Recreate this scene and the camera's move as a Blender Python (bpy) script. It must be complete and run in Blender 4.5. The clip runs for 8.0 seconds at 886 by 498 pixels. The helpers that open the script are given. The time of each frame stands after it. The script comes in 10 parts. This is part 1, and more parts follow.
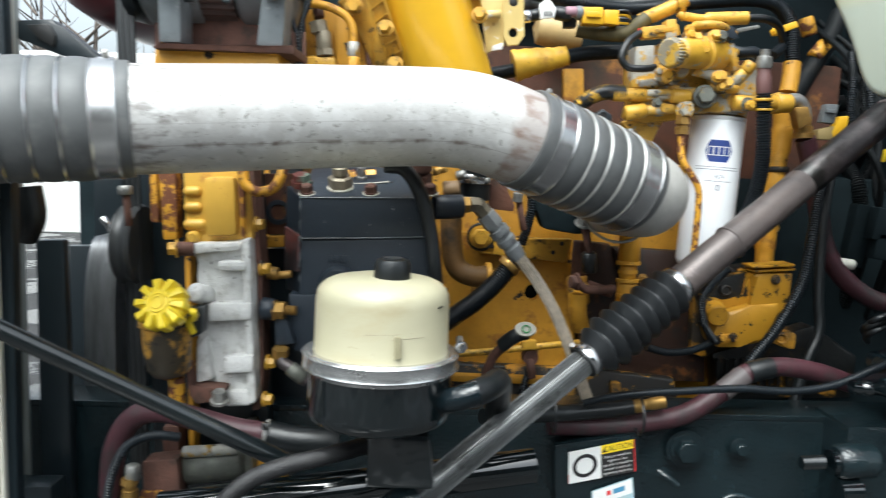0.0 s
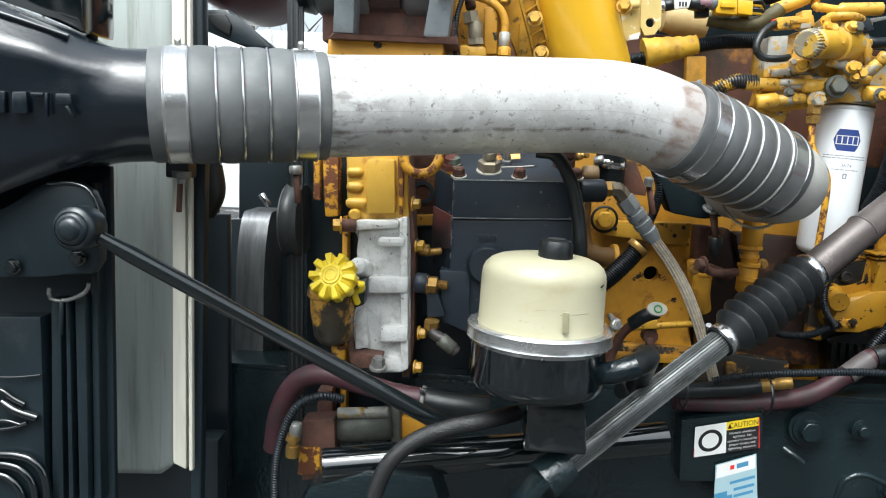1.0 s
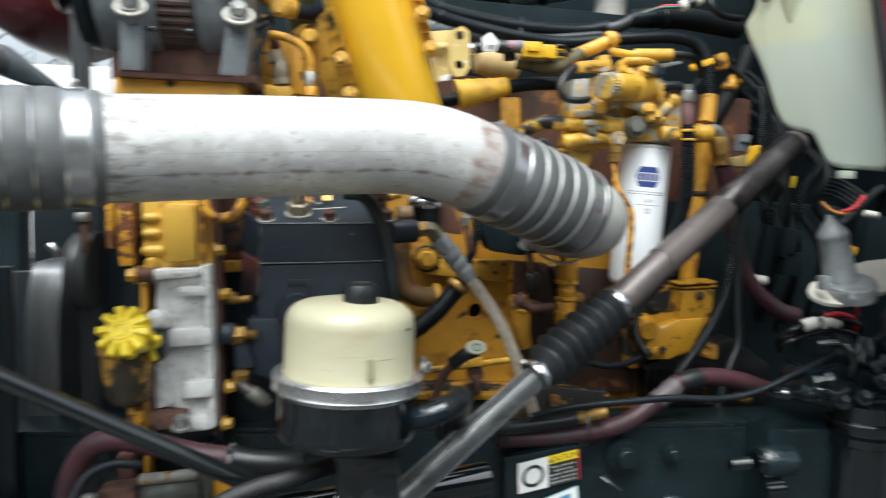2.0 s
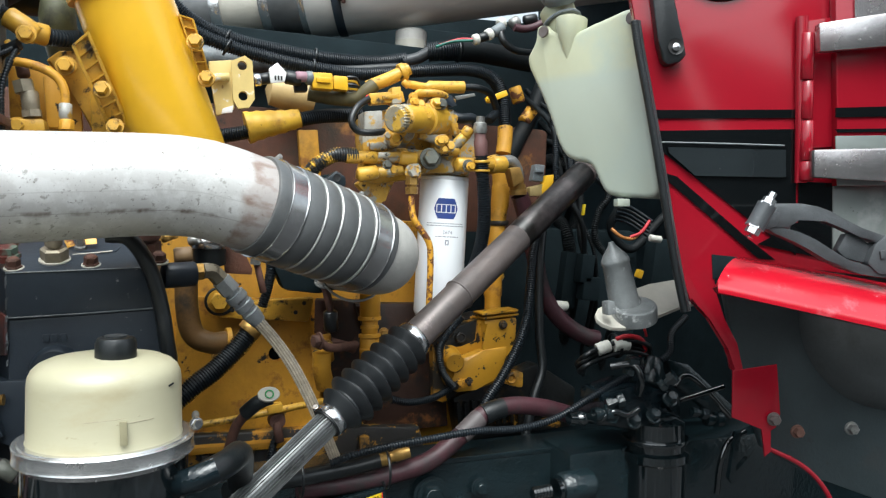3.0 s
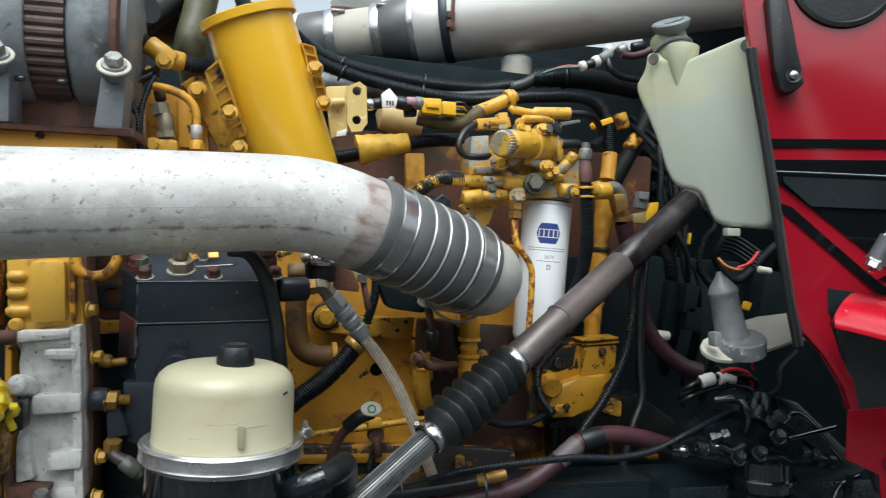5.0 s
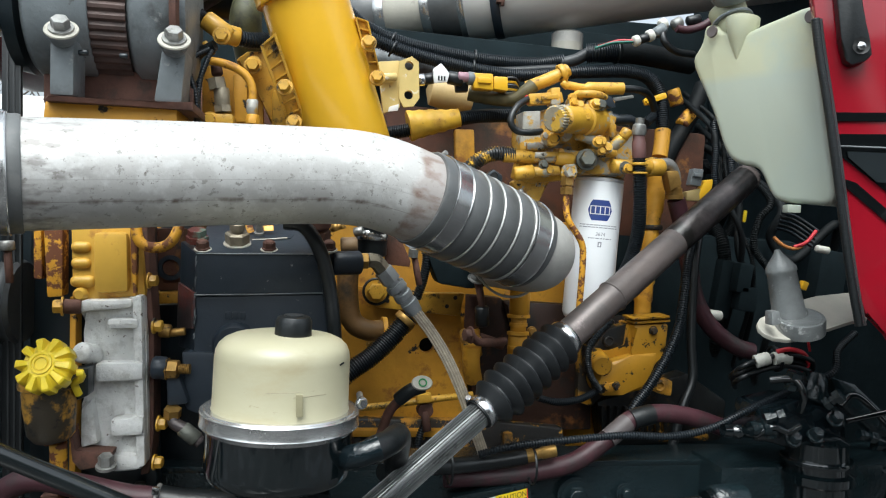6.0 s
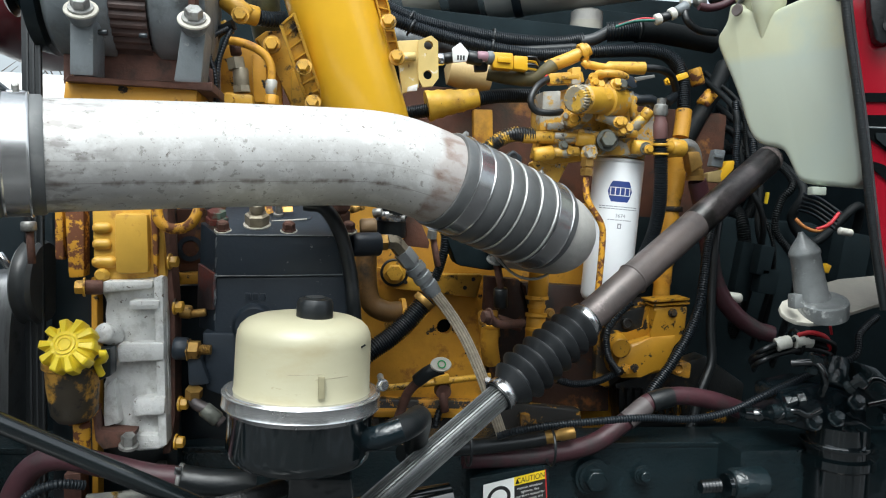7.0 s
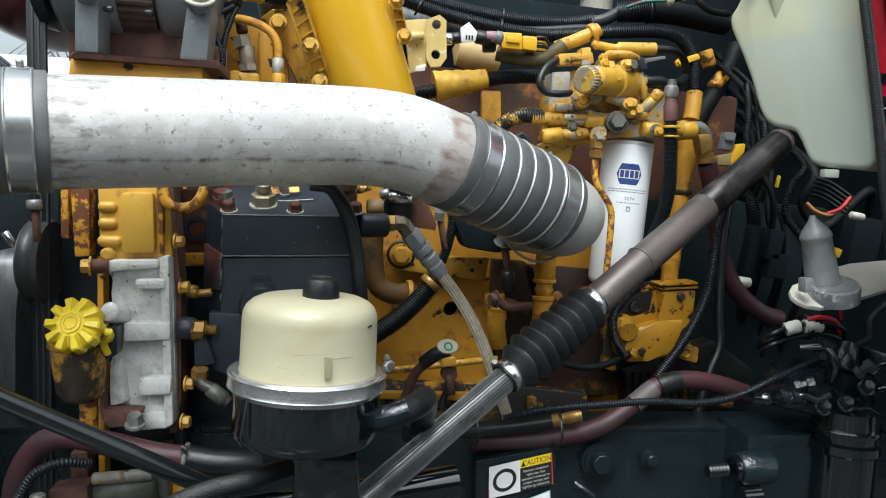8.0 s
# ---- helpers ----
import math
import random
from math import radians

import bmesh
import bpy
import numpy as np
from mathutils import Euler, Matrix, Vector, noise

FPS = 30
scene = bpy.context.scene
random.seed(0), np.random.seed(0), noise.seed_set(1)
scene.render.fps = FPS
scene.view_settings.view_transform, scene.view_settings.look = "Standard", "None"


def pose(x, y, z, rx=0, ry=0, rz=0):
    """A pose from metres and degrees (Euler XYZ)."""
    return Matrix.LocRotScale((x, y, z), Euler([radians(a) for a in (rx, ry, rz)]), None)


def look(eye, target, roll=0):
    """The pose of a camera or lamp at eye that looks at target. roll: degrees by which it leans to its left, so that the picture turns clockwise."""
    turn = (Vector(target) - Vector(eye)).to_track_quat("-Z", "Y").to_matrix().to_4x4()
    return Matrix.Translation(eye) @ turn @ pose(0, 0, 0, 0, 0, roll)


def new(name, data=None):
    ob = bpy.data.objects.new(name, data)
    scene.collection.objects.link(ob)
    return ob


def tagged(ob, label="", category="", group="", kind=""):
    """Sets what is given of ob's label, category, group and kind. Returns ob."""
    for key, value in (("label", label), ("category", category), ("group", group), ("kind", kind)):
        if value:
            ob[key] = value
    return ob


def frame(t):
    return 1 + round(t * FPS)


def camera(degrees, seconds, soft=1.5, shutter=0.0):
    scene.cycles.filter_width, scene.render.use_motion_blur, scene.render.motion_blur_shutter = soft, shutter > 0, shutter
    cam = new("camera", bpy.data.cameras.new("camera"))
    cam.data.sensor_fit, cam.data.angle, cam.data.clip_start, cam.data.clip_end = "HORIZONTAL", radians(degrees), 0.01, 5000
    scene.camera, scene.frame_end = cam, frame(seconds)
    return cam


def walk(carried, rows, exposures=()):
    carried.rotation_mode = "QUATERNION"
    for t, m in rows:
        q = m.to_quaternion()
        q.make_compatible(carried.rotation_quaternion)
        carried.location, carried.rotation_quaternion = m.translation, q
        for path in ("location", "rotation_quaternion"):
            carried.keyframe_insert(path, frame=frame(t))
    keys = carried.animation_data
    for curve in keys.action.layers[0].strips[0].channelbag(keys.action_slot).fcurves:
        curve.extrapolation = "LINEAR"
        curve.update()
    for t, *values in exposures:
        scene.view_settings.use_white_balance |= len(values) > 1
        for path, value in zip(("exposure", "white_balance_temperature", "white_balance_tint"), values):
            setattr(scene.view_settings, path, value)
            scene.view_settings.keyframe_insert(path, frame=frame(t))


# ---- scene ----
cam = camera(60.0, 8.0, soft=1.1, shutter=0.4)
PATH = [
    (0, (0.051, 0.008, 1.35), (0.08, 1.996, 1.137), 1.5),
    (0.5, (-0.044, -0.026, 1.354), (-0.123, 1.959, 1.124), 1.7),
    (1, (-0.098, -0.062, 1.357), (-0.189, 1.916, 1.081), 2.4),
    (1.5, (-0.108, -0.065, 1.362), (-0.169, 1.924, 1.17), 3.2),
    (2, (-0.024, -0.033, 1.364), (0.243, 1.942, 1.198), 1.6),
    (2.2, (0.016, -0.021, 1.372), (0.429, 1.928, 1.193), 1.1),
    (3.3, (0.086, -0.002, 1.374), (0.747, 1.884, 1.313), -0.2),
    (3.5, (0.095, 0.003, 1.378), (0.756, 1.889, 1.302), -0.3),
    (4, (0.082, -0.004, 1.376), (0.725, 1.889, 1.308), 0.0),
    (4.5, (0.066, -0.016, 1.375), (0.611, 1.908, 1.35), 1.4),
    (5, (0.049, -0.019, 1.371), (0.471, 1.936, 1.348), 1.7),
    (6.5, (0.024, -0.011, 1.358), (0.335, 1.961, 1.253), 2.2),
    (7, (0.018, -0.007, 1.363), (0.313, 1.967, 1.234), 2.2),
    (7.5, (0.013, -0.002, 1.358), (0.297, 1.972, 1.21), 2.4),
    (8, (0.018, 0.001, 1.356), (0.298, 1.974, 1.189), 2.5),
]
walk(cam, [(t, look(eye, target, roll)) for t, eye, target, roll in PATH], exposures=[(0.0, 1.28, 6050, 3), (0.5, 0.98, 6050, 3), (1.0, 1.28, 6050, 3), (1.5, 1.42, 6050, 3), (2.0, 1.08, 6050, 3), (3.5, 1.18, 6050, 3), (4.0, 1.18, 6050, 3), (4.5, 0.96, 6050, 3), (5.0, 0.76, 6050, 3), (6.5, 1.00, 6050, 3), (8.0, 0.88, 6050, 3)])

# ---- world and light: a bright overcast sky over an open yard ----
world = bpy.data.worlds.new("overcast")
scene.world = world
world.use_nodes = True
wn = world.node_tree
wn.nodes.clear()
sky = wn.nodes.new("ShaderNodeTexSky")
sky.sky_type = "NISHITA"
sky.sun_disc = False
sky.sun_elevation, sky.sun_rotation = radians(60), radians(195)
sky.air_density, sky.dust_density, sky.ozone_density = 1.0, 6.0, 0.6
hsv = wn.nodes.new("ShaderNodeHueSaturation")
hsv.inputs["Saturation"].default_value = 0.3
bg = wn.nodes.new("ShaderNodeBackground")
bg.inputs["Strength"].default_value = 0.15
wout = wn.nodes.new("ShaderNodeOutputWorld")
wn.links.new(sky.outputs[0], hsv.inputs["Color"])
wn.links.new(hsv.outputs[0], bg.inputs["Color"])
wn.links.new(bg.outputs[0], wout.inputs[0])
sun_data = bpy.data.lights.new("sun", "SUN")
sun_data.energy, sun_data.angle, sun_data.color = 0.7, radians(40), (1.0, 0.98, 0.95)
sun = new("sun", sun_data)
sun.matrix_world = look((-1.0, -2.4, 4.6), (0, 0, 0))


# ---- materials ----
def nodes_of(name):
    m = bpy.data.materials.new(name)
    m.use_nodes = True
    return m, m.node_tree, m.node_tree.nodes["Principled BSDF"]


def rgba(c):
    return (*c, 1.0)


def noise_node(nt, scale, detail=4.0, rough=0.6, stretch=None):
    tc = nt.nodes.new("ShaderNodeTexCoord")
    n = nt.nodes.new("ShaderNodeTexNoise")
    n.inputs["Scale"].default_value, n.inputs["Detail"].default_value, n.inputs["Roughness"].default_value = scale, detail, rough
    if stretch:
        mp = nt.nodes.new("ShaderNodeMapping")
        mp.inputs["Scale"].default_value = stretch
        nt.links.new(tc.outputs["Object"], mp.inputs[0])
        nt.links.new(mp.outputs[0], n.inputs["Vector"])
    else:
        nt.links.new(tc.outputs["Object"], n.inputs["Vector"])
    return n.outputs[0]


def ramp(nt, src, lo, hi):
    r = nt.nodes.new("ShaderNodeMapRange")
    r.inputs[1].default_value, r.inputs[2].default_value = lo, hi
    r.clamp = True
    nt.links.new(src, r.inputs[0])
    return r.outputs[0]


def blend(nt, fac, a, b):
    m = nt.nodes.new("ShaderNodeMix")
    m.data_type = "RGBA"
    if isinstance(fac, float):
        m.inputs[0].default_value = fac
    else:
        nt.links.new(fac, m.inputs[0])
    for sock, v in ((m.inputs[6], a), (m.inputs[7], b)):
        if isinstance(v, tuple):
            sock.default_value = rgba(v)
        else:
            nt.links.new(v, sock)
    return m.outputs[2]


def surface(name, base, rough=0.5, metal=0.0, vary=0.25, scale=25.0, layers=(), bump=0.15, grain=180.0, coat=0.0, stretch=None, spec=0.5):
    """A worn surface: base colour with soft variation, then layers of (colour, scale, from, to, roughness) laid on where a noise is high."""
    m, nt, b = nodes_of(name)
    dark = tuple(c * (1 - vary) for c in base)
    lite = tuple(min(1, c * (1 + vary * 0.6)) for c in base)
    col = blend(nt, ramp(nt, noise_node(nt, scale, 5, 0.6, stretch), 0.3, 0.7), dark, lite)
    rgh = None
    for n, (c, sc, lo, hi, rv) in enumerate(layers):
        f = ramp(nt, noise_node(nt, sc, 7, 0.65, stretch), lo, hi)
        col = blend(nt, f, col, c)
        rr = nt.nodes.new("ShaderNodeMix")
        rr.inputs[2].default_value = rough
        rr.inputs[3].default_value = rv
        nt.links.new(f, rr.inputs[0])
        if rgh is not None:
            nt.links.new(rgh, rr.inputs[2])
        rgh = rr.outputs[0]
    nt.links.new(col, b.inputs["Base Color"])
    b.inputs["Roughness"].default_value, b.inputs["Metallic"].default_value = rough, metal
    b.inputs["Coat Weight"].default_value = coat
    b.inputs["Coat Roughness"].default_value = 0.12
    b.inputs["Specular IOR Level"].default_value = spec
    if rgh is not None:
        nt.links.new(rgh, b.inputs["Roughness"])
    if bump > 0:
        bp = nt.nodes.new("ShaderNodeBump")
        bp.inputs["Strength"].default_value, bp.inputs["Distance"].default_value = bump, 0.002
        nt.links.new(noise_node(nt, grain, 3, 0.6), bp.inputs["Height"])
        nt.links.new(bp.outputs[0], b.inputs["Normal"])
    return m


RUST, GRIME, SOOT = (0.13, 0.045, 0.018), (0.03, 0.022, 0.014), (0.012, 0.011, 0.01)
M_canister = surface("yellow_enamel", (0.74, 0.42, 0.020), 0.30, vary=0.08, scale=9, bump=0.03, coat=0.25)
M_yellow = surface("yellow_engine_paint", (0.60, 0.335, 0.036), 0.40, vary=0.3, scale=18, layers=((GRIME, 40, 0.57, 0.66, 0.7), ((0.22, 0.10, 0.02), 70, 0.60, 0.68, 0.7), (RUST, 60, 0.66, 0.72, 0.8)), bump=0.2)
M_case2 = surface("worn_yellow_barrel", (0.56, 0.32, 0.03), 0.42, vary=0.25, scale=24, layers=(((0.36, 0.34, 0.28), 48, 0.60, 0.63, 0.5), ((0.28, 0.14, 0.03), 20, 0.58, 0.70, 0.6)), bump=0.15)
M_wrap = surface("overpainted_tape", (0.70, 0.41, 0.035), 0.46, vary=0.25, scale=20, layers=(((0.42, 0.22, 0.03), 30, 0.56, 0.68, 0.6), (SOOT, 60, 0.68, 0.71, 0.6)), bump=0.5, grain=60)
M_casting = surface("yellow_casting", (0.60, 0.35, 0.05), 0.44, vary=0.3, scale=30, layers=(((0.36, 0.345, 0.30), 34, 0.515, 0.54, 0.5), ((0.30, 0.15, 0.03), 60, 0.56, 0.66, 0.7), (GRIME, 55, 0.60, 0.64, 0.7)), bump=0.5)
M_block = surface("yellow_block_paint", (0.56, 0.275, 0.020), 0.55, vary=0.35, scale=8, layers=((GRIME, 7, 0.57, 0.76, 0.7), ((0.22, 0.085, 0.015), 20, 0.57, 0.68, 0.7), (SOOT, 30, 0.61, 0.65, 0.75)), bump=0.35, grain=90)
M_peel = surface("peeling_block_paint", (0.55, 0.265, 0.018), 0.55, vary=0.3, scale=10, layers=((SOOT, 15, 0.46, 0.485, 0.5), (GRIME, 7, 0.50, 0.66, 0.7)), bump=0.4, grain=60)
M_oilpeel = surface("oil_caked_block", (0.010, 0.011, 0.011), 0.34, vary=0.3, scale=14, layers=(((0.34, 0.17, 0.02), 22, 0.60, 0.63, 0.5), ((0.05, 0.03, 0.012), 40, 0.56, 0.66, 0.5)), bump=0.5, grain=90)
M_rustyellow = surface("rusted_yellow_paint", (0.60, 0.30, 0.02), 0.5, layers=((RUST, 55, 0.47, 0.52, 0.85),), bump=0.3)
M_head = surface("rusty_cylinder_head", (0.082, 0.029, 0.014), 0.75, vary=0.45, scale=9, layers=(((0.36, 0.15, 0.022), 11, 0.58, 0.68, 0.6), (GRIME, 7, 0.50, 0.68, 0.8), (SOOT, 30, 0.62, 0.70, 0.8)), bump=0.4)
M_soiled = surface("oil_soaked_rust", (0.030, 0.013, 0.008), 0.5, vary=0.4, scale=12, layers=(((0.16, 0.06, 0.015), 16, 0.58, 0.68, 0.6), (SOOT, 24, 0.52, 0.62, 0.4)), bump=0.4, grain=80)
M_rust = surface("rusty_steel", (0.11, 0.05, 0.035), 0.75, vary=0.4, scale=40, layers=((GRIME, 30, 0.55, 0.7, 0.7),), bump=0.4)
M_alu = surface("weathered_aluminium_tube", (0.50, 0.492, 0.475), 0.48, metal=0.22, vary=0.06, scale=9,
                layers=(((0.58, 0.575, 0.56), 38, 0.50, 0.60, 0.56), ((0.48, 0.472, 0.455), 24, 0.56, 0.66, 0.52), ((0.33, 0.32, 0.30), 110, 0.60, 0.64, 0.6), ((0.17, 0.15, 0.13), 230, 0.64, 0.68, 0.7)), bump=0.15)


def seam_and_stains(m, length):
    """Lays the weld seam, its broken brown stains and the heat-stained end on a tube with a skin map."""
    nt = m.node_tree
    b = next(n for n in nt.nodes if n.type == "BSDF_PRINCIPLED")
    uv = nt.nodes.new("ShaderNodeUVMap")
    uv.uv_map = "skin"
    sep = nt.nodes.new("ShaderNodeSeparateXYZ")
    nt.links.new(uv.outputs[0], sep.inputs[0])

    def calc(op, a, c):
        n = nt.nodes.new("ShaderNodeMath")
        n.operation = op
        n.use_clamp = op == "MULTIPLY"
        for sock, v in zip(n.inputs, (a, c)):
            if isinstance(v, (int, float)):
                sock.default_value = v
            else:
                nt.links.new(v, sock)
        return n.outputs[0]

    def streaks(sx, sy, detail):
        mp = nt.nodes.new("ShaderNodeMapping")
        mp.inputs["Scale"].default_value = (sx, sy, 1)
        nt.links.new(uv.outputs[0], mp.inputs[0])
        n = nt.nodes.new("ShaderNodeTexNoise")
        n.inputs["Scale"].default_value, n.inputs["Detail"].default_value = 1.0, detail
        nt.links.new(mp.outputs[0], n.inputs["Vector"])
        return n.outputs[0]

    col = b.inputs["Base Color"].links[0].from_socket
    off = calc("ABSOLUTE", calc("SUBTRACT", calc("ADD", sep.outputs[1], calc("MULTIPLY", streaks(45, 1, 4), 0.012)), SEAM + 0.006), 0)
    near = ramp(nt, off, 0.011, 0.003)
    broken = ramp(nt, streaks(34, 9, 5), 0.47, 0.60)
    col = blend(nt, calc("MULTIPLY", calc("MULTIPLY", near, broken), 0.85), col, (0.095, 0.055, 0.035))
    hair = ramp(nt, calc("ABSOLUTE", calc("SUBTRACT", sep.outputs[1], SEAM), 0), 0.0016, 0.0006)
    col = blend(nt, calc("MULTIPLY", hair, 0.55), col, (0.20, 0.18, 0.16))
    fine = ramp(nt, calc("ABSOLUTE", calc("SUBTRACT", sep.outputs[1], SEAM + 0.064), 0), 0.0020, 0.0006)
    col = blend(nt, calc("MULTIPLY", fine, 0.35), col, (0.30, 0.29, 0.28))
    # dark smears where the hose was pulled on, brown heat stain at the far end
    smear = calc("MULTIPLY", ramp(nt, sep.outputs[0], 0.085, 0.045), ramp(nt, streaks(30, 26, 5), 0.50, 0.62))
    col = blend(nt, calc("MULTIPLY", smear, 0.6), col, (0.14, 0.12, 0.11))
    heat = ramp(nt, calc("ADD", sep.outputs[0], calc("MULTIPLY", streaks(30, 14, 4), 0.02)), length - 0.058, length - 0.050)
    burn = ramp(nt, streaks(40, 20, 5), 0.46, 0.62)
    col = blend(nt, calc("MULTIPLY", heat, 0.75), col, blend(nt, burn, (0.40, 0.355, 0.33), (0.20, 0.11, 0.07)))
    nt.links.new(col, b.inputs["Base Color"])


M_brushed = surface("brushed_intake_tube", (0.66, 0.65, 0.62), 0.42, metal=0.35, vary=0.10, scale=6, stretch=(0.5, 2, 2), layers=(((0.42, 0.39, 0.34), 9, 0.55, 0.75, 0.5),), bump=0.06)
M_cast_alu = surface("cast_aluminium", (0.72, 0.72, 0.70), 0.5, metal=0.12, vary=0.14, scale=30, layers=(((0.55, 0.545, 0.52), 46, 0.50, 0.62, 0.6), ((0.40, 0.38, 0.35), 15, 0.58, 0.72, 0.65), ((0.13, 0.10, 0.08), 90, 0.62, 0.67, 0.8)), bump=0.7, grain=170)
M_elbow = surface("sandcast_elbow", (0.47, 0.46, 0.43), 0.6, metal=0.3, vary=0.12, scale=40, bump=0.4, grain=300)
M_crimp = surface("blue_grey_zinc", (0.40, 0.42, 0.43), 0.48, metal=0.45, vary=0.2, scale=60, layers=(((0.16, 0.155, 0.15), 50, 0.58, 0.70, 0.6),), bump=0.25)
M_ring = surface("dull_wire_ring", (0.50, 0.50, 0.48), 0.38, metal=0.6, vary=0.2, scale=60, bump=0.05)
M_steel = surface("bright_steel", (0.70, 0.70, 0.70), 0.22, metal=1.0, vary=0.1, scale=40, bump=0.05)
M_zinc = surface("dull_zinc", (0.30, 0.30, 0.285), 0.42, metal=0.6, vary=0.35, scale=60, layers=(((0.10, 0.095, 0.085), 40, 0.56, 0.70, 0.6), (RUST, 70, 0.68, 0.76, 0.8)), bump=0.2)
M_brass = surface("brass_fitting", (0.42, 0.25, 0.07), 0.45, metal=0.7, vary=0.3, scale=60, layers=((GRIME, 50, 0.6, 0.7, 0.7),), bump=0.15)
M_darkband = surface("dark_polished_band", (0.42, 0.42, 0.42), 0.20, metal=0.85, vary=0.2, scale=30, bump=0.05)
M_tankblack = surface("dusty_black_casting", (0.005, 0.009, 0.014), 0.22, vary=0.25, scale=10, layers=(((0.012, 0.017, 0.021), 14, 0.56, 0.76, 0.32), ((0.004, 0.005, 0.006), 220, 0.69, 0.72, 0.4)), bump=0.12, grain=160, spec=0.7)
M_rubber = surface("grey_rubber", (0.034, 0.037, 0.039), 0.40, vary=0.25, scale=30, layers=(((0.07, 0.07, 0.068), 18, 0.60, 0.75, 0.55),), bump=0.15)
M_hump = surface("ribbed_silicone", (0.125, 0.13, 0.13), 0.50, vary=0.25, scale=18, layers=(((0.18, 0.18, 0.175), 20, 0.55, 0.75, 0.5),), bump=0.08)
M_black = surface("black_rubber", (0.006, 0.008, 0.009), 0.38, vary=0.3, scale=40, layers=(((0.032, 0.033, 0.033), 25, 0.64, 0.76, 0.6),), bump=0.2, spec=0.55)
# hose black darkened to stand for shade; also colours the reservoir's smudge
M_shadedhose_smudge = surface("shade_dark_hose_and_smudge", (0.006, 0.008, 0.009), 0.62, vary=0.3, scale=30, layers=(((0.018, 0.017, 0.015), 22, 0.58, 0.72, 0.6),), bump=0.2, spec=0.2)
M_boot = surface("dusty_boot_rubber", (0.014, 0.016, 0.018), 0.44, vary=0.3, scale=30, layers=(((0.055, 0.056, 0.055), 30, 0.60, 0.76, 0.6),), bump=0.15)
M_loom = surface("black_conduit", (0.009, 0.013, 0.017), 0.40, vary=0.3, scale=50, layers=(((0.045, 0.046, 0.045), 30, 0.66, 0.80, 0.5),), bump=0.08, spec=0.35)
M_gloss = surface("gloss_black_paint", (0.003, 0.0055, 0.0065), 0.10, vary=0.2, scale=20, layers=(((0.008, 0.011, 0.012), 16, 0.66, 0.80, 0.2),), bump=0.06, grain=40, coat=0.8, spec=0.8)
M_chassis = surface("oily_black_chassis", (0.009, 0.017, 0.020), 0.17, vary=0.4, scale=14, layers=(((0.014, 0.018, 0.019), 25, 0.62, 0.76, 0.12),), bump=0.8, grain=130, spec=0.6)
M_wetblack = surface("wet_oily_black", (0.006, 0.011, 0.014), 0.14, vary=0.4, scale=14, bump=0.7, grain=70, spec=0.5)
M_satin = surface("satin_black_casting", (0.010, 0.016, 0.020), 0.30, vary=0.2, scale=12, layers=(((0.038, 0.044, 0.046), 20, 0.62, 0.78, 0.45),), bump=0.12, grain=150, spec=0.6)
M_comp = surface("black_compressor_paint", (0.023, 0.032, 0.044), 0.38, vary=0.25, scale=10, layers=(((0.04, 0.044, 0.048), 9, 0.56, 0.74, 0.5), ((0.22, 0.22, 0.215), 90, 0.665, 0.70, 0.6), (RUST, 40, 0.70, 0.74, 0.8)), bump=0.15)
M_tanmetal = surface("dull_tan_metal", (0.30, 0.26, 0.19), 0.5, metal=0.4, vary=0.3, scale=50, layers=((GRIME, 40, 0.58, 0.68, 0.7),), bump=0.3)
M_portblack = surface("satin_port_paint", (0.020, 0.027, 0.037), 0.42, vary=0.2, scale=20, layers=(((0.05, 0.055, 0.06), 60, 0.66, 0.74, 0.5),), bump=0.1)
M_grey = surface("grey_alternator_paint", (0.165, 0.185, 0.195), 0.42, vary=0.3, scale=14, layers=(((0.045, 0.047, 0.047), 12, 0.52, 0.70, 0.6), ((0.24, 0.245, 0.24), 50, 0.64, 0.70, 0.5), (GRIME, 40, 0.64, 0.72, 0.7)), bump=0.3)
M_core = surface("rusty_laminations", (0.075, 0.045, 0.038), 0.6, vary=0.45, scale=30, layers=((SOOT, 18, 0.55, 0.7, 0.7),), bump=0.3)
M_cream = surface("cream_plastic", (0.41, 0.385, 0.265), 0.34, vary=0.07, scale=7, stretch=(1, 1, 2.5), layers=(((0.37, 0.33, 0.21), 9, 0.54, 0.72, 0.4), ((0.27, 0.23, 0.14), 45, 0.66, 0.73, 0.5)), bump=0.04)
M_tank = surface("milky_plastic_tank", (0.46, 0.47, 0.325), 0.38, vary=0.06, scale=5, layers=(((0.42, 0.40, 0.26), 6, 0.50, 0.75, 0.4), ((0.36, 0.42, 0.37), 5, 0.48, 0.70, 0.4)), bump=0.05, grain=40)
# fluid stands behind the milky wall up to this height
_nt = M_tank.node_tree
_b = next(n for n in _nt.nodes if n.type == "BSDF_PRINCIPLED")
_old = _b.inputs["Base Color"].links[0].from_socket
_sep = _nt.nodes.new("ShaderNodeSeparateXYZ")
_nt.links.new(_nt.nodes.new("ShaderNodeNewGeometry").outputs["Position"], _sep.inputs[0])
_nt.links.new(blend(_nt, ramp(_nt, _sep.outputs[2], 1.596, 1.612), blend(_nt, 0.75, _old, (0.37, 0.415, 0.365)), _old), _b.inputs["Base Color"])
M_strand = surface("dull_wire_braid", (0.60, 0.52, 0.41), 0.5, metal=0.2, vary=0.3, scale=90, bump=0.5, grain=500)
M_cap = surface("bright_yellow_plastic", (0.90, 0.68, 0.03), 0.35, vary=0.06, scale=30, bump=0.05)
M_filter = surface("white_filter_paint", (0.80, 0.82, 0.84), 0.28, vary=0.03, scale=10, bump=0.01)
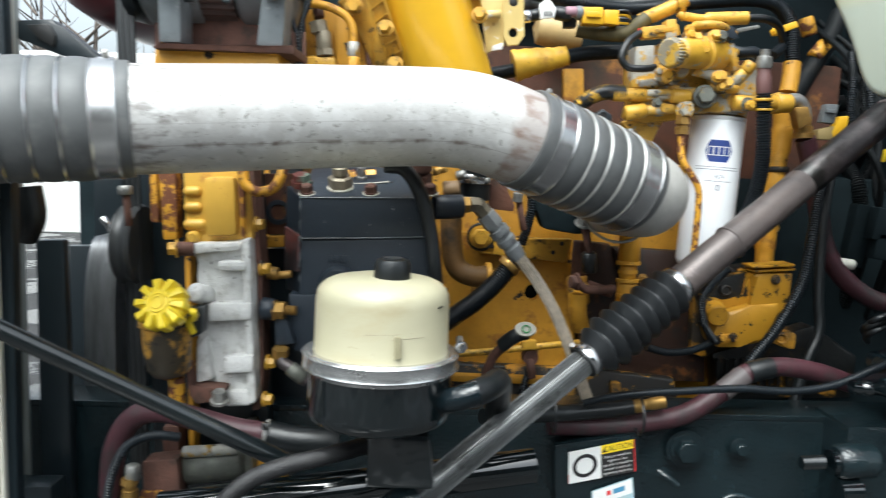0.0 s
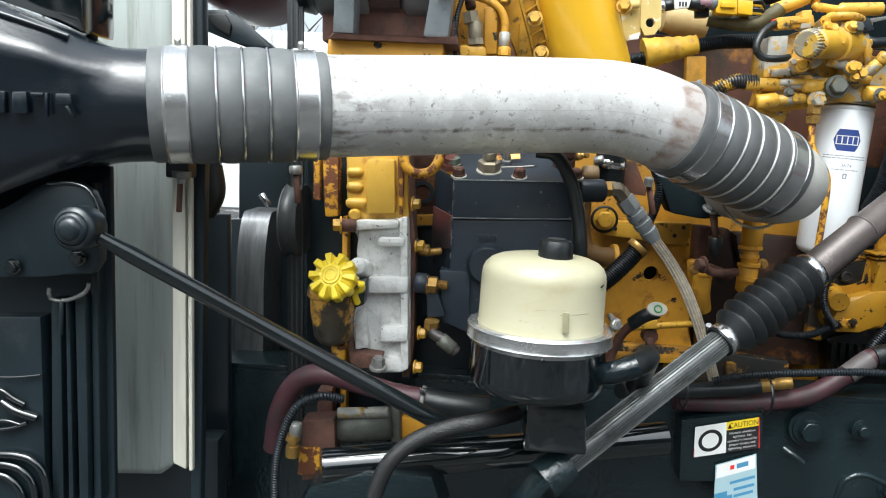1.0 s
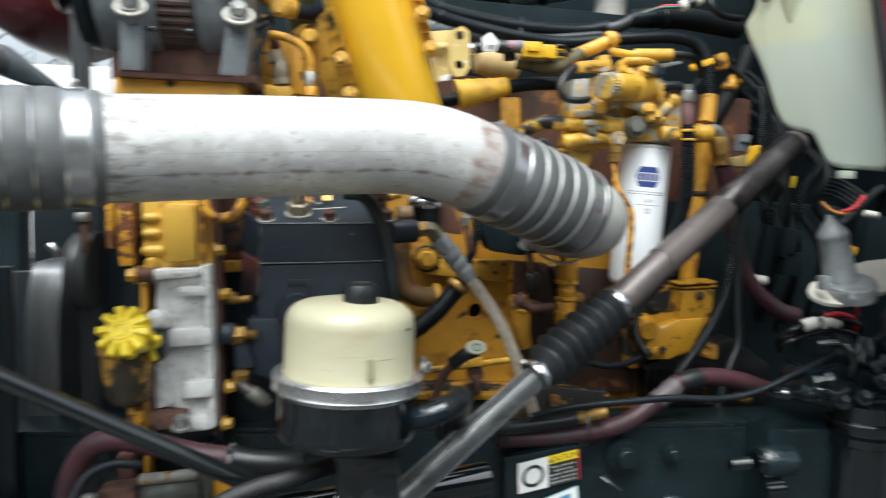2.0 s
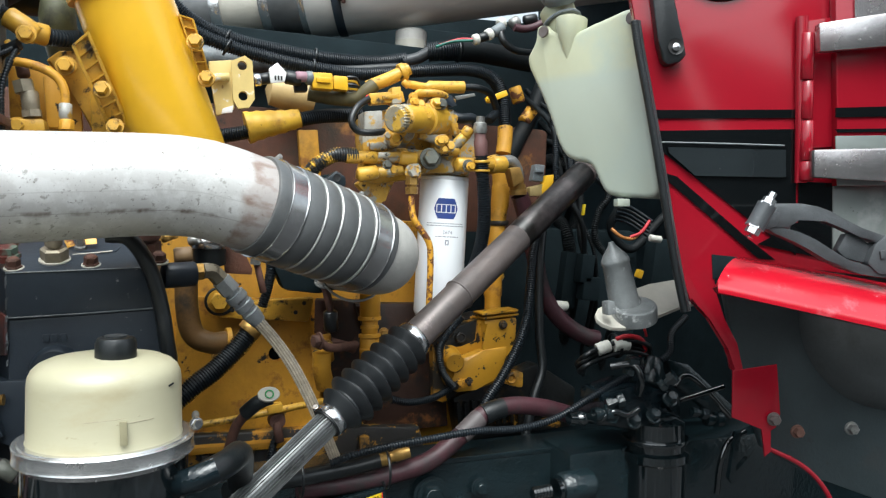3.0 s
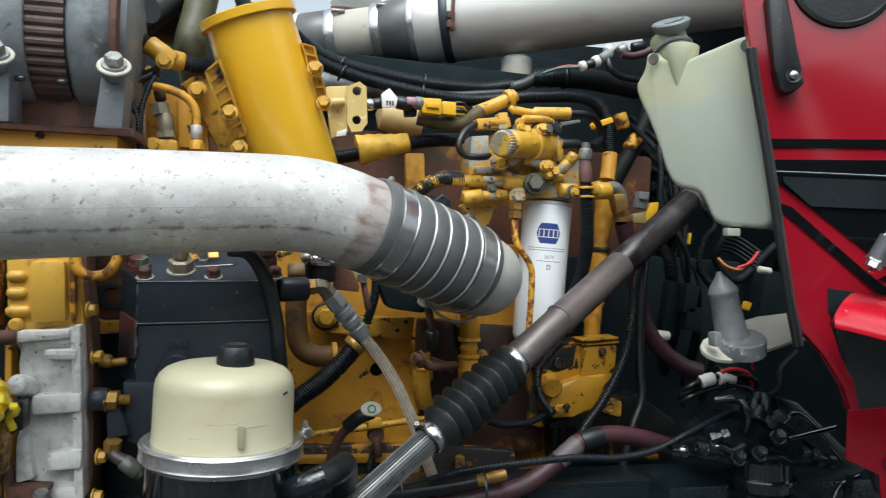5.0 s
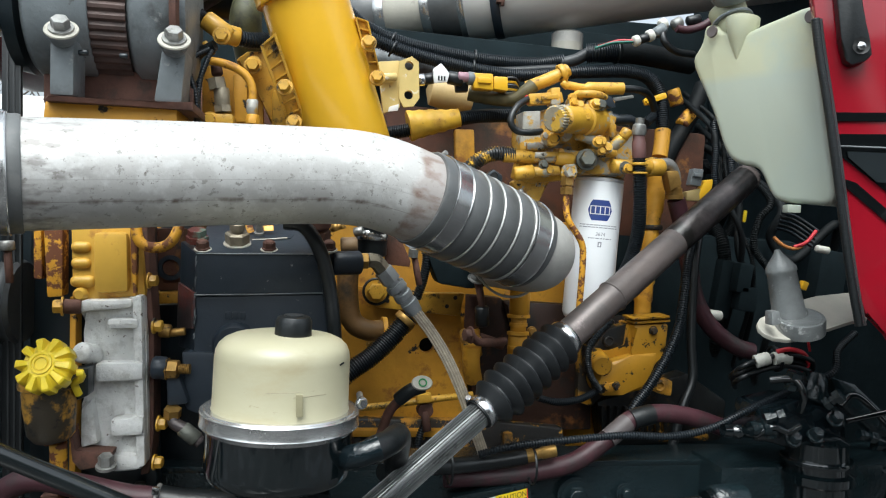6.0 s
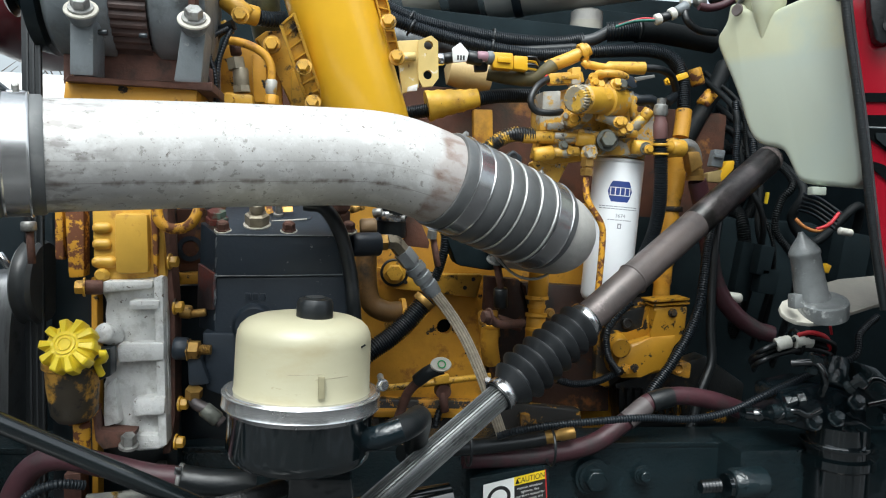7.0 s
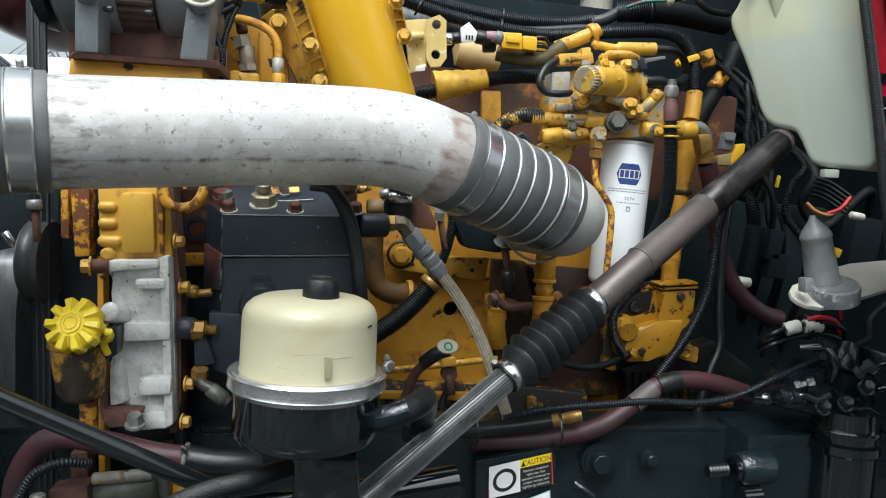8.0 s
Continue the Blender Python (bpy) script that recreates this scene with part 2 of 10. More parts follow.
M_blue = surface("blue_print", (0.03, 0.06, 0.24), 0.4, vary=0.05, bump=0)
M_greyink = surface("grey_print", (0.25, 0.26, 0.29), 0.5, vary=0.05, bump=0)
M_white = surface("white_label", (0.78, 0.78, 0.76), 0.4, vary=0.05, bump=0)
M_ink = surface("black_print", (0.015, 0.015, 0.015), 0.4, vary=0.05, bump=0)
M_amber = surface("caution_yellow", (0.85, 0.62, 0.02), 0.4, vary=0.05, bump=0)
M_redink = surface("red_print", (0.65, 0.03, 0.03), 0.4, vary=0.05, bump=0)
M_paleblue = surface("pale_blue_label", (0.36, 0.50, 0.54), 0.4, vary=0.08, bump=0)
M_skyblue = surface("blue_label_shape", (0.07, 0.24, 0.40), 0.4, vary=0.05, bump=0)
M_red = surface("red_cab_paint", (0.27, 0.006, 0.016), 0.12, vary=0.10, scale=3, layers=(((0.42, 0.02, 0.03), 4, 0.60, 0.9, 0.3),), bump=0.015, grain=20, coat=0.15, spec=0.5)
# the pink layers paint pale reflections into the fender's colour
M_fender = surface("red_paint_with_reflections", (0.42, 0.006, 0.018), 0.20, vary=0.12, scale=4, layers=(((0.55, 0.12, 0.14), 12, 0.58, 0.74, 0.30), ((0.60, 0.30, 0.30), 60, 0.68, 0.74, 0.4)), bump=0.03, grain=60, coat=0.6)
M_arm = surface("dark_forged_grey", (0.075, 0.08, 0.085), 0.40, metal=0.2, vary=0.3, scale=20, layers=(((0.16, 0.165, 0.17), 30, 0.58, 0.70, 0.5),), bump=0.3)
M_stripe = surface("black_stripe_paint", (0.0035, 0.0045, 0.005), 0.12, vary=0.15, scale=6, bump=0.02, coat=0.15, spec=0.7, layers=(((0.012, 0.014, 0.014), 40, 0.70, 0.80, 0.3),))
M_chrome = surface("weathered_chrome", (0.50, 0.48, 0.48), 0.26, metal=0.9, vary=0.3, scale=6, layers=(((0.32, 0.27, 0.27), 9, 0.52, 0.72, 0.3), ((0.20, 0.19, 0.19), 150, 0.66, 0.70, 0.45)), bump=0.03)
M_maroon = surface("maroon_heater_hose", (0.055, 0.018, 0.024), 0.5, vary=0.3, scale=30, layers=(((0.03, 0.025, 0.025), 18, 0.52, 0.66, 0.6),), bump=0.2)
M_hosewire = surface("braided_steel_hose", (0.42, 0.35, 0.26), 0.55, metal=0.2, vary=0.3, scale=120, bump=0.9, grain=420)
M_shaft = surface("brown_grey_steel_shaft", (0.155, 0.128, 0.12), 0.40, metal=0.35, vary=0.35, scale=14, layers=(((0.06, 0.055, 0.054), 7, 0.52, 0.70, 0.45), ((0.20, 0.165, 0.16), 40, 0.62, 0.70, 0.5)), bump=0.2, grain=120)
M_spline = surface("greased_spline_steel", (0.11, 0.115, 0.116), 0.30, metal=0.35, vary=0.3, scale=30, layers=((SOOT, 25, 0.56, 0.70, 0.4),), bump=0.1)
M_shroud = surface("grey_shroud_panel", (0.36, 0.39, 0.37), 0.42, vary=0.2, scale=5, stretch=(6, 6, 0.35), layers=(((0.20, 0.225, 0.19), 9, 0.50, 0.72, 0.5), ((0.24, 0.20, 0.14), 16, 0.60, 0.74, 0.6), ((0.45, 0.47, 0.44), 12, 0.62, 0.78, 0.4)), bump=0.1)
M_rail = surface("pale_radiator_rail", (0.62, 0.60, 0.51), 0.5, vary=0.2, scale=10, stretch=(3, 3, 0.3), layers=(((0.26, 0.22, 0.17), 16, 0.60, 0.74, 0.7),), bump=0.1)
M_plate = surface("pale_grey_plate", (0.43, 0.41, 0.35), 0.55, vary=0.15, scale=15, layers=(((0.2, 0.18, 0.15), 20, 0.62, 0.75, 0.7),), bump=0.2)
M_cone = surface("grey_rubber_cone", (0.15, 0.16, 0.16), 0.42, vary=0.35, scale=25, layers=(((0.36, 0.37, 0.36), 30, 0.58, 0.66, 0.5), ((0.06, 0.06, 0.06), 22, 0.62, 0.72, 0.6)), bump=0.4)
M_copper = surface("orange_wire", (0.5, 0.2, 0.05), 0.5, vary=0.1, bump=0)
M_redwire = surface("red_wire", (0.5, 0.02, 0.03), 0.4, vary=0.1, bump=0)
M_tape = surface("white_tape", (0.66, 0.65, 0.58), 0.5, vary=0.15, scale=60, bump=0.1)
M_firewall = surface("dark_firewall", (0.011, 0.018, 0.021), 0.8, vary=0.4, scale=8, layers=(((0.012, 0.013, 0.013), 9, 0.6, 0.75, 0.7),), bump=0.5, grain=50, spec=0.08)
# smooth wet patches are added so glossy black parts pick up sky streaks
M_asphalt = surface("dark_asphalt", (0.032, 0.032, 0.032), 0.95, vary=0.3, scale=3, layers=(((0.020, 0.021, 0.022), 1.3, 0.52, 0.56, 0.06), ((0.045, 0.045, 0.043), 40, 0.66, 0.74, 0.95),), bump=0.6, grain=60, spec=0.5)
M_pulley = surface("worn_pulley_rim", (0.20, 0.205, 0.21), 0.32, metal=0.7, vary=0.3, scale=12, stretch=(8, 1, 1), layers=(((0.10, 0.10, 0.10), 20, 0.55, 0.72, 0.45),), bump=0.1)
M_plugmetal = surface("worn_bare_metal", (0.42, 0.41, 0.37), 0.55, metal=0.3, vary=0.3, scale=40, layers=(((0.50, 0.30, 0.05), 30, 0.56, 0.62, 0.5), (GRIME, 40, 0.60, 0.70, 0.8)), bump=0.4)
M_hump_dark = surface("dark_ribbed_silicone", (0.10, 0.104, 0.105), 0.33, vary=0.3, scale=18, layers=(((0.12, 0.12, 0.118), 20, 0.58, 0.75, 0.45),), bump=0.08)
M_bar = surface("black_bar_paint", (0.006, 0.009, 0.010), 0.22, vary=0.3, scale=20, layers=(((0.02, 0.024, 0.025), 30, 0.62, 0.74, 0.35),), bump=0.06, spec=0.9)
M_radiator = surface("dusty_black_radiator_frame", (0.012, 0.020, 0.025), 0.34, vary=0.3, scale=8, layers=(((0.026, 0.034, 0.038), 14, 0.60, 0.78, 0.45),), bump=0.12, spec=0.4)
M_stainline = surface("fine_dirt_line", (0.37, 0.34, 0.23), 0.5, vary=0.3, bump=0)
# grey tones paint the yard's reflection on wet panels; dark specks are drops
M_wetreflection = surface("wet_door_painted_reflection", (0.17, 0.19, 0.18), 0.18, vary=0.25, scale=5, layers=(((0.30, 0.32, 0.31), 8, 0.55, 0.75, 0.2), ((0.05, 0.055, 0.055), 130, 0.68, 0.71, 0.2)), bump=0.05, coat=0.4)
M_knob = surface("worn_grey_knob", (0.30, 0.27, 0.20), 0.5, metal=0.3, vary=0.3, scale=40, layers=(((0.58, 0.36, 0.05), 55, 0.50, 0.53, 0.45), (GRIME, 60, 0.60, 0.68, 0.8)), bump=0.4)
M_band = surface("brushed_clamp_steel", (0.70, 0.70, 0.69), 0.24, metal=0.9, vary=0.12, scale=20, layers=(((0.45, 0.44, 0.42), 30, 0.62, 0.74, 0.4),), bump=0.05)
M_case = surface("clean_yellow_casting", (0.62, 0.37, 0.055), 0.42, vary=0.15, scale=12, layers=(((0.40, 0.19, 0.03), 26, 0.60, 0.70, 0.6), ((0.75, 0.66, 0.42), 70, 0.68, 0.72, 0.6)), bump=0.15)
M_faded = surface("faded_chipped_yellow", (0.62, 0.47, 0.17), 0.42, vary=0.15, scale=20, layers=(((0.72, 0.68, 0.58), 40, 0.60, 0.64, 0.5), ((0.30, 0.18, 0.05), 60, 0.66, 0.71, 0.7)), bump=0.12)
M_grimyshaft = surface("oil_caked_shaft", (0.075, 0.062, 0.062), 0.38, metal=0.3, vary=0.35, scale=14, layers=((SOOT, 9, 0.42, 0.56, 0.3), ((0.20, 0.18, 0.17), 50, 0.64, 0.72, 0.5)), bump=0.4, grain=100)
M_liner = surface("dusty_inner_fender", (0.026, 0.037, 0.040), 0.55, vary=0.3, scale=7, layers=(((0.036, 0.040, 0.040), 11, 0.56, 0.75, 0.7), ((0.02, 0.02, 0.02), 30, 0.62, 0.72, 0.6)), bump=0.25)
M_bulge = surface("scuffed_grey_liner", (0.058, 0.064, 0.065), 0.6, vary=0.25, scale=9, layers=(((0.04, 0.042, 0.042), 14, 0.55, 0.72, 0.6),), bump=0.25)
M_plugdark = surface("worn_olive_steel", (0.13, 0.135, 0.115), 0.5, metal=0.4, vary=0.35, scale=50, layers=(((0.45, 0.28, 0.05), 40, 0.60, 0.65, 0.5), (GRIME, 40, 0.60, 0.70, 0.8)), bump=0.3)
M_overspray = surface("oversprayed_conduit", (0.016, 0.018, 0.02), 0.35, vary=0.3, scale=40, layers=(((0.60, 0.36, 0.04), 45, 0.54, 0.60, 0.5), ((0.10, 0.05, 0.02), 80, 0.62, 0.70, 0.7)), bump=0.2)
M_bark = surface("bare_bark", (0.12, 0.10, 0.085), 0.9, vary=0.3, scale=6, bump=0.4)


# ---- mesh helpers ----
def vec(p):
    return Vector(p)


def world_of(ob):
    return ob.matrix_basis.copy() if ob.parent is None else world_of(ob.parent) @ ob.matrix_parent_inverse @ ob.matrix_basis


def thing(name, at, label, category, group="", kind=""):
    """An Empty at the base of a thing, which its parts hang under."""
    ob = new(name)
    ob.empty_display_size = 0.02
    ob.matrix_basis = Matrix.Translation(at)
    return tagged(ob, label, category, group, kind)


def part(name, bm, material, parent, label="", sharp=46):
    """One mesh object from a bmesh in world places, under a thing or a part."""
    me = bpy.data.meshes.new(name)
    bmesh.ops.recalc_face_normals(bm, faces=bm.faces)
    bm.to_mesh(me)
    bm.free()
    for p in me.polygons:
        p.use_smooth = p.material_index == 0
        p.material_index = 0
    me.set_sharp_from_angle(angle=radians(sharp))
    me.materials.append(material)
    ob = new(name, me)
    if parent is not None:
        ob.parent = parent
        ob.matrix_parent_inverse = world_of(parent).inverted()
    return tagged(ob, label) if label else ob


def solo(name, bm, material, label, category, group="", kind="", sharp=46):
    return tagged(part(name, bm, material, None, "", sharp), label, category, group, kind)


def basis(d):
    """Two unit vectors across the direction d."""
    d = vec(d).normalized()
    a = d.cross(Vector((0, 0, 1)))
    if a.length < 0.05:
        a = d.cross(Vector((0, 1, 0)))
    a.normalize()
    return d, a, d.cross(a)


def lathe(bm, p, d, prof, seg=24, squash=1.0, lobes=None):
    """A turned form: prof is (way along d, radius) from end to end; radius 0 closes it."""
    d, a, b = basis(d)
    rings = []
    for h, r in prof:
        c = vec(p) + d * h
        if r <= 1e-6:
            rings.append([bm.verts.new(c)])
            continue
        ring = []
        for k in range(seg):
            w = 2 * math.pi * k / seg
            rr = r * (lobes(k, seg) if lobes else 1.0)
            ring.append(bm.verts.new(c + a * (rr * math.cos(w)) + b * (rr * squash * math.sin(w))))
        rings.append(ring)
    for u, v in zip(rings, rings[1:]):
        for k in range(seg):
            n = (k + 1) % seg
            if len(u) == 1 and len(v) == 1:
                break
            if len(u) == 1:
                bm.faces.new((u[0], v[k], v[n]))
            elif len(v) == 1:
                bm.faces.new((u[k], u[n], v[0]))
            else:
                bm.faces.new((u[k], u[n], v[n], v[k]))
    return bm


def turned(p, d, prof, seg=24, **more):
    return lathe(bmesh.new(), p, d, prof, seg, **more)


def rod(p, q, r, seg=16, bev=None):
    """A closed cylinder from p to q with eased ends."""
    p, q = vec(p), vec(q)
    n = (q - p).length
    e = min(r * 0.2, n * 0.3) if bev is None else bev
    return turned(p, q - p, ((0, 0), (0, r - e), (e, r), (n - e, r), (n, r - e), (n, 0)), seg)


def hollow(p, d, w, r_in, r_out, seg=32):
    """A band or sleeve w wide round the axis d, from p on."""
    e = (r_out - r_in) * 0.25
    return turned(p, d, ((0, r_in), (0, r_out - e), (e, r_out), (w - e, r_out), (w, r_out - e), (w, r_in), (0, r_in)), seg)


def glide(pts, step):
    """Even points along a smooth line through pts."""
    P = [vec(p) for p in pts]
    P = [P[0] * 2 - P[1], *P, P[-1] * 2 - P[-2]]
    fine = []
    for i in range(1, len(P) - 2):
        for k in range(24):
            t = k / 24
            fine.append(0.5 * ((2 * P[i]) + (P[i + 1] - P[i - 1]) * t + (2 * P[i - 1] - 5 * P[i] + 4 * P[i + 1] - P[i + 2]) * t * t
                               + (3 * P[i] - P[i - 1] - 3 * P[i + 1] + P[i + 2]) * t ** 3))
    fine.append(P[-2])
    out, left = [fine[0]], step
    for u, v in zip(fine, fine[1:]):
        run = (v - u).length
        while run >= left and run > 0:
            u = u + (v - u) * (left / run)
            out.append(u)
            run, left = (v - u).length, step
        left -= run
    out.append(fine[-1])
    return out


def tube(bm, pts, r, seg=10, step=0.008, radius=None):
    """A hose through pts; radius(s) may change its radius along the way."""
    line = glide(pts, step)
    _, a, b = basis(line[1] - line[0])
    rings, s = [], 0.0
    for i, c in enumerate(line):
        d = (line[min(i + 1, len(line) - 1)] - line[max(i - 1, 0)]).normalized()
        a = (a - d * a.dot(d)).normalized()
        b = d.cross(a)
        rr = radius(s, i) if radius else r
        rings.append([bm.verts.new(c + a * (rr * math.cos(2 * math.pi * k / seg)) + b * (rr * math.sin(2 * math.pi * k / seg))) for k in range(seg)])
        if i + 1 < len(line):
            s += (line[i + 1] - c).length
    for u, v in zip(rings, rings[1:]):
        for k in range(seg):
            bm.faces.new((u[k], u[(k + 1) % seg], v[(k + 1) % seg], v[k]))
    bm.faces.new(rings[0][::-1])
    bm.faces.new(rings[-1])
    return bm


def hose(pts, r, seg=10, step=0.008):
    return tube(bmesh.new(), pts, r, seg, step)


def conduit(pts, r, pitch=0.0044, seg=10):
    """Corrugated tubing: ribs and grooves along the way."""
    return tube(bmesh.new(), pts, r, seg, pitch / 4, lambda s, i: r * (1.0 if i % 4 < 2 else 0.80))


def ease(bm, edges, w):
    if w > 0:
        fresh = set(bmesh.ops.bevel(bm, geom=edges, offset=w, segments=2, profile=0.6, affect="EDGES", clamp_overlap=True)["faces"])
        for f in bm.faces:
            f.material_index = 0 if f in fresh else 1  # 1 stays flat-shaded
    return bm


def block(c, size, rot=(0, 0, 0), bev=0.002):
    bm = bmesh.new()
    bmesh.ops.create_cube(bm, size=1.0)
    m = pose(*c, *rot) @ Matrix.Diagonal((*size, 1))
    bmesh.ops.transform(bm, matrix=m, verts=bm.verts)
    return ease(bm, bm.edges[:], bev)


def slab(pts, depth, bev=0.002, away=(0, 1, 0)):
    """A plate or block: its front outline, and how far it goes back."""
    bm = bmesh.new()
    front = [bm.verts.new(vec(p)) for p in pts]
    back = [bm.verts.new(vec(p) + vec(away) * depth) for p in pts]
    bm.faces.new(front)
    bm.faces.new(back[::-1])
    n = len(pts)
    for k in range(n):
        bm.faces.new((front[k], front[(k + 1) % n], back[(k + 1) % n], back[k]))
    return ease(bm, bm.edges[:], bev)


def join(*many):
    """Several shells as one mesh."""
    out = bmesh.new()
    for bm in many:
        me = bpy.data.meshes.new("tmp")
        bm.to_mesh(me)
        bm.free()
        out.from_mesh(me)
        bpy.data.meshes.remove(me)
    return out


def hexhead(p, d, r, h):
    """A hexagon bolt head on a round flange."""
    flange = turned(p, d, ((0, 0), (0, r * 1.35), (h * 0.2, r * 1.3), (h * 0.28, 0)), 18)
    d = vec(d).normalized()
    head = turned(vec(p) + d * h * 0.2, d, ((0, 0), (0, r), (h * 0.68, r), (h * 0.8, r * 0.86), (h * 0.8, 0)), 6)
    return join(flange, head)


def bolt(parent, p, d=(0, -1, 0), r=0.008, h=0.010, material=None, name="bolt"):
    return part(name, hexhead(p, d, r, h), material or M_yellow, parent)


def clamp(parent, p, d, w, r, material=None, worm=None, name="clamp", label=""):
    """A hose clamp: a band, and a worm housing where worm points."""
    band = part(name, hollow(vec(p) - vec(d).normalized() * (w / 2), d, w, r - 0.0015, r + 0.0012, 40), material or M_steel, parent, label)
    if worm is not None:
        d = vec(d).normalized()
        w_dir = (vec(worm) - d * vec(worm).dot(d)).normalized()
        c = vec(p) + w_dir * (r + 0.004)
        t = d.cross(w_dir)
        part("screw", rod(c - t * 0.011, c + t * 0.011, min(0.0055, w * 0.4), 10), material or M_steel, band)
    return band


# ---- setting ----
bm = bmesh.new()
bmesh.ops.create_grid(bm, x_segments=40, y_segments=40, size=400)
for v in bm.verts:
    far = max(0.0, v.co.length - 30)
    v.co.z = 0.02 * noise.noise(v.co * 0.05) + far * 0.004 * noise.noise(v.co * 0.01)
solo("ground", bm, M_asphalt, "grey asphalt yard under the truck, wet patches added for reflections", "ground", kind="structure")

# bare winter trees far beyond the truck
bm = bmesh.new()
rnd = random.Random(5)
for k in range(70):
    x, y = rnd.uniform(-30, 30), rnd.uniform(24, 40)
    h = rnd.uniform(5, 9)
    lathe(bm, (x, y, -0.1), (rnd.uniform(-0.08, 0.08), rnd.uniform(-0.05, 0.05), 1), ((0, 0.16), (h * 0.5, 0.09), (h, 0.01)), 6)
    for j in range(9):
        z = h * rnd.uniform(0.25, 0.9)
        w = rnd.uniform(0, 6.28)
        lathe(bm, (x, y, z), (math.cos(w), math.sin(w), rnd.uniform(0.4, 1.4)), ((0, 0.05), (h * 0.28, 0.006)), 4)
solo("far_trees", bm, M_bark, "row of bare winter trees beyond the yard", "trees", kind="stuff")

# ---- frame rail and cross tube ----
frame_rail = thing("frame_rail", (0.4, 1.2, 0.62), "oily black steel chassis rail under the engine", "chassis rail")
part("web", block((0.62, 1.225, 0.80), (2.5, 0.01, 0.30), bev=0.002), M_chassis, frame_rail)
part("top_flange", block((0.62, 1.265, 0.955), (2.5, 0.09, 0.01), bev=0.003), M_chassis, frame_rail)
part("bottom_flange", block((0.62, 1.265, 0.645), (2.5, 0.09, 0.01), bev=0.003), M_chassis, frame_rail)
for x in (0.15, 0.30, 0.62, 0.76, 0.93, 1.08, 1.22):
    bolt(frame_rail, (x, 1.22, 0.90 - 0.05 * (int(x * 100) % 3)), r=0.013, h=0.016, material=M_chassis)

# ---- charge air pipe ----
R_PIPE = 0.0635
bend = [(-0.3015, 0.907, 1.3946), (-0.2155, 0.9343, 1.4), (-0.1287, 0.9625, 1.4056), (-0.0294, 0.9968, 1.4108), (0.0353, 1.0161, 1.4135), (0.0728, 1.0233, 1.413), (0.1042, 1.0273, 1.4093), (0.1355, 1.0311, 1.401), (0.1648, 1.0381, 1.3909), (0.1978, 1.0545, 1.3793)]
HOSE_A, HOSE_B = (0.1645, 1.0361, 1.3917), (0.3434, 1.118, 1.3262)
charge_pipe = thing("charge_air_pipe", bend[2], "weathered bare aluminium charge air pipe with brown stains", "pipe")


def skin_tube(pts, r, seg, step):
    """A pipe with a skin map: metres along it, and the angle round it in turns from its upper side."""
    line = glide(pts, step)
    bm = bmesh.new()
    lay = bm.loops.layers.uv.new("skin")
    rings, ways, s = [], [], 0.0
    for i, c in enumerate(line):
        d = (line[min(i + 1, len(line) - 1)] - line[max(i - 1, 0)]).normalized()
        up = Vector((0, 0, 1))
        up = (up - d * up.dot(d)).normalized()
        out = up.cross(d)
        rings.append([bm.verts.new(c + up * (r * math.cos(2 * math.pi * k / seg)) + out * (r * math.sin(2 * math.pi * k / seg))) for k in range(seg)])
        ways.append(s)
        if i + 1 < len(line):
            s += (line[i + 1] - c).length
    for i, (u, v) in enumerate(zip(rings, rings[1:])):
        for k in range(seg):
            f = bm.faces.new((u[k], u[(k + 1) % seg], v[(k + 1) % seg], v[k]))
            for lp, uv in zip(f.loops, ((ways[i], k / seg), (ways[i], (k + 1) / seg), (ways[i + 1], (k + 1) / seg), (ways[i + 1], k / seg))):
                lp[lay].uv = uv
    bm.faces.new(rings[0][::-1])
    bm.faces.new(rings[-1])
    return bm, s


tube_bm, tube_len = skin_tube(bend, R_PIPE, 64, 0.006)
SEAM = 0.665
seam_and_stains(M_alu, tube_len)
part("tube", tube_bm, M_alu, charge_pipe)
dirB = (vec(HOSE_B) - vec(HOSE_A)).normalized()


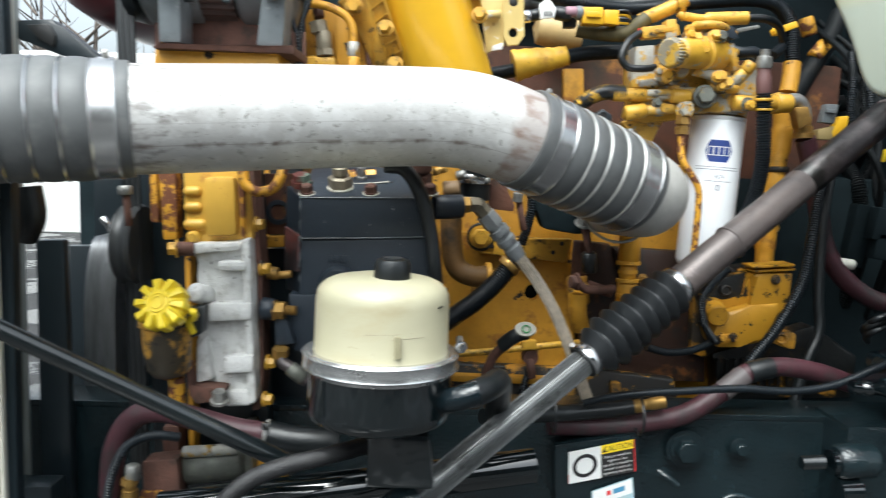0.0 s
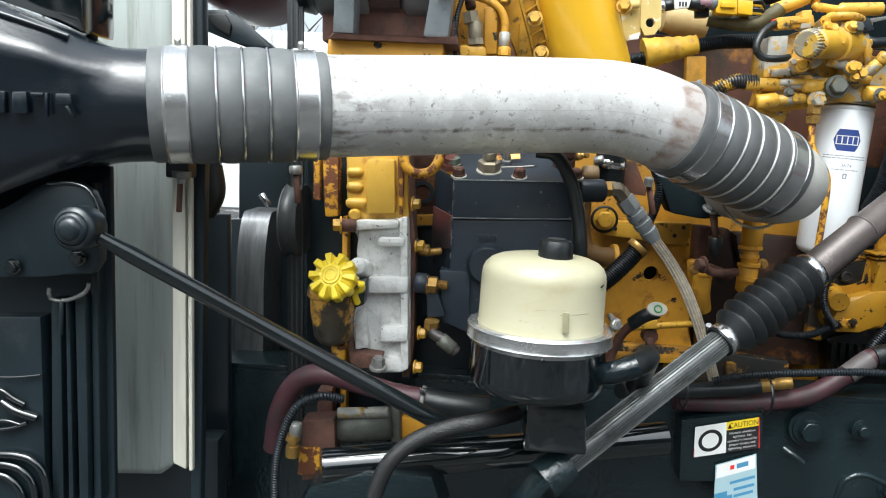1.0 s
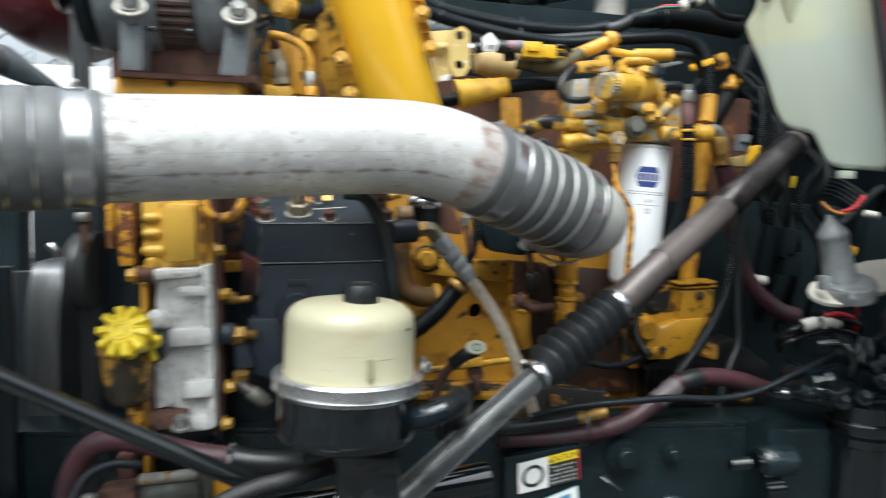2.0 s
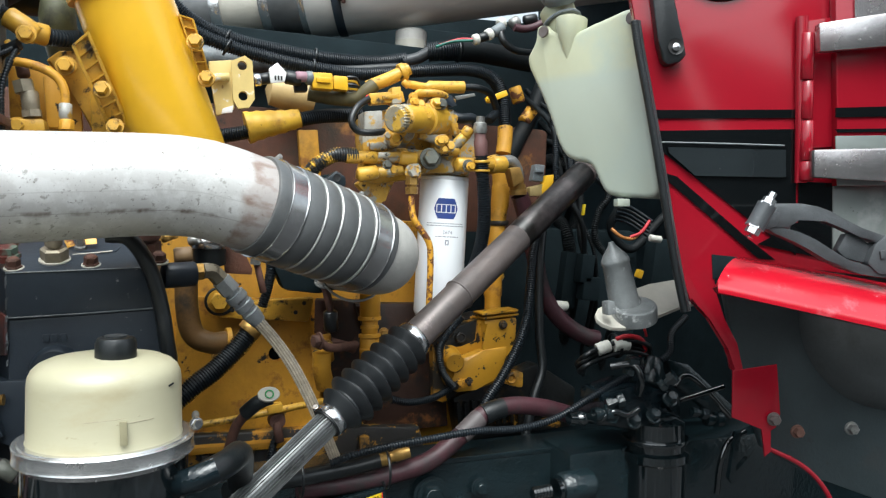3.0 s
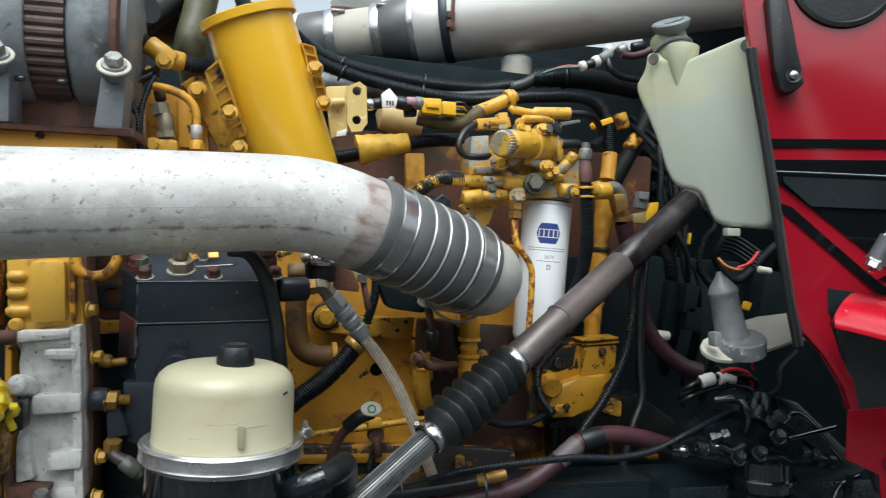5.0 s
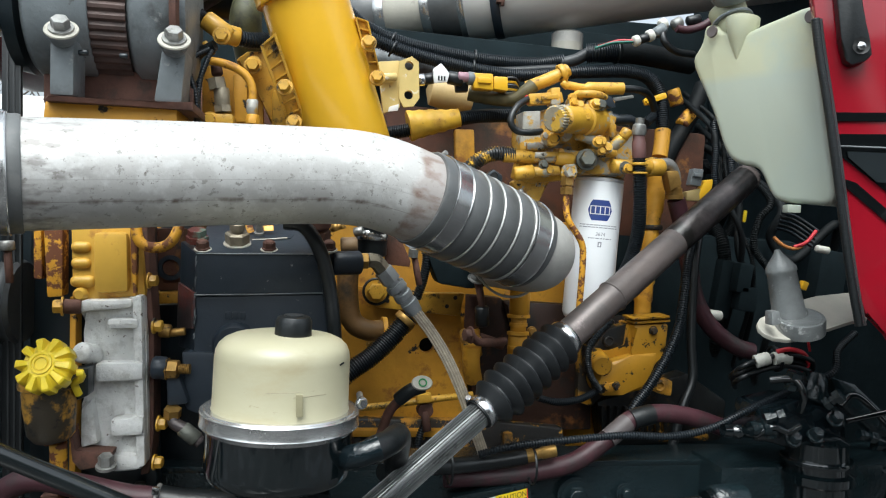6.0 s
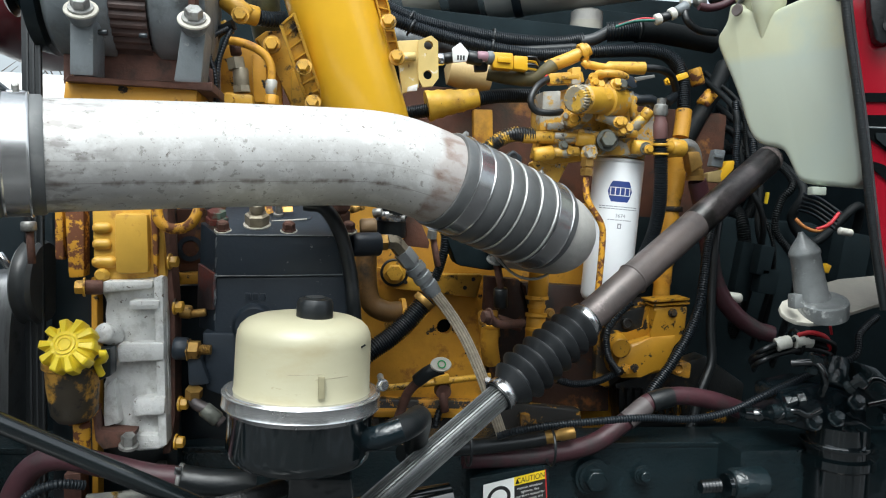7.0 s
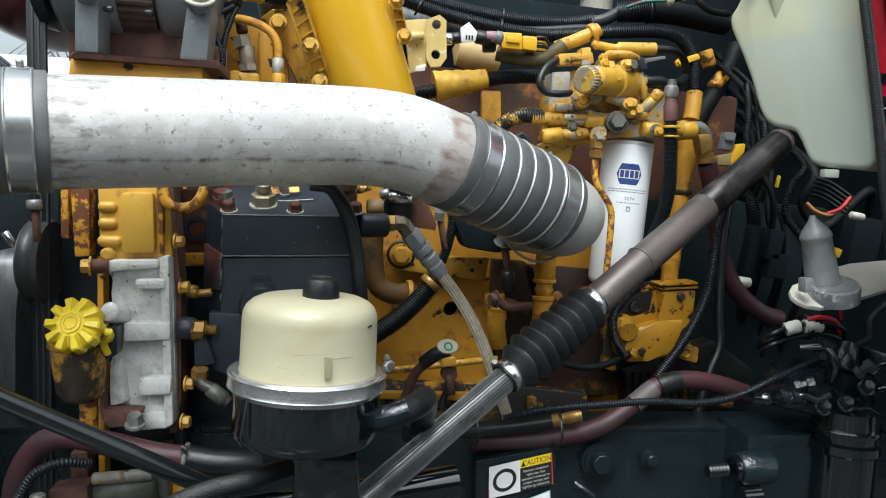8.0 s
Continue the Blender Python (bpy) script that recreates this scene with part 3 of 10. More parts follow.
def coupling(name, label, p, q, r0, r1, bands, rings, material, ring_mat, band_mat, lump=0.003):
    """A rubber coupling that steps from r0 to r1: steel bands and wire rings at the given shares of its length, humps between the inner bands."""
    p, q = vec(p), vec(q)
    d, n = (q - p).normalized(), (q - p).length
    ob = thing(name, p, label, "hose coupling")
    rad = lambda f: r0 + (r1 - r0) * f
    stops = [bands[0][1], *rings, bands[1][0]]
    prof = [(0, r0 - 0.007), (0, r0 - 0.001), (0.003, r0 + 0.0005), (n * bands[0][0], rad(bands[0][0])), (n * bands[0][1], rad(bands[0][1]))]
    for a, b in zip(stops, stops[1:]):
        for j in range(1, 10):
            f = a + (b - a) * j / 10
            prof.append((n * f, rad(f) + lump * math.sin(math.pi * j / 10) ** 0.5))
        prof.append((n * b, rad(b) - 0.0005))
    prof += [(n * bands[1][1], rad(bands[1][1])), (n - 0.003, r1 + 0.0005), (n, r1 - 0.001), (n, r1 - 0.007)]
    part("sleeve", turned(p, d, prof, 64), material, ob)
    for f in rings:
        part("wire_ring", turned(p + d * n * f, d, [(0.0019 * math.sin(2 * math.pi * k / 8), rad(f) + 0.0016 + 0.0019 * math.cos(2 * math.pi * k / 8)) for k in range(9)], 64), ring_mat, ob)
    for a, b in bands:
        w = n * (b - a)
        c = p + d * n * (a + b) / 2
        r = rad((a + b) / 2)
        # rolled edges stand a little proud of the flat of the band
        band = part("clamp", turned(c, d, ((-w / 2, r - 0.001), (-w / 2, r + 0.0022), (-w / 2 + 0.001, r + 0.0027), (-w / 2 + 0.0025, r + 0.0016), (w / 2 - 0.0025, r + 0.0016), (w / 2 - 0.001, r + 0.0027), (w / 2, r + 0.0022), (w / 2, r - 0.001)), 64), band_mat, ob, sharp=30)
        t = (Vector((0, 0.55, 0.75)) - d * Vector((0, 0.55, 0.75)).dot(d)).normalized()
        x = d.cross(t)
        part("tee_bolt", rod(c + t * (r + 0.009) - x * 0.02, c + t * (r + 0.009) + x * 0.03, 0.004, 8), M_zinc, band)
        for k in (-0.012, 0.014):
            part("trunnion", rod(c + t * (r + 0.007) + x * k - d * w * 0.36, c + t * (r + 0.007) + x * k + d * w * 0.36, 0.0058, 12), M_steel, band)
        part("tab", slab([c + t * (r + 0.0032) - x * 0.030 - d * w * 0.3, c + t * (r + 0.0032) - x * 0.016 - d * w * 0.3, c + t * (r + 0.0032) - x * 0.016 + d * w * 0.3, c + t * (r + 0.0032) - x * 0.030 + d * w * 0.3], 0.0012, 0.0003, t), band_mat, band)
    return ob


coupling("charge_hose", "dull grey ribbed silicone hose with bright steel clamps and wire rings", (-0.4919, 0.8452, 1.386), vec(bend[0]).lerp(vec(bend[1]), 0.05), 0.0680, 0.0665, ((0.08, 0.215), (0.80, 0.935)), (0.365, 0.51, 0.655), M_hump, M_steel, M_band)
coupling("charge_hose", "shiny dark ribbed hose between charge pipe and intake elbow", HOSE_A, HOSE_B, 0.0672, 0.0665, ((0.085, 0.215), (0.80, 0.945)), (0.355, 0.485, 0.63, 0.775), M_hump_dark, M_ring, M_darkband, 0.0030)

# cast intake elbow that turns back into the engine
B1 = vec(HOSE_B)
elbow = thing("intake_elbow", B1, "rough grey sand-cast intake elbow with a clamp ring", "elbow")
back = [B1 - dirB * 0.03, B1 + dirB * 0.006, B1 + dirB * 0.026 + Vector((0, 0.014, -0.002)), B1 + dirB * 0.030 + Vector((-0.004, 0.075, -0.008)), B1 + Vector((0.0, 0.19, -0.02))]
part("casting", hose(back, 0.0605, 48, 0.005), M_elbow, elbow)
part("clamp_ring", turned((0.3275, 1.165, 1.2998), (-0.20, 0.9, -0.30), [(0.0022 * math.sin(2 * math.pi * k / 8), 0.058 + 0.0022 * math.cos(2 * math.pi * k / 8)) for k in range(9)], 56), M_zinc, elbow)

# ---- power steering reservoir ----
RB, RT = vec((-0.0096, 0.955, 1.1165)), vec((-0.008, 0.955, 1.2160))
ax = (RT - RB).normalized()
hgt = (RT - RB).length
res = thing("fluid_reservoir", RB - ax * 0.12, "cream plastic fluid reservoir clamped on a black can", "reservoir")
rc = 0.0837
part("bowl", turned(RB, ax, ((-0.012, rc + 0.004), (0.0, rc + 0.003), (0.006, rc), (hgt * 0.68, rc * 0.99), (hgt * 0.77, rc * 0.975), (hgt * 0.84, rc * 0.935), (hgt * 0.90, rc * 0.86), (hgt * 0.945, rc * 0.74), (hgt * 0.975, rc * 0.55), (hgt * 0.99, rc * 0.3), (hgt * 0.99, 0)), 56), M_cream, res)
capp = RT + ax * -0.0085 + Vector((0.0115, -0.018, 0))
part("cap", turned(capp, ax, ((0, 0), (0, 0.0222), (0.002, 0.0228), (0.023, 0.0222), (0.0285, 0.0198), (0.0300, 0.0150), (0.0290, 0.0135), (0.0290, 0.0095), (0.031, 0.0085), (0.031, 0)), 40,
     lobes=lambda k, n: 1.0 if k % 4 else 0.985), M_black, res, "black ribbed screw cap")
part("cap_disc", turned(capp, ax, ((0.0290, 0.0), (0.0292, 0.0118), (0.0312, 0.0122), (0.0312, 0.0)), 28), M_rubber, res)
rr = 0.0985
collar = part("band", turned(RB, ax, ((0.004, rc), (0.004, rr - 0.007), (0.0025, rr - 0.0055), (0.003, rr - 0.0015), (0.0015, rr - 0.0003), (-0.001, rr - 0.0012), (-0.0125, rr - 0.0012), (-0.0145, rr - 0.0003), (-0.016, rr - 0.0015), (-0.016, rr - 0.005), (-0.024, rr - 0.009)), 72), M_band, res, "brushed steel clamp band", sharp=30)
cb = vec((0.0900, 0.962, 1.1255))
part("screw", rod(cb + Vector((0, -0.022, 0)), cb + Vector((0, 0.03, 0.002)), 0.0045, 10), M_zinc, collar)
part("nut", hexhead(cb + Vector((0, -0.014, 0.001)), (0.3, -1, 0.1), 0.0060, 0.009), M_steel, collar)
can_r = 0.0907
part("can", turned(RB, ax, ((-0.020, can_r), (-0.066, can_r), (-0.074, can_r - 0.001), (-0.080, can_r - 0.0045), (-0.084, can_r - 0.011), (-0.0855, can_r - 0.022), (-0.086, 0)), 64), M_gloss, res, "gloss black steel can")
part("level_window", slab([(0.0106, 0.8702, 1.1547), (0.0182, 0.8702, 1.1547), (0.019, 0.8702, 1.1291), (0.0113, 0.8702, 1.1291)], 0.004, 0.0006), surface("stained_level_strip", (0.30, 0.275, 0.17), 0.4, vary=0.2, bump=0.03), res)
for k, (h, a, b) in enumerate(((0.40, -0.5, 0.5), (0.34, 0.2, 0.7), (0.18, -0.3, 0.0))):
    part("scratch", hose([RB + ax * (hgt * h + 0.0008 * math.sin(3 * w)) + Vector((math.sin(w), -math.cos(w), 0)) * (rc * 0.9925) for w in (a, a + (b - a) * 0.35, a + (b - a) * 0.7, b)], 0.0005 + 0.0002 * (k % 2), 5, 0.01), M_stainline, res)
part("smudge", hose([RB + ax * (hgt * 0.66 + dz) + Vector((math.sin(w), -math.cos(w), 0)) * (rc * 0.9905) for w, dz in ((0.98, 0.0), (1.03, 0.0008), (1.09, 0.0012))], 0.0012, 6, 0.01), M_shadedhose_smudge, res, "dark smudge")
# outlet on its side
o1 = [(0.0589, 0.93, 1.0597), (0.0846, 0.9, 1.0745), (0.1115, 0.9, 1.0839)]
part("outlet", hose(o1, 0.0150, 16, 0.006), M_wetblack, res, "shiny black outlet stub")
part("outlet_hose", hose([(0.0998, 0.905, 1.0777), (0.1248, 0.93, 1.0806), (0.1426, 0.98, 1.0733), (0.1481, 1.06, 1.0095)], 0.0165, 16, 0.008), M_black, res)
post = slab([(-0.0231, 0.925, 1.0244), (0.0543, 0.925, 1.0197), (0.0616, 0.925, 0.9484), (-0.0245, 0.925, 0.9498)], 0.10, 0.008)
stand = thing("reservoir_bracket", (-0.0033, 1, 0.849), "black steel bracket under the fluid reservoir", "bracket")
part("post", post, M_gloss, stand)
part("saddle", turned(RB, ax, ((-0.0850, can_r * 0.70), (-0.090, can_r * 0.70), (-0.094, can_r * 0.6), (-0.094, 0)), 36), M_gloss, stand)
part("foot", block((0.05, 1.06, 0.72), (0.16, 0.22, 0.02), (0, 0, 0), 0.003), M_chassis, stand)

# ---- steering shaft ----
S1, S4 = vec((0.28, 1.085, 1.0824)), vec((0.8416, 1.345, 1.4677))
sd = (S4 - S1).normalized()
slen = (S4 - S1).length
shaft = thing("steering_shaft", S1 - sd * 0.2, "sliding steering shaft with splines and a ribbed black boot", "shaft")
part("tube", turned(S1, sd, ((0.165, 0.0255), (0.300, 0.0255), (0.301, 0.0265), (0.306, 0.0265), (0.308, 0.0262), (slen - 0.01, 0.0262), (slen, 0.022), (slen, 0)), 32), M_shaft, shaft, "brown grey steel tube")
# darker sleeve: caked dirt together with the upper end's shade, put into the colour
part("grimy_shaded_end", turned(S1, sd, ((slen * 0.66, 0.0255), (slen * 0.662, 0.0265), (slen * 0.97, 0.0268), (slen - 0.004, 0.0245), (slen + 0.002, 0.018), (slen + 0.003, 0)), 32), M_grimyshaft, shaft, "oil-caked upper end with its shade painted in")
part("weld_bead", turned(S1, sd, [(0.306 + 0.002 * math.sin(2 * math.pi * k / 8), 0.0266 + 0.0018 * math.cos(2 * math.pi * k / 8)) for k in range(9)], 32), M_shaft, shaft)
prof = [(0.004, 0.0225)]
NB = 8
L0, L1 = 0.008, 0.176
for k in range(NB):
    s = L0 + (L1 - L0) * k / NB
    w = (L1 - L0) / NB
    big = 0.0425 - 0.004 * (k / (NB - 1)) + (-0.005 if k == 0 else 0)
    prof += [(s + w * 0.08, 0.0275), (s + w * 0.50, big - 0.0030), (s + w * 0.62, big - 0.0003), (s + w * 0.66, big), (s + w * 0.72, big - 0.0012), (s + w * 0.94, 0.0278)]
prof += [(L1, 0.028), (L1 + 0.012, 0.028)]
part("boot", turned(S1, sd, prof, 40), M_boot, shaft, "ribbed black rubber boot")
part("boot_sleeve", turned(S1, sd, ((-0.012, 0.021), (-0.012, 0.0238), (0.010, 0.0238)), 32), M_black, shaft)
clamp(shaft, S1 - sd * 0.003, sd, 0.014, 0.0245, M_steel, worm=(0.3, 0.6, 0.5))
clamp(shaft, S1 + sd * (L1 + 0.006), sd, 0.014, 0.0295, M_steel, worm=(0.3, 0.6, 0.5))
part("splined_bar", turned(S1, sd, ((0.02, 0.0198), (-0.33, 0.0198), (-0.33, 0)), 196, lobes=lambda k, n: 1.0 if k % 7 in (0, 1, 2) else 0.86), M_spline, shaft, "bright greased splines", sharp=20)
yk = S1 - sd * 0.33
part("yoke", join(turned(yk, -sd, ((-0.02, 0.027), (0.0, 0.030), (0.025, 0.030), (0.03, 0)), 24), block(yk - sd * 0.05, (0.016, 0.05, 0.07), (0, 40, 0), 0.004)), M_chassis, shaft)


# ---- spin-on filter ----
F0, F1 = vec((0.5558, 1.385, 1.4509)), vec((0.5406, 1.385, 1.1799))
fd = (F1 - F0).normalized()
fl = (F1 - F0).length
FR = 0.0465
filt = thing("spin_on_filter", F1, "white spin-on filter can with blue and grey printing", "filter")
part("can", turned(F0, fd, ((0.0, 0), (0.0, FR - 0.003), (0.002, FR), (0.006, FR), (0.008, FR - 0.0012), (0.010, FR), (fl - 0.014, FR), (fl - 0.005, FR - 0.004), (fl, FR - 0.013), (fl, 0)), 56), M_filter, filt)


def on_can(bm, lift):
    """Wraps a flat print (x across, y up, in metres from the can's top) round the can's face."""
    side = fd.cross(Vector((0, -1, 0))).normalized()
    if side.x < 0:
        side = -side
    out = side.cross(fd)
    if out.y > 0:
        out = -out
    for v in bm.verts:
        w = v.co.x / FR + PRINT_TURN
        r = FR + lift + v.co.z
        v.co = F0 + fd * (-v.co.y) + side * (r * math.sin(w)) + out * (r * math.cos(w))
    return bm


PRINT_TURN = -0.20


def flat_strip(x0, x1, y0, y1, n=10):
    bm = bmesh.new()
    row = [(bm.verts.new((x0 + (x1 - x0) * k / n, y0, 0)), bm.verts.new((x0 + (x1 - x0) * k / n, y1, 0))) for k in range(n + 1)]
    for (a, b), (c, d) in zip(row, row[1:]):
        bm.faces.new((a, c, d, b))
    return bm


def text_mesh(text, size, at_x, at_y):
    """Letters of the built-in font as a flat mesh, centred on a place."""
    cu = bpy.data.curves.new("writing", "FONT")
    cu.body, cu.size, cu.align_x = text, size, "CENTER"
    ob = bpy.data.objects.new("writing", cu)
    scene.collection.objects.link(ob)
    me = bpy.data.meshes.new_from_object(ob.evaluated_get(bpy.context.evaluated_depsgraph_get()))
    bm = bmesh.new()
    bm.from_mesh(me)
    bpy.data.objects.remove(ob)
    bpy.data.meshes.remove(me)
    bpy.data.curves.remove(cu)
    bmesh.ops.translate(bm, vec=(at_x, at_y, 0), verts=bm.verts)
    return bm


# a plain six-sided emblem with notched ends, then lines of small print
emblem = bmesh.new()
row = []
for k in range(13):
    x = -0.0225 + 0.045 * k / 12
    h = 0.019 if abs(x) < 0.0165 else 0.019 - (abs(x) - 0.0165) * 3.0
    row.append((emblem.verts.new((x, -0.062 - h, 0)), emblem.verts.new((x, -0.062 + h, 0))))
for (a, b), (c, d) in zip(row, row[1:]):
    emblem.faces.new((a, c, d, b))
part("emblem", on_can(emblem, 0.0004), M_blue, filt, "dark blue six-sided emblem")
part("emblem_band", on_can(flat_strip(-0.0185, 0.0185, -0.0700, -0.0540, 8), 0.0008), M_white, filt)
part("emblem_mark", on_can(join(*[flat_strip(x, x + 0.0068, -0.0685, -0.0555, 2) for x in (-0.0165, -0.0078, 0.0009, 0.0096)]), 0.0011), M_blue, filt)
rnd = random.Random(3)
bars = []
for top, low, x, end in ((-0.0905, -0.0890, -0.037, 0.040), (-0.0948, -0.0933, -0.037, 0.040), (-0.1150, -0.1135, -0.018, 0.027)):
    while x < end:
        w = rnd.uniform(0.003, 0.009)
        bars.append(flat_strip(x, min(x + w, end), top, low, 2))
        x += w + 0.0014
bars += [flat_strip(0.001, 0.008, -0.1225, -0.1205, 2), flat_strip(0.001, 0.003, -0.1285, -0.1225, 2), flat_strip(0.006, 0.008, -0.1285, -0.1225, 2), flat_strip(0.001, 0.008, -0.1300, -0.1285, 2)]
part("small_print", on_can(join(*bars), 0.0004), M_greyink, filt)
part("print_number", on_can(text_mesh("3674", 0.0095, 0.0045, -0.1095), 0.0004), M_greyink, filt)

# ---- filter head with hand pump ----
head = thing("filter_head", F0, "yellow cast filter head with a knurled hand pump and brass unions", "filter head")
part("base", turned(F0 - fd * 0.002, -fd, ((0, 0), (0, 0.046), (0.012, 0.047), (0.016, 0.043), (0.026, 0.040), (0.028, 0)), 36), M_casting, head)
part("gallery", slab([(0.4101, 1.33, 1.4504), (0.3772, 1.33, 1.4841), (0.4078, 1.33, 1.5008), (0.5573, 1.33, 1.4934), (0.5905, 1.33, 1.4828), (0.5865, 1.33, 1.4558)], 0.07, 0.008), M_casting, head)
part("upper_casting", slab([(0.3856, 1.345, 1.504), (0.3863, 1.345, 1.5567), (0.4353, 1.345, 1.5698), (0.4614, 1.345, 1.5816), (0.5477, 1.345, 1.5818), (0.5624, 1.345, 1.5104), (0.5417, 1.345, 1.4886), (0.4125, 1.345, 1.4922)], 0.07, 0.01), M_casting, head)
part("lower_lug", slab([(0.3768, 1.36, 1.4351), (0.4185, 1.36, 1.4577), (0.4518, 1.36, 1.4385), (0.4263, 1.36, 1.4062), (0.4219, 1.36, 1.3853)], 0.03, 0.006), M_casting, head)
# hand pump: a knurled knob on a barrel that points at the viewer
K0, K1 = vec((0.4207, 1.255, 1.5404)), vec((0.5495, 1.36, 1.5559))
kd = (K1 - K0).normalized()
part("pump_knob", turned(K0, kd, ((0, 0), (0, 0.0205), (0.0015, 0.0225), (0.004, 0.0240), (0.014, 0.0245), (0.0165, 0.0225), (0.0165, 0)), 112, lobes=lambda k, n: 1.0 if k % 4 < 2 else 0.945), M_knob, head, "knurled worn pump knob", sharp=25)
part("knob_screw", turned(K0 - kd * 0.001, kd, ((0, 0), (0, 0.0035), (0.002, 0.0045)), 16), M_steel, head)
part("pump_barrel", turned(K0, kd, ((0.015, 0.0205), (0.030, 0.0215), (0.036, 0.0235), (0.060, 0.0245), (0.090, 0.0250), (0.092, 0.0290), (0.108, 0.0295), (0.14, 0.0295), (0.14, 0)), 32), M_case2, head)
for px in ((1.0, 0.2), (0.2, 1.0), (-0.8, -0.6)):
    bolt(head, K0 + kd * 0.05 + Vector((0.03 * px[0], 0, 0.03 * px[1])), r=0.006, h=0.009)
for name, p, q, r, m in (
    ("union", (0.3502, 1.325, 1.4793), (0.4073, 1.325, 1.4792), 0.0115, M_yellow),
    ("union", (0.4052, 1.325, 1.4791), (0.4598, 1.325, 1.4799), 0.0095, M_casting),
    ("union", (0.371, 1.32, 1.448), (0.4071, 1.32, 1.4538), 0.0125, M_yellow),
    ("union", (0.4019, 1.32, 1.4525), (0.454, 1.32, 1.458), 0.0085, M_casting),
    ("union", (0.4476, 1.32, 1.4799), (0.4794, 1.32, 1.4765), 0.013, M_yellow),
            ("sensor_body", (0.3939, 1.325, 1.4986), (0.4251, 1.325, 1.5002), 0.008, M_casting),
    ("bleed_stem", (0.5389, 1.335, 1.4834), (0.5693, 1.31, 1.523), 0.0105, M_knob),
    ("bleed_cap", (0.5671, 1.31, 1.5199), (0.5773, 1.308, 1.5363), 0.0105, M_yellow),
    ("side_port", (0.5545, 1.32, 1.4701), (0.6561, 1.34, 1.4743), 0.013, M_yellow),
    ("side_port", (0.6317, 1.335, 1.4728), (0.6618, 1.34, 1.4735), 0.016, M_yellow),
):
    part(name, rod(p, q, r, 18), m, head)
for p, r in (((0.4878, 1.33, 1.5911), 0.014), ((0.5221, 1.32, 1.5767), 0.012), ((0.4596, 1.315, 1.5222), 0.012), ((0.5236, 1.315, 1.5107), 0.013), ((0.5743, 1.315, 1.4646), 0.006), ((0.4851, 1.32, 1.5744), 0.009)):
    part("boss", turned(vec(p) + Vector((0, -0.012, 0)), (0.1, 1, -0.1), ((0, 0), (0, r * 0.8), (0.004, r), (0.06, r * 1.1)), 20), M_casting, head)
for p in ((0.4799, 1.305, 1.572), (0.5189, 1.3, 1.511), (0.4463, 1.3, 1.5229), (0.4721, 1.315, 1.5879), (0.5764, 1.3, 1.4658)):
    bolt(head, p, r=0.0065, h=0.009)
part("port_plug", hexhead((0.5054, 1.318, 1.4793), (-0.15, -1, 0.1), 0.0150, 0.018), M_plugdark, head, "worn grey hexagon plug")
part("side_block", slab([(0.384, 1.325, 1.5602), (0.4183, 1.325, 1.5637), (0.4181, 1.325, 1.5252), (0.3848, 1.325, 1.522)], 0.05, 0.004), M_plugmetal, head, "worn bare metal block")
part("side_block_base", slab([(0.3829, 1.33, 1.5225), (0.4358, 1.33, 1.5284), (0.4398, 1.33, 1.4946), (0.3827, 1.33, 1.4909)], 0.06, 0.005), M_casting, head)
part("data_label", slab([(0.3906, 1.329, 1.5059), (0.4109, 1.329, 1.5075), (0.4108, 1.329, 1.5006), (0.3906, 1.329, 1.499)], 0.002, 0.0004), M_plate, head)
part("union_nut", hexhead((0.4699, 1.312, 1.4541), (0, -1, 0.05), 0.0115, 0.018), M_casting, head)
part("end_boss", turned((0.6456, 1.345, 1.4752), (-0.1, -1, 0), ((-0.05, 0), (-0.05, 0.018), (0.0, 0.018), (0.005, 0.014), (0.006, 0)), 28), M_yellow, head)
part("rear_body", slab([(0.548, 1.375, 1.5469), (0.6334, 1.375, 1.5341), (0.6393, 1.375, 1.4695), (0.5367, 1.375, 1.4674)], 0.05, 0.006), M_casting, head)
part("top_boss", turned((0.5293, 1.345, 1.5787), (-0.1, -1, 0.3), ((-0.05, 0.020), (0.0, 0.018), (0.006, 0.014), (0.007, 0)), 24), M_casting, head)
part("under_tray", slab([(0.3921, 1.345, 1.4905), (0.4946, 1.345, 1.4974), (0.4987, 1.345, 1.4462), (0.4102, 1.345, 1.4327), (0.3816, 1.345, 1.4443)], 0.05, 0.006), M_yellow, head)
for k, (p, r) in enumerate((((0.516, 1.295, 1.5097), 0.0075), ((0.5374, 1.305, 1.5013), 0.008), ((0.5199, 1.3, 1.576), 0.008), ((0.525, 1.3, 1.4945), 0.006), ((0.4212, 1.305, 1.5163), 0.006), ((0.4401, 1.3, 1.5116), 0.006), ((0.5729, 1.32, 1.4647), 0.007), ((0.3945, 1.33, 1.4457), 0.007), ((0.4235, 1.315, 1.4662), 0.0065), ((0.4563, 1.322, 1.4904), 0.006))):
    bolt(head, p, (-0.1 + 0.05 * (k % 3), -1, 0.1), r=r, h=r * 1.3, material=(M_yellow, M_casting, M_plugdark)[k % 3])
part("knob_collar", turned(K0, kd, [(0.018, 0.021)] + [(0.019 + 0.0015 * k, 0.0235 if k % 2 else 0.022) for k in range(6)] + [(0.029, 0.021)], 40), M_casting, head)
part("olive_shell", slab([(0.6799, 1.36, 1.4694), (0.7036, 1.36, 1.4721), (0.7132, 1.36, 1.4462), (0.6895, 1.36, 1.4306)], 0.03, 0.005), M_brass, head)
part("gap_wire", hose([(0.5541, 1.36, 1.5663), (0.5728, 1.35, 1.5585), (0.5993, 1.355, 1.5603), (0.6126, 1.36, 1.5509)], 0.010, 14), M_loom, head, "black corrugated lead behind the pump")
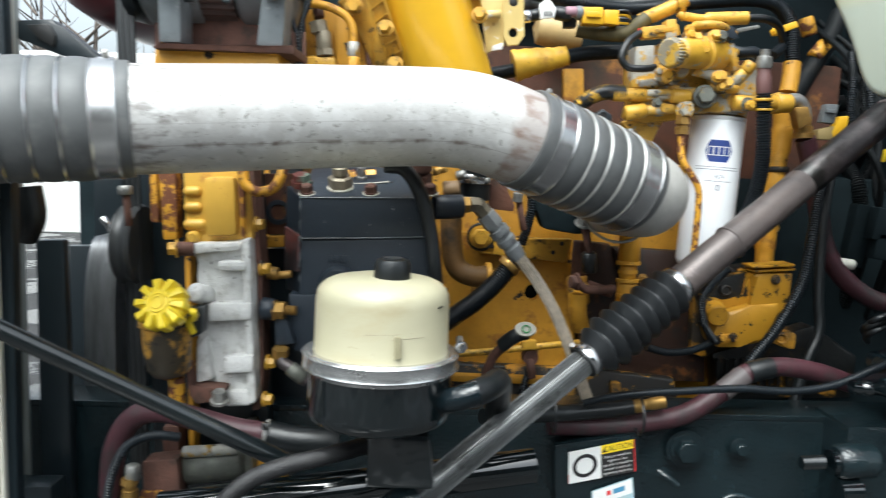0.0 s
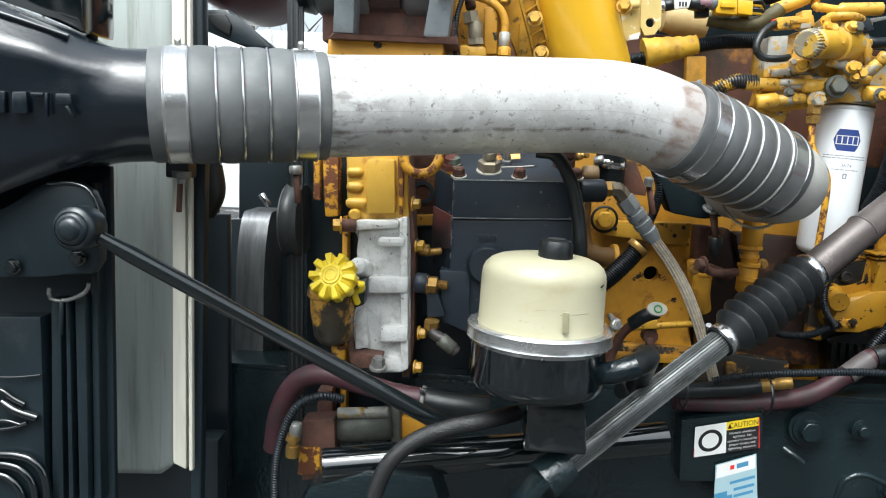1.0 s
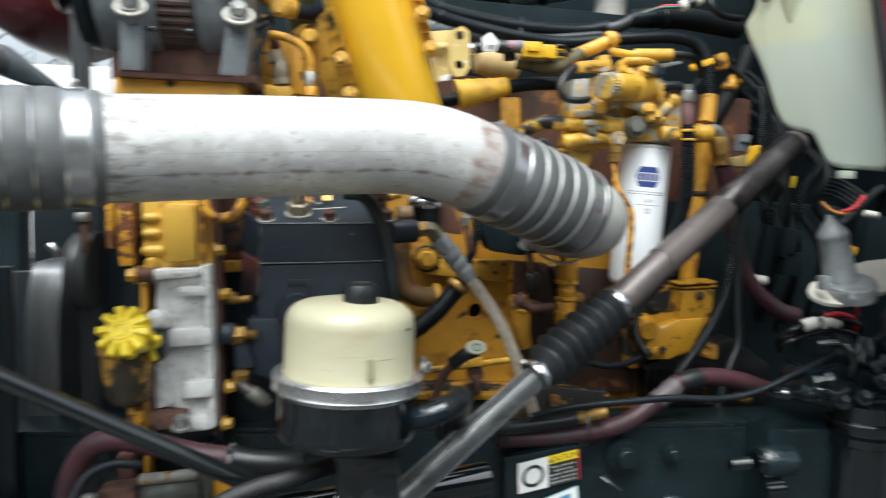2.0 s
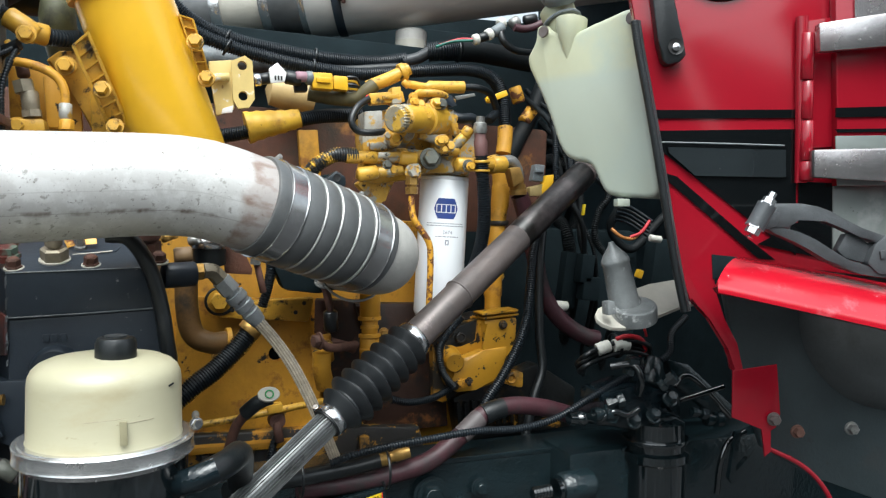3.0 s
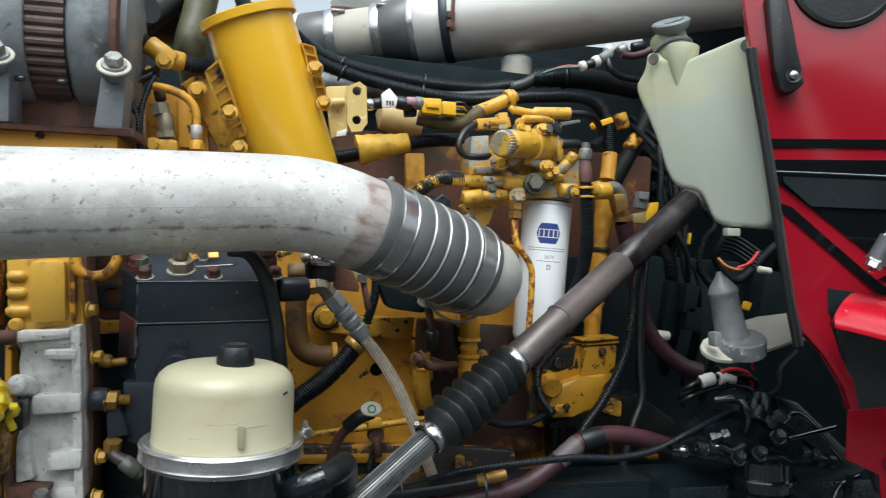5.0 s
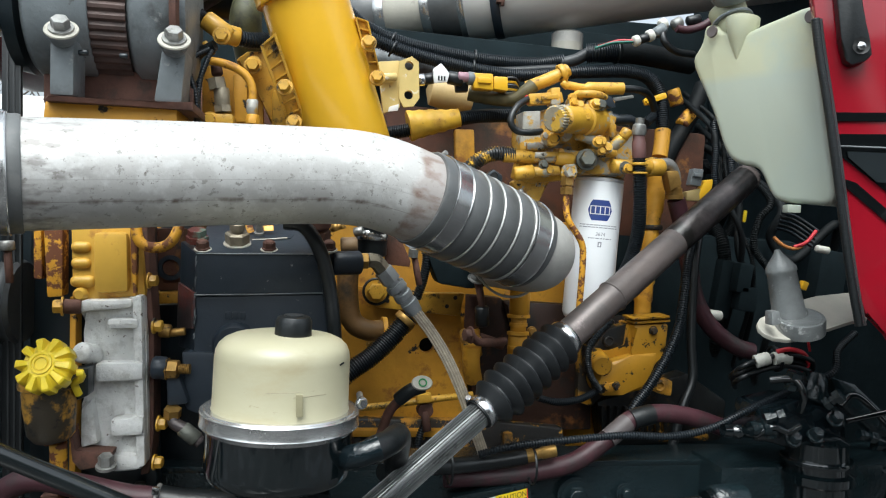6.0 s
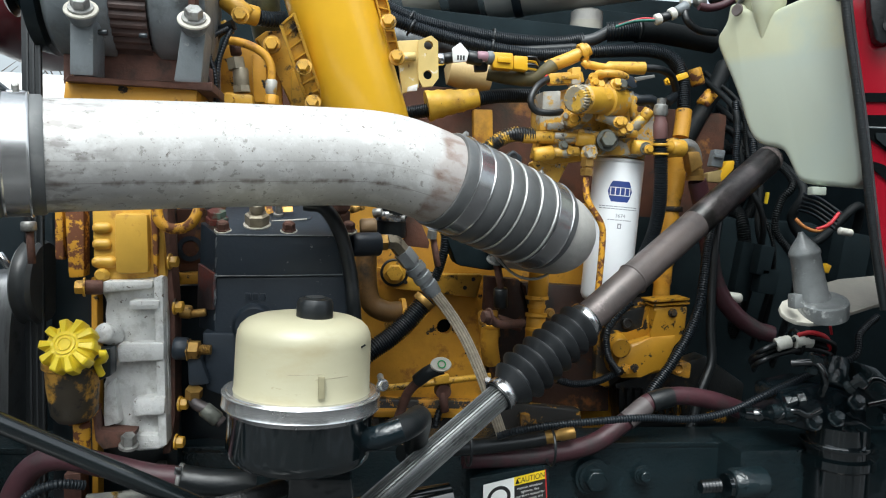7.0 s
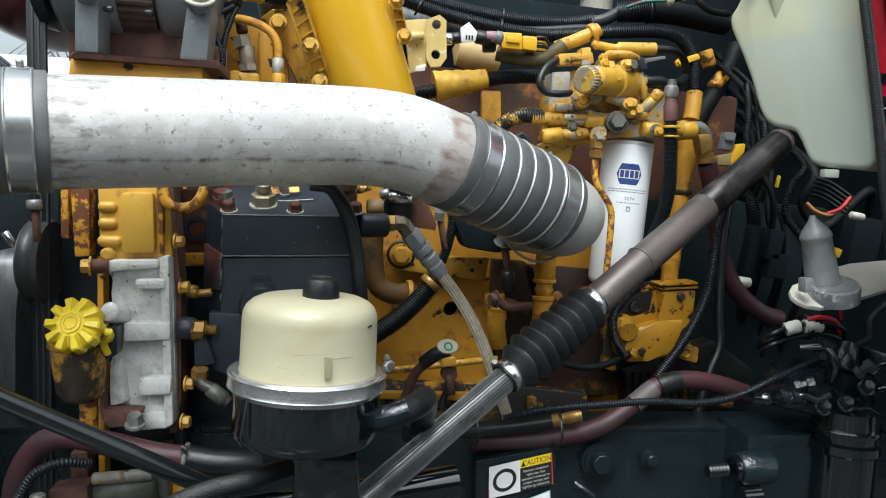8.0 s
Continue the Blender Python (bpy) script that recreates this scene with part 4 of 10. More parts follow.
for p, d, r, mm in (((0.4356, 1.3, 1.5101), (-0.2, -1, 0.2), 0.0085, M_yellow), ((0.5251, 1.3, 1.5109), (-0.1, -1, 0.1), 0.0075, M_yellow), ((0.5102, 1.3, 1.5756), (0, -1, 0.5), 0.0085, M_case2), ((0.4802, 1.3, 1.5718), (0, -1, 0.4), 0.0075, M_case2), ((0.5751, 1.31, 1.468), (0, -1, 0), 0.0085, M_plugdark), ((0.4733, 1.315, 1.4604), (0, -1, 0.05), 0.0095, M_casting), ((0.4357, 1.318, 1.4568), (0, -1, 0.05), 0.0075, M_yellow)):
    boss = part("boss", turned(vec(p) + Vector((0, 0.004, 0)), (0, 1, 0), ((0, 0), (0, r * 1.25), (0.003, r * 1.45), (0.04, r * 1.55)), 20), M_casting, head)
    part("bolt", hexhead(p, d, r, r * 1.2), mm, boss)
for a0, a1, r in (((0.4924, 1.315, 1.5607), (0.5602, 1.335, 1.555), 0.008), ((0.5446, 1.325, 1.5691), (0.5587, 1.33, 1.5258), 0.007), ((0.4828, 1.318, 1.5224), (0.5257, 1.318, 1.5127), 0.009), ((0.4073, 1.318, 1.4824), (0.4531, 1.318, 1.4847), 0.006), ((0.5133, 1.322, 1.4922), (0.5602, 1.322, 1.4966), 0.010)):
    part("casting_rib", rod(a0, a1, r, 12), M_casting, head)
part("bracket_arm", slab([(0.4952, 1.31, 1.594), (0.5182, 1.31, 1.5954), (0.5492, 1.315, 1.5881), (0.553, 1.315, 1.5763), (0.5404, 1.315, 1.5735), (0.5186, 1.31, 1.5875), (0.4934, 1.31, 1.5879)], 0.012, 0.002), M_zinc, head, "dull steel bracket arm")
part("small_block", slab([(0.548, 1.325, 1.546), (0.5608, 1.325, 1.5478), (0.5624, 1.325, 1.5387), (0.5496, 1.325, 1.537)], 0.012, 0.002), M_yellow, head)
# pipe down the side of the can
nut0, nut1 = (0.4675, 1.31, 1.4149), (0.4679, 1.31, 1.4491)
part("union_nut", turned(nut0, vec(nut1) - vec(nut0), ((0, 0), (0, 0.0115), (0.012, 0.0125), (0.0125, 0.0095), (0.016, 0.0095), (0.0165, 0.0125), (0.032, 0.0115), (0.032, 0)), 6), M_brass, head)
part("steel_line", hose([(0.4672, 1.31, 1.4219), (0.4662, 1.305, 1.3866), (0.4718, 1.3, 1.3648), (0.4957, 1.3, 1.3294), (0.4994, 1.3, 1.2972), (0.4991, 1.305, 1.2358), (0.4976, 1.31, 1.1738)], 0.0058, 10), M_rustyellow, head, "rust-flecked yellow steel line")
part("bridge_line", hose([(0.4825, 1.33, 1.5908), (0.4909, 1.31, 1.5953), (0.5226, 1.31, 1.5943), (0.5523, 1.33, 1.585)], 0.007, 10), M_yellow, head)
part("lever", slab([(0.517, 1.31, 1.5999), (0.5438, 1.31, 1.5936), (0.5533, 1.31, 1.5762), (0.5428, 1.31, 1.5735), (0.5231, 1.31, 1.5853)], 0.006, 0.001), M_comp, head)

# sensor plug with its black lead
plug = thing("sensor_plug", (0.4298, 1.33, 1.5875), "yellow sensor plug with a looped black lead", "plug")
part("housing", slab([(0.3923, 1.32, 1.5915), (0.4543, 1.32, 1.5995), (0.4595, 1.32, 1.5798), (0.3963, 1.32, 1.5719)], 0.025, 0.004), M_yellow, plug)
part("red_seal", rod((0.3905, 1.333, 1.5822), (0.398, 1.333, 1.583), 0.0085, 12), M_redink, plug)
part("clip", slab([(0.4330, 1.317, 1.6040), (0.4500, 1.317, 1.6062), (0.4520, 1.317, 1.5760), (0.4340, 1.317, 1.5738)], 0.030, 0.003), M_casting, plug)
part("ridge", slab([(0.4151, 1.316, 1.5884), (0.4461, 1.316, 1.5924), (0.4474, 1.316, 1.5855), (0.4164, 1.316, 1.5815)], 0.006, 0.001), M_yellow, plug)
part("lead", hose([(0.3985, 1.33, 1.5855), (0.3701, 1.31, 1.5659), (0.3565, 1.3, 1.5393), (0.3674, 1.3, 1.5223), (0.393, 1.3, 1.5199), (0.4163, 1.31, 1.5242)], 0.0062, 10), M_black, plug)

# ---- yellow canister in its bracket ----
C0, C1 = vec((-0.0051, 1.24, 1.711)), vec((0.0784, 1.262, 1.4706))
cd = (C1 - C0).normalized()
cl = (C1 - C0).length
CR = 0.0695
can = thing("coolant_canister", C1, "clean yellow enamelled canister leaning in a ribbed bracket", "canister")
part("shell", turned(C0, cd, ((0.0, CR - 0.001), (0.05, CR), (cl, CR * 0.985), (cl + 0.01, CR * 0.94), (cl + 0.012, 0)), 56), M_canister, can)
part("lid", turned(C0, cd, ((-0.009, 0), (-0.009, CR + 0.0055), (-0.008, CR + 0.0068), (0.0045, CR + 0.0068), (0.0055, CR + 0.0058), (0.0055, CR - 0.001)), 64), M_canister, can, "flanged yellow lid", sharp=25)
part("neck", turned(C0, -cd, ((0.008, 0), (0.008, 0.020), (0.022, 0.018), (0.022, 0.012), (0.05, 0.012), (0.05, 0)), 24), M_satin, can)


def ribbed_flange(quad, thick, ribs, parent):
    """A cast flange with a raised rim and cross ribs; quad is its outline from the top left round."""
    a, b, c, d = (vec(p) for p in quad)
    bms = [slab((a, b, c, d), thick, 0.002)]
    up = Vector((0, -0.006, 0))
    w = 0.16
    for p, q, r, s in ((a, b, b.lerp(c, 0.03), a.lerp(d, 0.03)), (d.lerp(a, 0.03), c.lerp(b, 0.03), c, d), (a, a.lerp(b, w), d.lerp(c, w), d), (b.lerp(a, w), b, c, c.lerp(d, w))):
        bms.append(slab((p + up, q + up, r + up, s + up), 0.008, 0.001))
    for k in range(1, ribs):
        f = k / ribs
        l, r = a.lerp(d, f), b.lerp(c, f)
        h = (d - a) * 0.012
        bms.append(slab((l - h + up, r - h + up, r + h + up, l + h + up), 0.008, 0.001))
    return part("flange", join(*bms), M_yellow, parent)


q = [(-0.0633, 1.17, 1.6091), (-0.0413, 1.17, 1.6309), (0.0055, 1.23, 1.511), (-0.0208, 1.23, 1.4972)]
ribbed_flange(q, 0.012, 7, can)
q = [(0.0762, 1.215, 1.675), (0.0983, 1.215, 1.6697), (0.1257, 1.245, 1.5818), (0.1104, 1.245, 1.5753)]
ribbed_flange(q, 0.012, 6, can)
for p in ((-0.0264, 1.185, 1.5536), (-0.0121, 1.205, 1.5038), (0.0997, 1.205, 1.6338), (0.1157, 1.215, 1.5825)):
    bolt(can, p, (-0.1, -1, 0.1), r=0.0095, h=0.016)
part("arm", slab([(-0.1065, 1.24, 1.6011), (-0.0884, 1.24, 1.6156), (-0.0502, 1.24, 1.6184), (-0.0098, 1.27, 1.502), (-0.0403, 1.27, 1.4839), (-0.071, 1.25, 1.5609)], 0.02, 0.004), M_yellow, can)
bolt(can, (-0.0784, 1.23, 1.5924), r=0.011, h=0.013)
part("arm", slab([(-0.0483, 1.235, 1.5556), (-0.027, 1.235, 1.5614), (-0.0088, 1.25, 1.4972), (-0.0479, 1.25, 1.4952)], 0.03, 0.004), M_yellow, can)

lift = thing("lifting_bracket", (0.1474, 1.3, 1.5841), "yellow bracket plate with two holes and bare chipped edges", "bracket")


def holed_plate(outline, holes, thick, rim=20):
    """A plate with round holes through it: outline and holes (centre, radius) in one plane facing the viewer."""
    bm = bmesh.new()
    pts = [vec(p) for p in outline]
    y = sum(p.y for p in pts) / len(pts)
    loops = [[(p.x, p.z) for p in pts]]
    for c, r in holes:
        loops.append([(c[0] + r * math.cos(2 * math.pi * k / rim), c[2] + r * math.sin(2 * math.pi * k / rim)) for k in range(rim)])
    edges, rings = [], []
    for lp in loops:
        vs = [bm.verts.new((x, y, z)) for x, z in lp]
        rings.append(vs)
        edges += [bm.edges.new((u, v)) for u, v in zip(vs, vs[1:] + vs[:1])]
    bmesh.ops.triangle_fill(bm, use_beauty=True, use_dissolve=False, edges=edges)
    front = bm.faces[:]
    for f in front:
        c = f.calc_center_median()
        if any((c.x - h[0]) ** 2 + (c.z - h[2]) ** 2 < (r * 0.98) ** 2 for h, r in holes):
            bm.faces.remove(f)
    got = bmesh.ops.extrude_face_region(bm, geom=bm.faces[:])
    bmesh.ops.translate(bm, vec=(0, thick, 0), verts=[g for g in got["geom"] if isinstance(g, bmesh.types.BMVert)])
    return bm


part("plate", holed_plate([(0.1574, 1.3, 1.6284), (0.1792, 1.3, 1.6384), (0.1912, 1.3, 1.6298), (0.1945, 1.3, 1.5681), (0.1853, 1.3, 1.5541), (0.1679, 1.3, 1.5512), (0.1597, 1.3, 1.5659)],
     [((0.175, 1.3, 1.622), 0.0077), ((0.1759, 1.3, 1.5726), 0.0077)], 0.012), M_faded, lift)
part("wing", slab([(0.1214, 1.305, 1.6268), (0.1597, 1.305, 1.6314), (0.1627, 1.305, 1.5516), (0.1332, 1.305, 1.5383)], 0.012, 0.003), M_faded, lift)
part("boss", rod((0.1273, 1.295, 1.598), (0.154, 1.295, 1.6007), 0.007, 14), M_faded, lift)
part("chipped_edge", slab([(0.143, 1.301, 1.5507), (0.1601, 1.301, 1.5566), (0.1586, 1.301, 1.545), (0.1413, 1.301, 1.5421)], 0.004, 0.001), M_white, lift)

# ---- alternator on its base ----
alt = thing("alternator", (-0.2588, 1.14, 1.5152), "grey cast alternator with a rusty laminated core on a rusted base", "alternator")
AC = vec(((-0.2396, 1.06, 1.6198)[0], 1.165, (-0.2631, 1.165, 1.6456)[2]))
xd = Vector((1, 0.02, 0))
for name, h0, h1, r, m in (("front_housing", -0.125, -0.040, 0.108, M_grey), ("rear_housing", 0.006, 0.066, 0.108, M_grey)):
    part(name, turned(AC, xd, ((h0, 0), (h0, r - 0.012), (h0 + 0.012, r), (h1 - 0.002, r), (h1, r - 0.002), (h1, 0)), 48), m, alt)
part("core", turned(AC, xd, ((-0.041, 0.1), (-0.041, 0.104), (0.007, 0.104), (0.007, 0.1)), 144, lobes=lambda k, n: 1.0 if k % 3 else 0.965), M_core, alt, "rusty slotted core", sharp=15)
part("end_flange", turned(AC, xd, ((0.064, 0), (0.064, 0.113), (0.067, 0.116), (0.073, 0.116), (0.075, 0.112), (0.075, 0)), 48), M_rust, alt, "rusty end flange")
part("cradle", slab([(-0.3516, 1.13, 1.5464), (-0.162, 1.13, 1.5594), (-0.1609, 1.13, 1.5079), (-0.3511, 1.13, 1.5017)], 0.10, 0.004), M_rust, alt)
part("terminal_box", block(AC + Vector((0.055, -0.098, 0.055)), (0.028, 0.03, 0.03), (0, 0, 0), 0.004), M_satin, alt)
part("fan_shroud", turned(AC, xd, ((0.070, 0.09), (0.074, 0.098), (0.082, 0.094), (0.086, 0.07), (0.086, 0)), 40), M_grey, alt)
for pts, bp in (([(-0.318, 1.05, 1.5777), (-0.2886, 1.05, 1.5784), (-0.2907, 1.06, 1.5051), (-0.3211, 1.06, 1.5053)], (-0.3022, 1.045, 1.5855)), ([(-0.1805, 1.05, 1.5726), (-0.1485, 1.05, 1.5734), (-0.1552, 1.06, 1.5039), (-0.1912, 1.06, 1.5039)], (-0.1635, 1.045, 1.5822))):
    n = Vector((0.08, -0.72, 0.69)).normalized()
    part("foot", slab(pts, 0.055, 0.005), M_grey, alt)
    part("boss", turned(vec(bp), n, ((-0.016, 0.014), (-0.006, 0.0190), (-0.002, 0.0195), (0, 0.0190), (0, 0)), 28), M_grey, alt)
    part("washer", turned(vec(bp), n, ((0, 0), (0, 0.0205), (0.0012, 0.0212), (0.003, 0.0205), (0.0035, 0)), 32), M_plate, alt)
    bolt(alt, vec(bp) + n * 0.003, n, r=0.0118, h=0.015, material=M_zinc)
for p, q in (((-0.2849, 1.058, 1.5614), (-0.2731, 1.058, 1.5622)), ((-0.2339, 1.058, 1.5607), (-0.2241, 1.058, 1.5607))):
    part("through_bolt", rod(p, q, 0.004, 8), M_satin, alt)
part("pulley", turned(AC, xd, ((-0.19, 0), (-0.19, 0.045), (-0.185, 0.05), (-0.178, 0.04), (-0.17, 0.05), (-0.163, 0.04), (-0.155, 0.05), (-0.15, 0.045), (-0.12, 0.03)), 40), M_satin, alt)
part("fan_disc", turned(AC, xd, ((-0.150, 0), (-0.150, 0.096), (-0.132, 0.10), (-0.128, 0)), 40), M_satin, alt)

altbase = thing("mounting_bracket", (-0.2535, 1.12, 1.4891), "rusted steel plate on a yellow bracket under the alternator", "bracket")
part("plate", slab([(-0.3262, 1.05, 1.4972), (-0.3195, 1.05, 1.5034), (-0.1803, 1.05, 1.5028), (-0.1411, 1.06, 1.5067), (-0.1401, 1.06, 1.4941), (-0.1604, 1.06, 1.4958), (-0.3208, 1.05, 1.4961)], 0.17, 0.002), M_rust, altbase)
part("upright", slab([(-0.1931, 1.115, 1.5311), (-0.1499, 1.115, 1.5339), (-0.1477, 1.115, 1.5011), (-0.1926, 1.115, 1.5015)], 0.012, 0.003), M_rust, altbase)
part("bracket", slab([(-0.3293, 1.07, 1.4986), (-0.1621, 1.07, 1.4971), (-0.1618, 1.07, 1.479), (-0.1832, 1.07, 1.4605), (-0.3219, 1.07, 1.4528), (-0.3312, 1.07, 1.478)], 0.10, 0.004), M_block, altbase)
part("hole_bush", turned((-0.162, 1.112, 1.517), (0, -1, 0), ((0, 0.0), (0.001, 0.007), (0.003, 0.0085), (0.001, 0.010)), 20), M_ink, altbase)


# ---- engine block and cylinder head ----
engine = thing("engine_block", (0.3, 1.5, 0.75), "yellow diesel engine block with flaking paint and a rusty head", "engine")
part("block_side", block((0.12, 1.75, 1.07), (1.00, 0.5, 0.62), (0, 2, 0), 0.01), M_block, engine)
part("cylinder_head", block((0.28, 1.80, 1.47), (1.15, 0.5, 0.24), (0, 2, 0), 0.012), M_head, engine, "rust-brown cylinder head")
part("head_rib", slab([(0.2988, 1.53, 1.5469), (0.3384, 1.53, 1.548), (0.3454, 1.53, 1.4385), (0.3056, 1.53, 1.4367)], 0.04, 0.004), M_block, engine)
part("head_rib", slab([(0.7099, 1.5, 1.4216), (0.727, 1.5, 1.4229), (0.7255, 1.5, 1.2218), (0.7065, 1.5, 1.2209)], 0.04, 0.006), M_peel, engine)
for q in ((0.7185, 1.495, 1.4034), (0.7170, 1.495, 1.3258), (0.7155, 1.495, 1.2478)):
    bolt(engine, q, r=0.009, h=0.012, material=M_casting)
part("bell_housing", block((0.86, 1.80, 1.05), (0.46, 0.5, 0.60), (0, 2, 0), 0.02), M_firewall, engine, "oily black flywheel housing")
part("valve_cover", block((0.33, 1.85, 1.68), (1.2, 0.36, 0.19), (0, 2, 0), 0.03), M_firewall, engine)
part("rocker_box", block((0.36, 2.06, 1.78), (1.1, 0.16, 0.24), (0, 2, 0), 0.03), M_firewall, engine)
cover = [(0.0674, 1.44, 1.2313), (0.3119, 1.44, 1.2178), (0.3059, 1.44, 1.1737), (0.3243, 1.44, 1.1078), (0.324, 1.44, 1.0077), (0.3345, 1.44, 0.972), (0.065, 1.44, 0.9725), (0.0651, 1.44, 1.1046)]
part("side_cover", holed_plate(cover, [((0.2428, 1.44, 1.1188), 0.0148)], 0.02), M_block, engine, "ochre side cover with a round hole")
part("cover_lip", slab([(0.132, 1.415, 1.2193), (0.3101, 1.415, 1.2235), (0.2988, 1.415, 1.179), (0.1413, 1.415, 1.193)], 0.03, 0.004), M_yellow, engine)
part("hole_back", turned((0.2481, 1.475, 1.1131), (0, -1, 0), ((0, 0), (0.001, 0.02)), 20), M_firewall, engine)
bolt(engine, (0.1402, 1.415, 1.2237), r=0.0165, h=0.018)
part("seal_ring", turned((0.1405, 1.418, 1.2234), (0, -1, 0), [(0.004 + 0.003 * math.sin(2 * math.pi * k / 8), 0.0235 + 0.003 * math.cos(2 * math.pi * k / 8)) for k in range(9)], 28), M_black, engine)
bolt(engine, (0.2533, 1.385, 1.2702), r=0.0095, h=0.012)
for px in ((0.2742, 1.41, 1.1985), (0.2899, 1.41, 1.2149), (0.1615, 1.41, 1.2067)):
    part("stud_hole", turned(vec(px), (0, -1, 0), ((0, 0), (0.001, 0.004), (0.002, 0.0)), 10), M_ink, engine)
low = [(0.0537, 1.42, 0.9843), (0.3347, 1.42, 0.9773), (0.5168, 1.42, 0.9622), (0.5321, 1.42, 0.8886), (0.5145, 1.42, 0.7752), (0.06, 1.42, 0.7802)]
part("lower_side", slab(low, 0.06, 0.006), M_peel, engine, "flaking yellow paint over black steel")
part("ledge", slab([(0.0644, 1.4, 0.9662), (0.3312, 1.4, 0.963), (0.3317, 1.4, 0.9499), (0.0648, 1.4, 0.9535)], 0.04, 0.003), M_block, engine)
for q in ([(0.1065, 1.4, 0.9511), (0.1191, 1.4, 0.9511), (0.1195, 1.4, 0.8138), (0.1089, 1.4, 0.814)], [(0.1824, 1.4, 0.9529), (0.1973, 1.4, 0.9528), (0.1961, 1.4, 0.8122), (0.1832, 1.4, 0.8125)], [(0.3922, 1.4, 0.9572), (0.4111, 1.4, 0.9571), (0.4101, 1.4, 0.8078), (0.3933, 1.4, 0.8081)]):
    part("rib", slab(q, 0.03, 0.003), M_peel, engine)
part("recess", slab([(0.3228, 1.455, 1.2165), (0.3887, 1.455, 1.2125), (0.4919, 1.455, 1.1071), (0.4053, 1.455, 0.9701), (0.3419, 1.455, 0.9759), (0.3274, 1.455, 1.1052)], 0.03, 0.004), M_soiled, engine, "dark rusty recess")
part("recess_rim", slab([(0.3909, 1.44, 1.2086), (0.5701, 1.44, 1.2013), (0.583, 1.44, 0.9508), (0.4024, 1.44, 0.9515), (0.4327, 1.44, 1.0417), (0.4233, 1.44, 1.1201)], 0.03, 0.006), M_soiled, engine)
for p, q, r, m in (((0.4030, 1.36, 1.2593), (0.4048, 1.37, 1.1846), 0.0190, M_block), ((0.4047, 1.37, 1.1867), (0.4039, 1.37, 1.157), 0.0150, M_block), ((0.4040, 1.37, 1.1549), (0.4046, 1.38, 1.103), 0.0180, M_block),
                   ((0.3224, 1.4, 1.2221), (0.3208, 1.4, 1.1577), 0.0144, M_rust), ((0.3165, 1.395, 1.1584), (0.3241, 1.395, 1.1049), 0.0196, M_block), ((0.3334, 1.385, 1.1441), (0.3808, 1.385, 1.1288), 0.0093, M_rust),
                   ((0.3101, 1.3, 1.2617), (0.3227, 1.32, 1.212), 0.0057, M_rust), ((0.195, 1.3, 1.2977), (0.2057, 1.3, 1.2471), 0.0057, M_rust)):
    part("stem", rod(p, q, r, 16), m, engine)
for p in ((0.3056, 1.375, 1.1421), (0.326, 1.37, 1.1411), (0.2442, 1.4, 1.0172), (0.134, 1.4, 1.1283), (0.436, 1.39, 1.1557), (0.5155, 1.39, 1.1297)):
    bolt(engine, p, r=0.0075, h=0.011, material=M_brass)
for z, r in ((1.187, 0.0215), (1.171, 0.0172), (1.155, 0.0205), (1.128, 0.0195)):
    part("stem_collar", turned((0.4042, 1.371, z), (0, 0.06, 1), ((-0.004, r - 0.004), (-0.003, r), (0.003, r), (0.004, r - 0.004)), 24), M_block, engine)
part("stem_tip", turned((0.3049, 1.295, 1.262), (0.05, -0.2, 1), ((0, 0), (0, 0.009), (0.014, 0.009), (0.017, 0)), 6), M_zinc, engine)
part("stem_tip", turned((0.1924, 1.295, 1.2959), (0.05, -0.2, 1), ((0, 0), (0, 0.009), (0.014, 0.009), (0.017, 0)), 6), M_zinc, engine)

# black air horn flange behind the hose
flange = thing("intake_flange", (0.2927, 1.33, 1.2892), "black cast intake flange behind the ribbed hose", "flange")
part("plate", slab([(0.2084, 1.32, 1.3269), (0.2446, 1.32, 1.4272), (0.3246, 1.32, 1.4508), (0.4161, 1.32, 1.263), (0.303, 1.32, 1.2398), (0.2416, 1.32, 1.2483)], 0.06, 0.008), M_firewall, flange)
part("ear", slab([(0.3105, 1.3, 1.4391), (0.33, 1.3, 1.4538), (0.3467, 1.3, 1.4428), (0.3464, 1.3, 1.4261), (0.3216, 1.3, 1.4151)], 0.02, 0.004), M_satin, flange)
part("ear_hole", turned((0.3299, 1.297, 1.4409), (0, -1, 0), ((0, 0), (0.001, 0.006), (0.002, 0.0065)), 14), M_ink, flange)
solo("heat_shield", slab([(0.1408, 1.27, 1.3146), (0.1495, 1.27, 1.3376), (0.1628, 1.27, 1.3381), (0.1856, 1.27, 1.2894), (0.1841, 1.27, 1.2798), (0.142, 1.27, 1.2833)], 0.004, 0.001), M_head, "small rusty steel shield by the compressor", "shield")

# pump housing low on the block
M_pump = surface("chipped_pump_paint", (0.44, 0.22, 0.014), 0.42, vary=0.18, scale=14, layers=(((0.33, 0.17, 0.03), 20, 0.56, 0.68, 0.5), (SOOT, 40, 0.585, 0.61, 0.4)), bump=0.12)
pump = thing("pump_housing", (0.6417, 1.4, 1.0963), "ochre cast pump housing with chipped black corners", "pump housing")
part("body", slab([(0.6238, 1.348, 1.1188), (0.6754, 1.348, 1.1259), (0.6672, 1.348, 1.0912), (0.649, 1.348, 1.0522), (0.6066, 1.348, 1.0434), (0.5666, 1.348, 1.039), (0.5575, 1.348, 1.0647), (0.5621, 1.348, 1.0818), (0.5808, 1.348, 1.1066)], 0.09, 0.010), M_pump, pump)
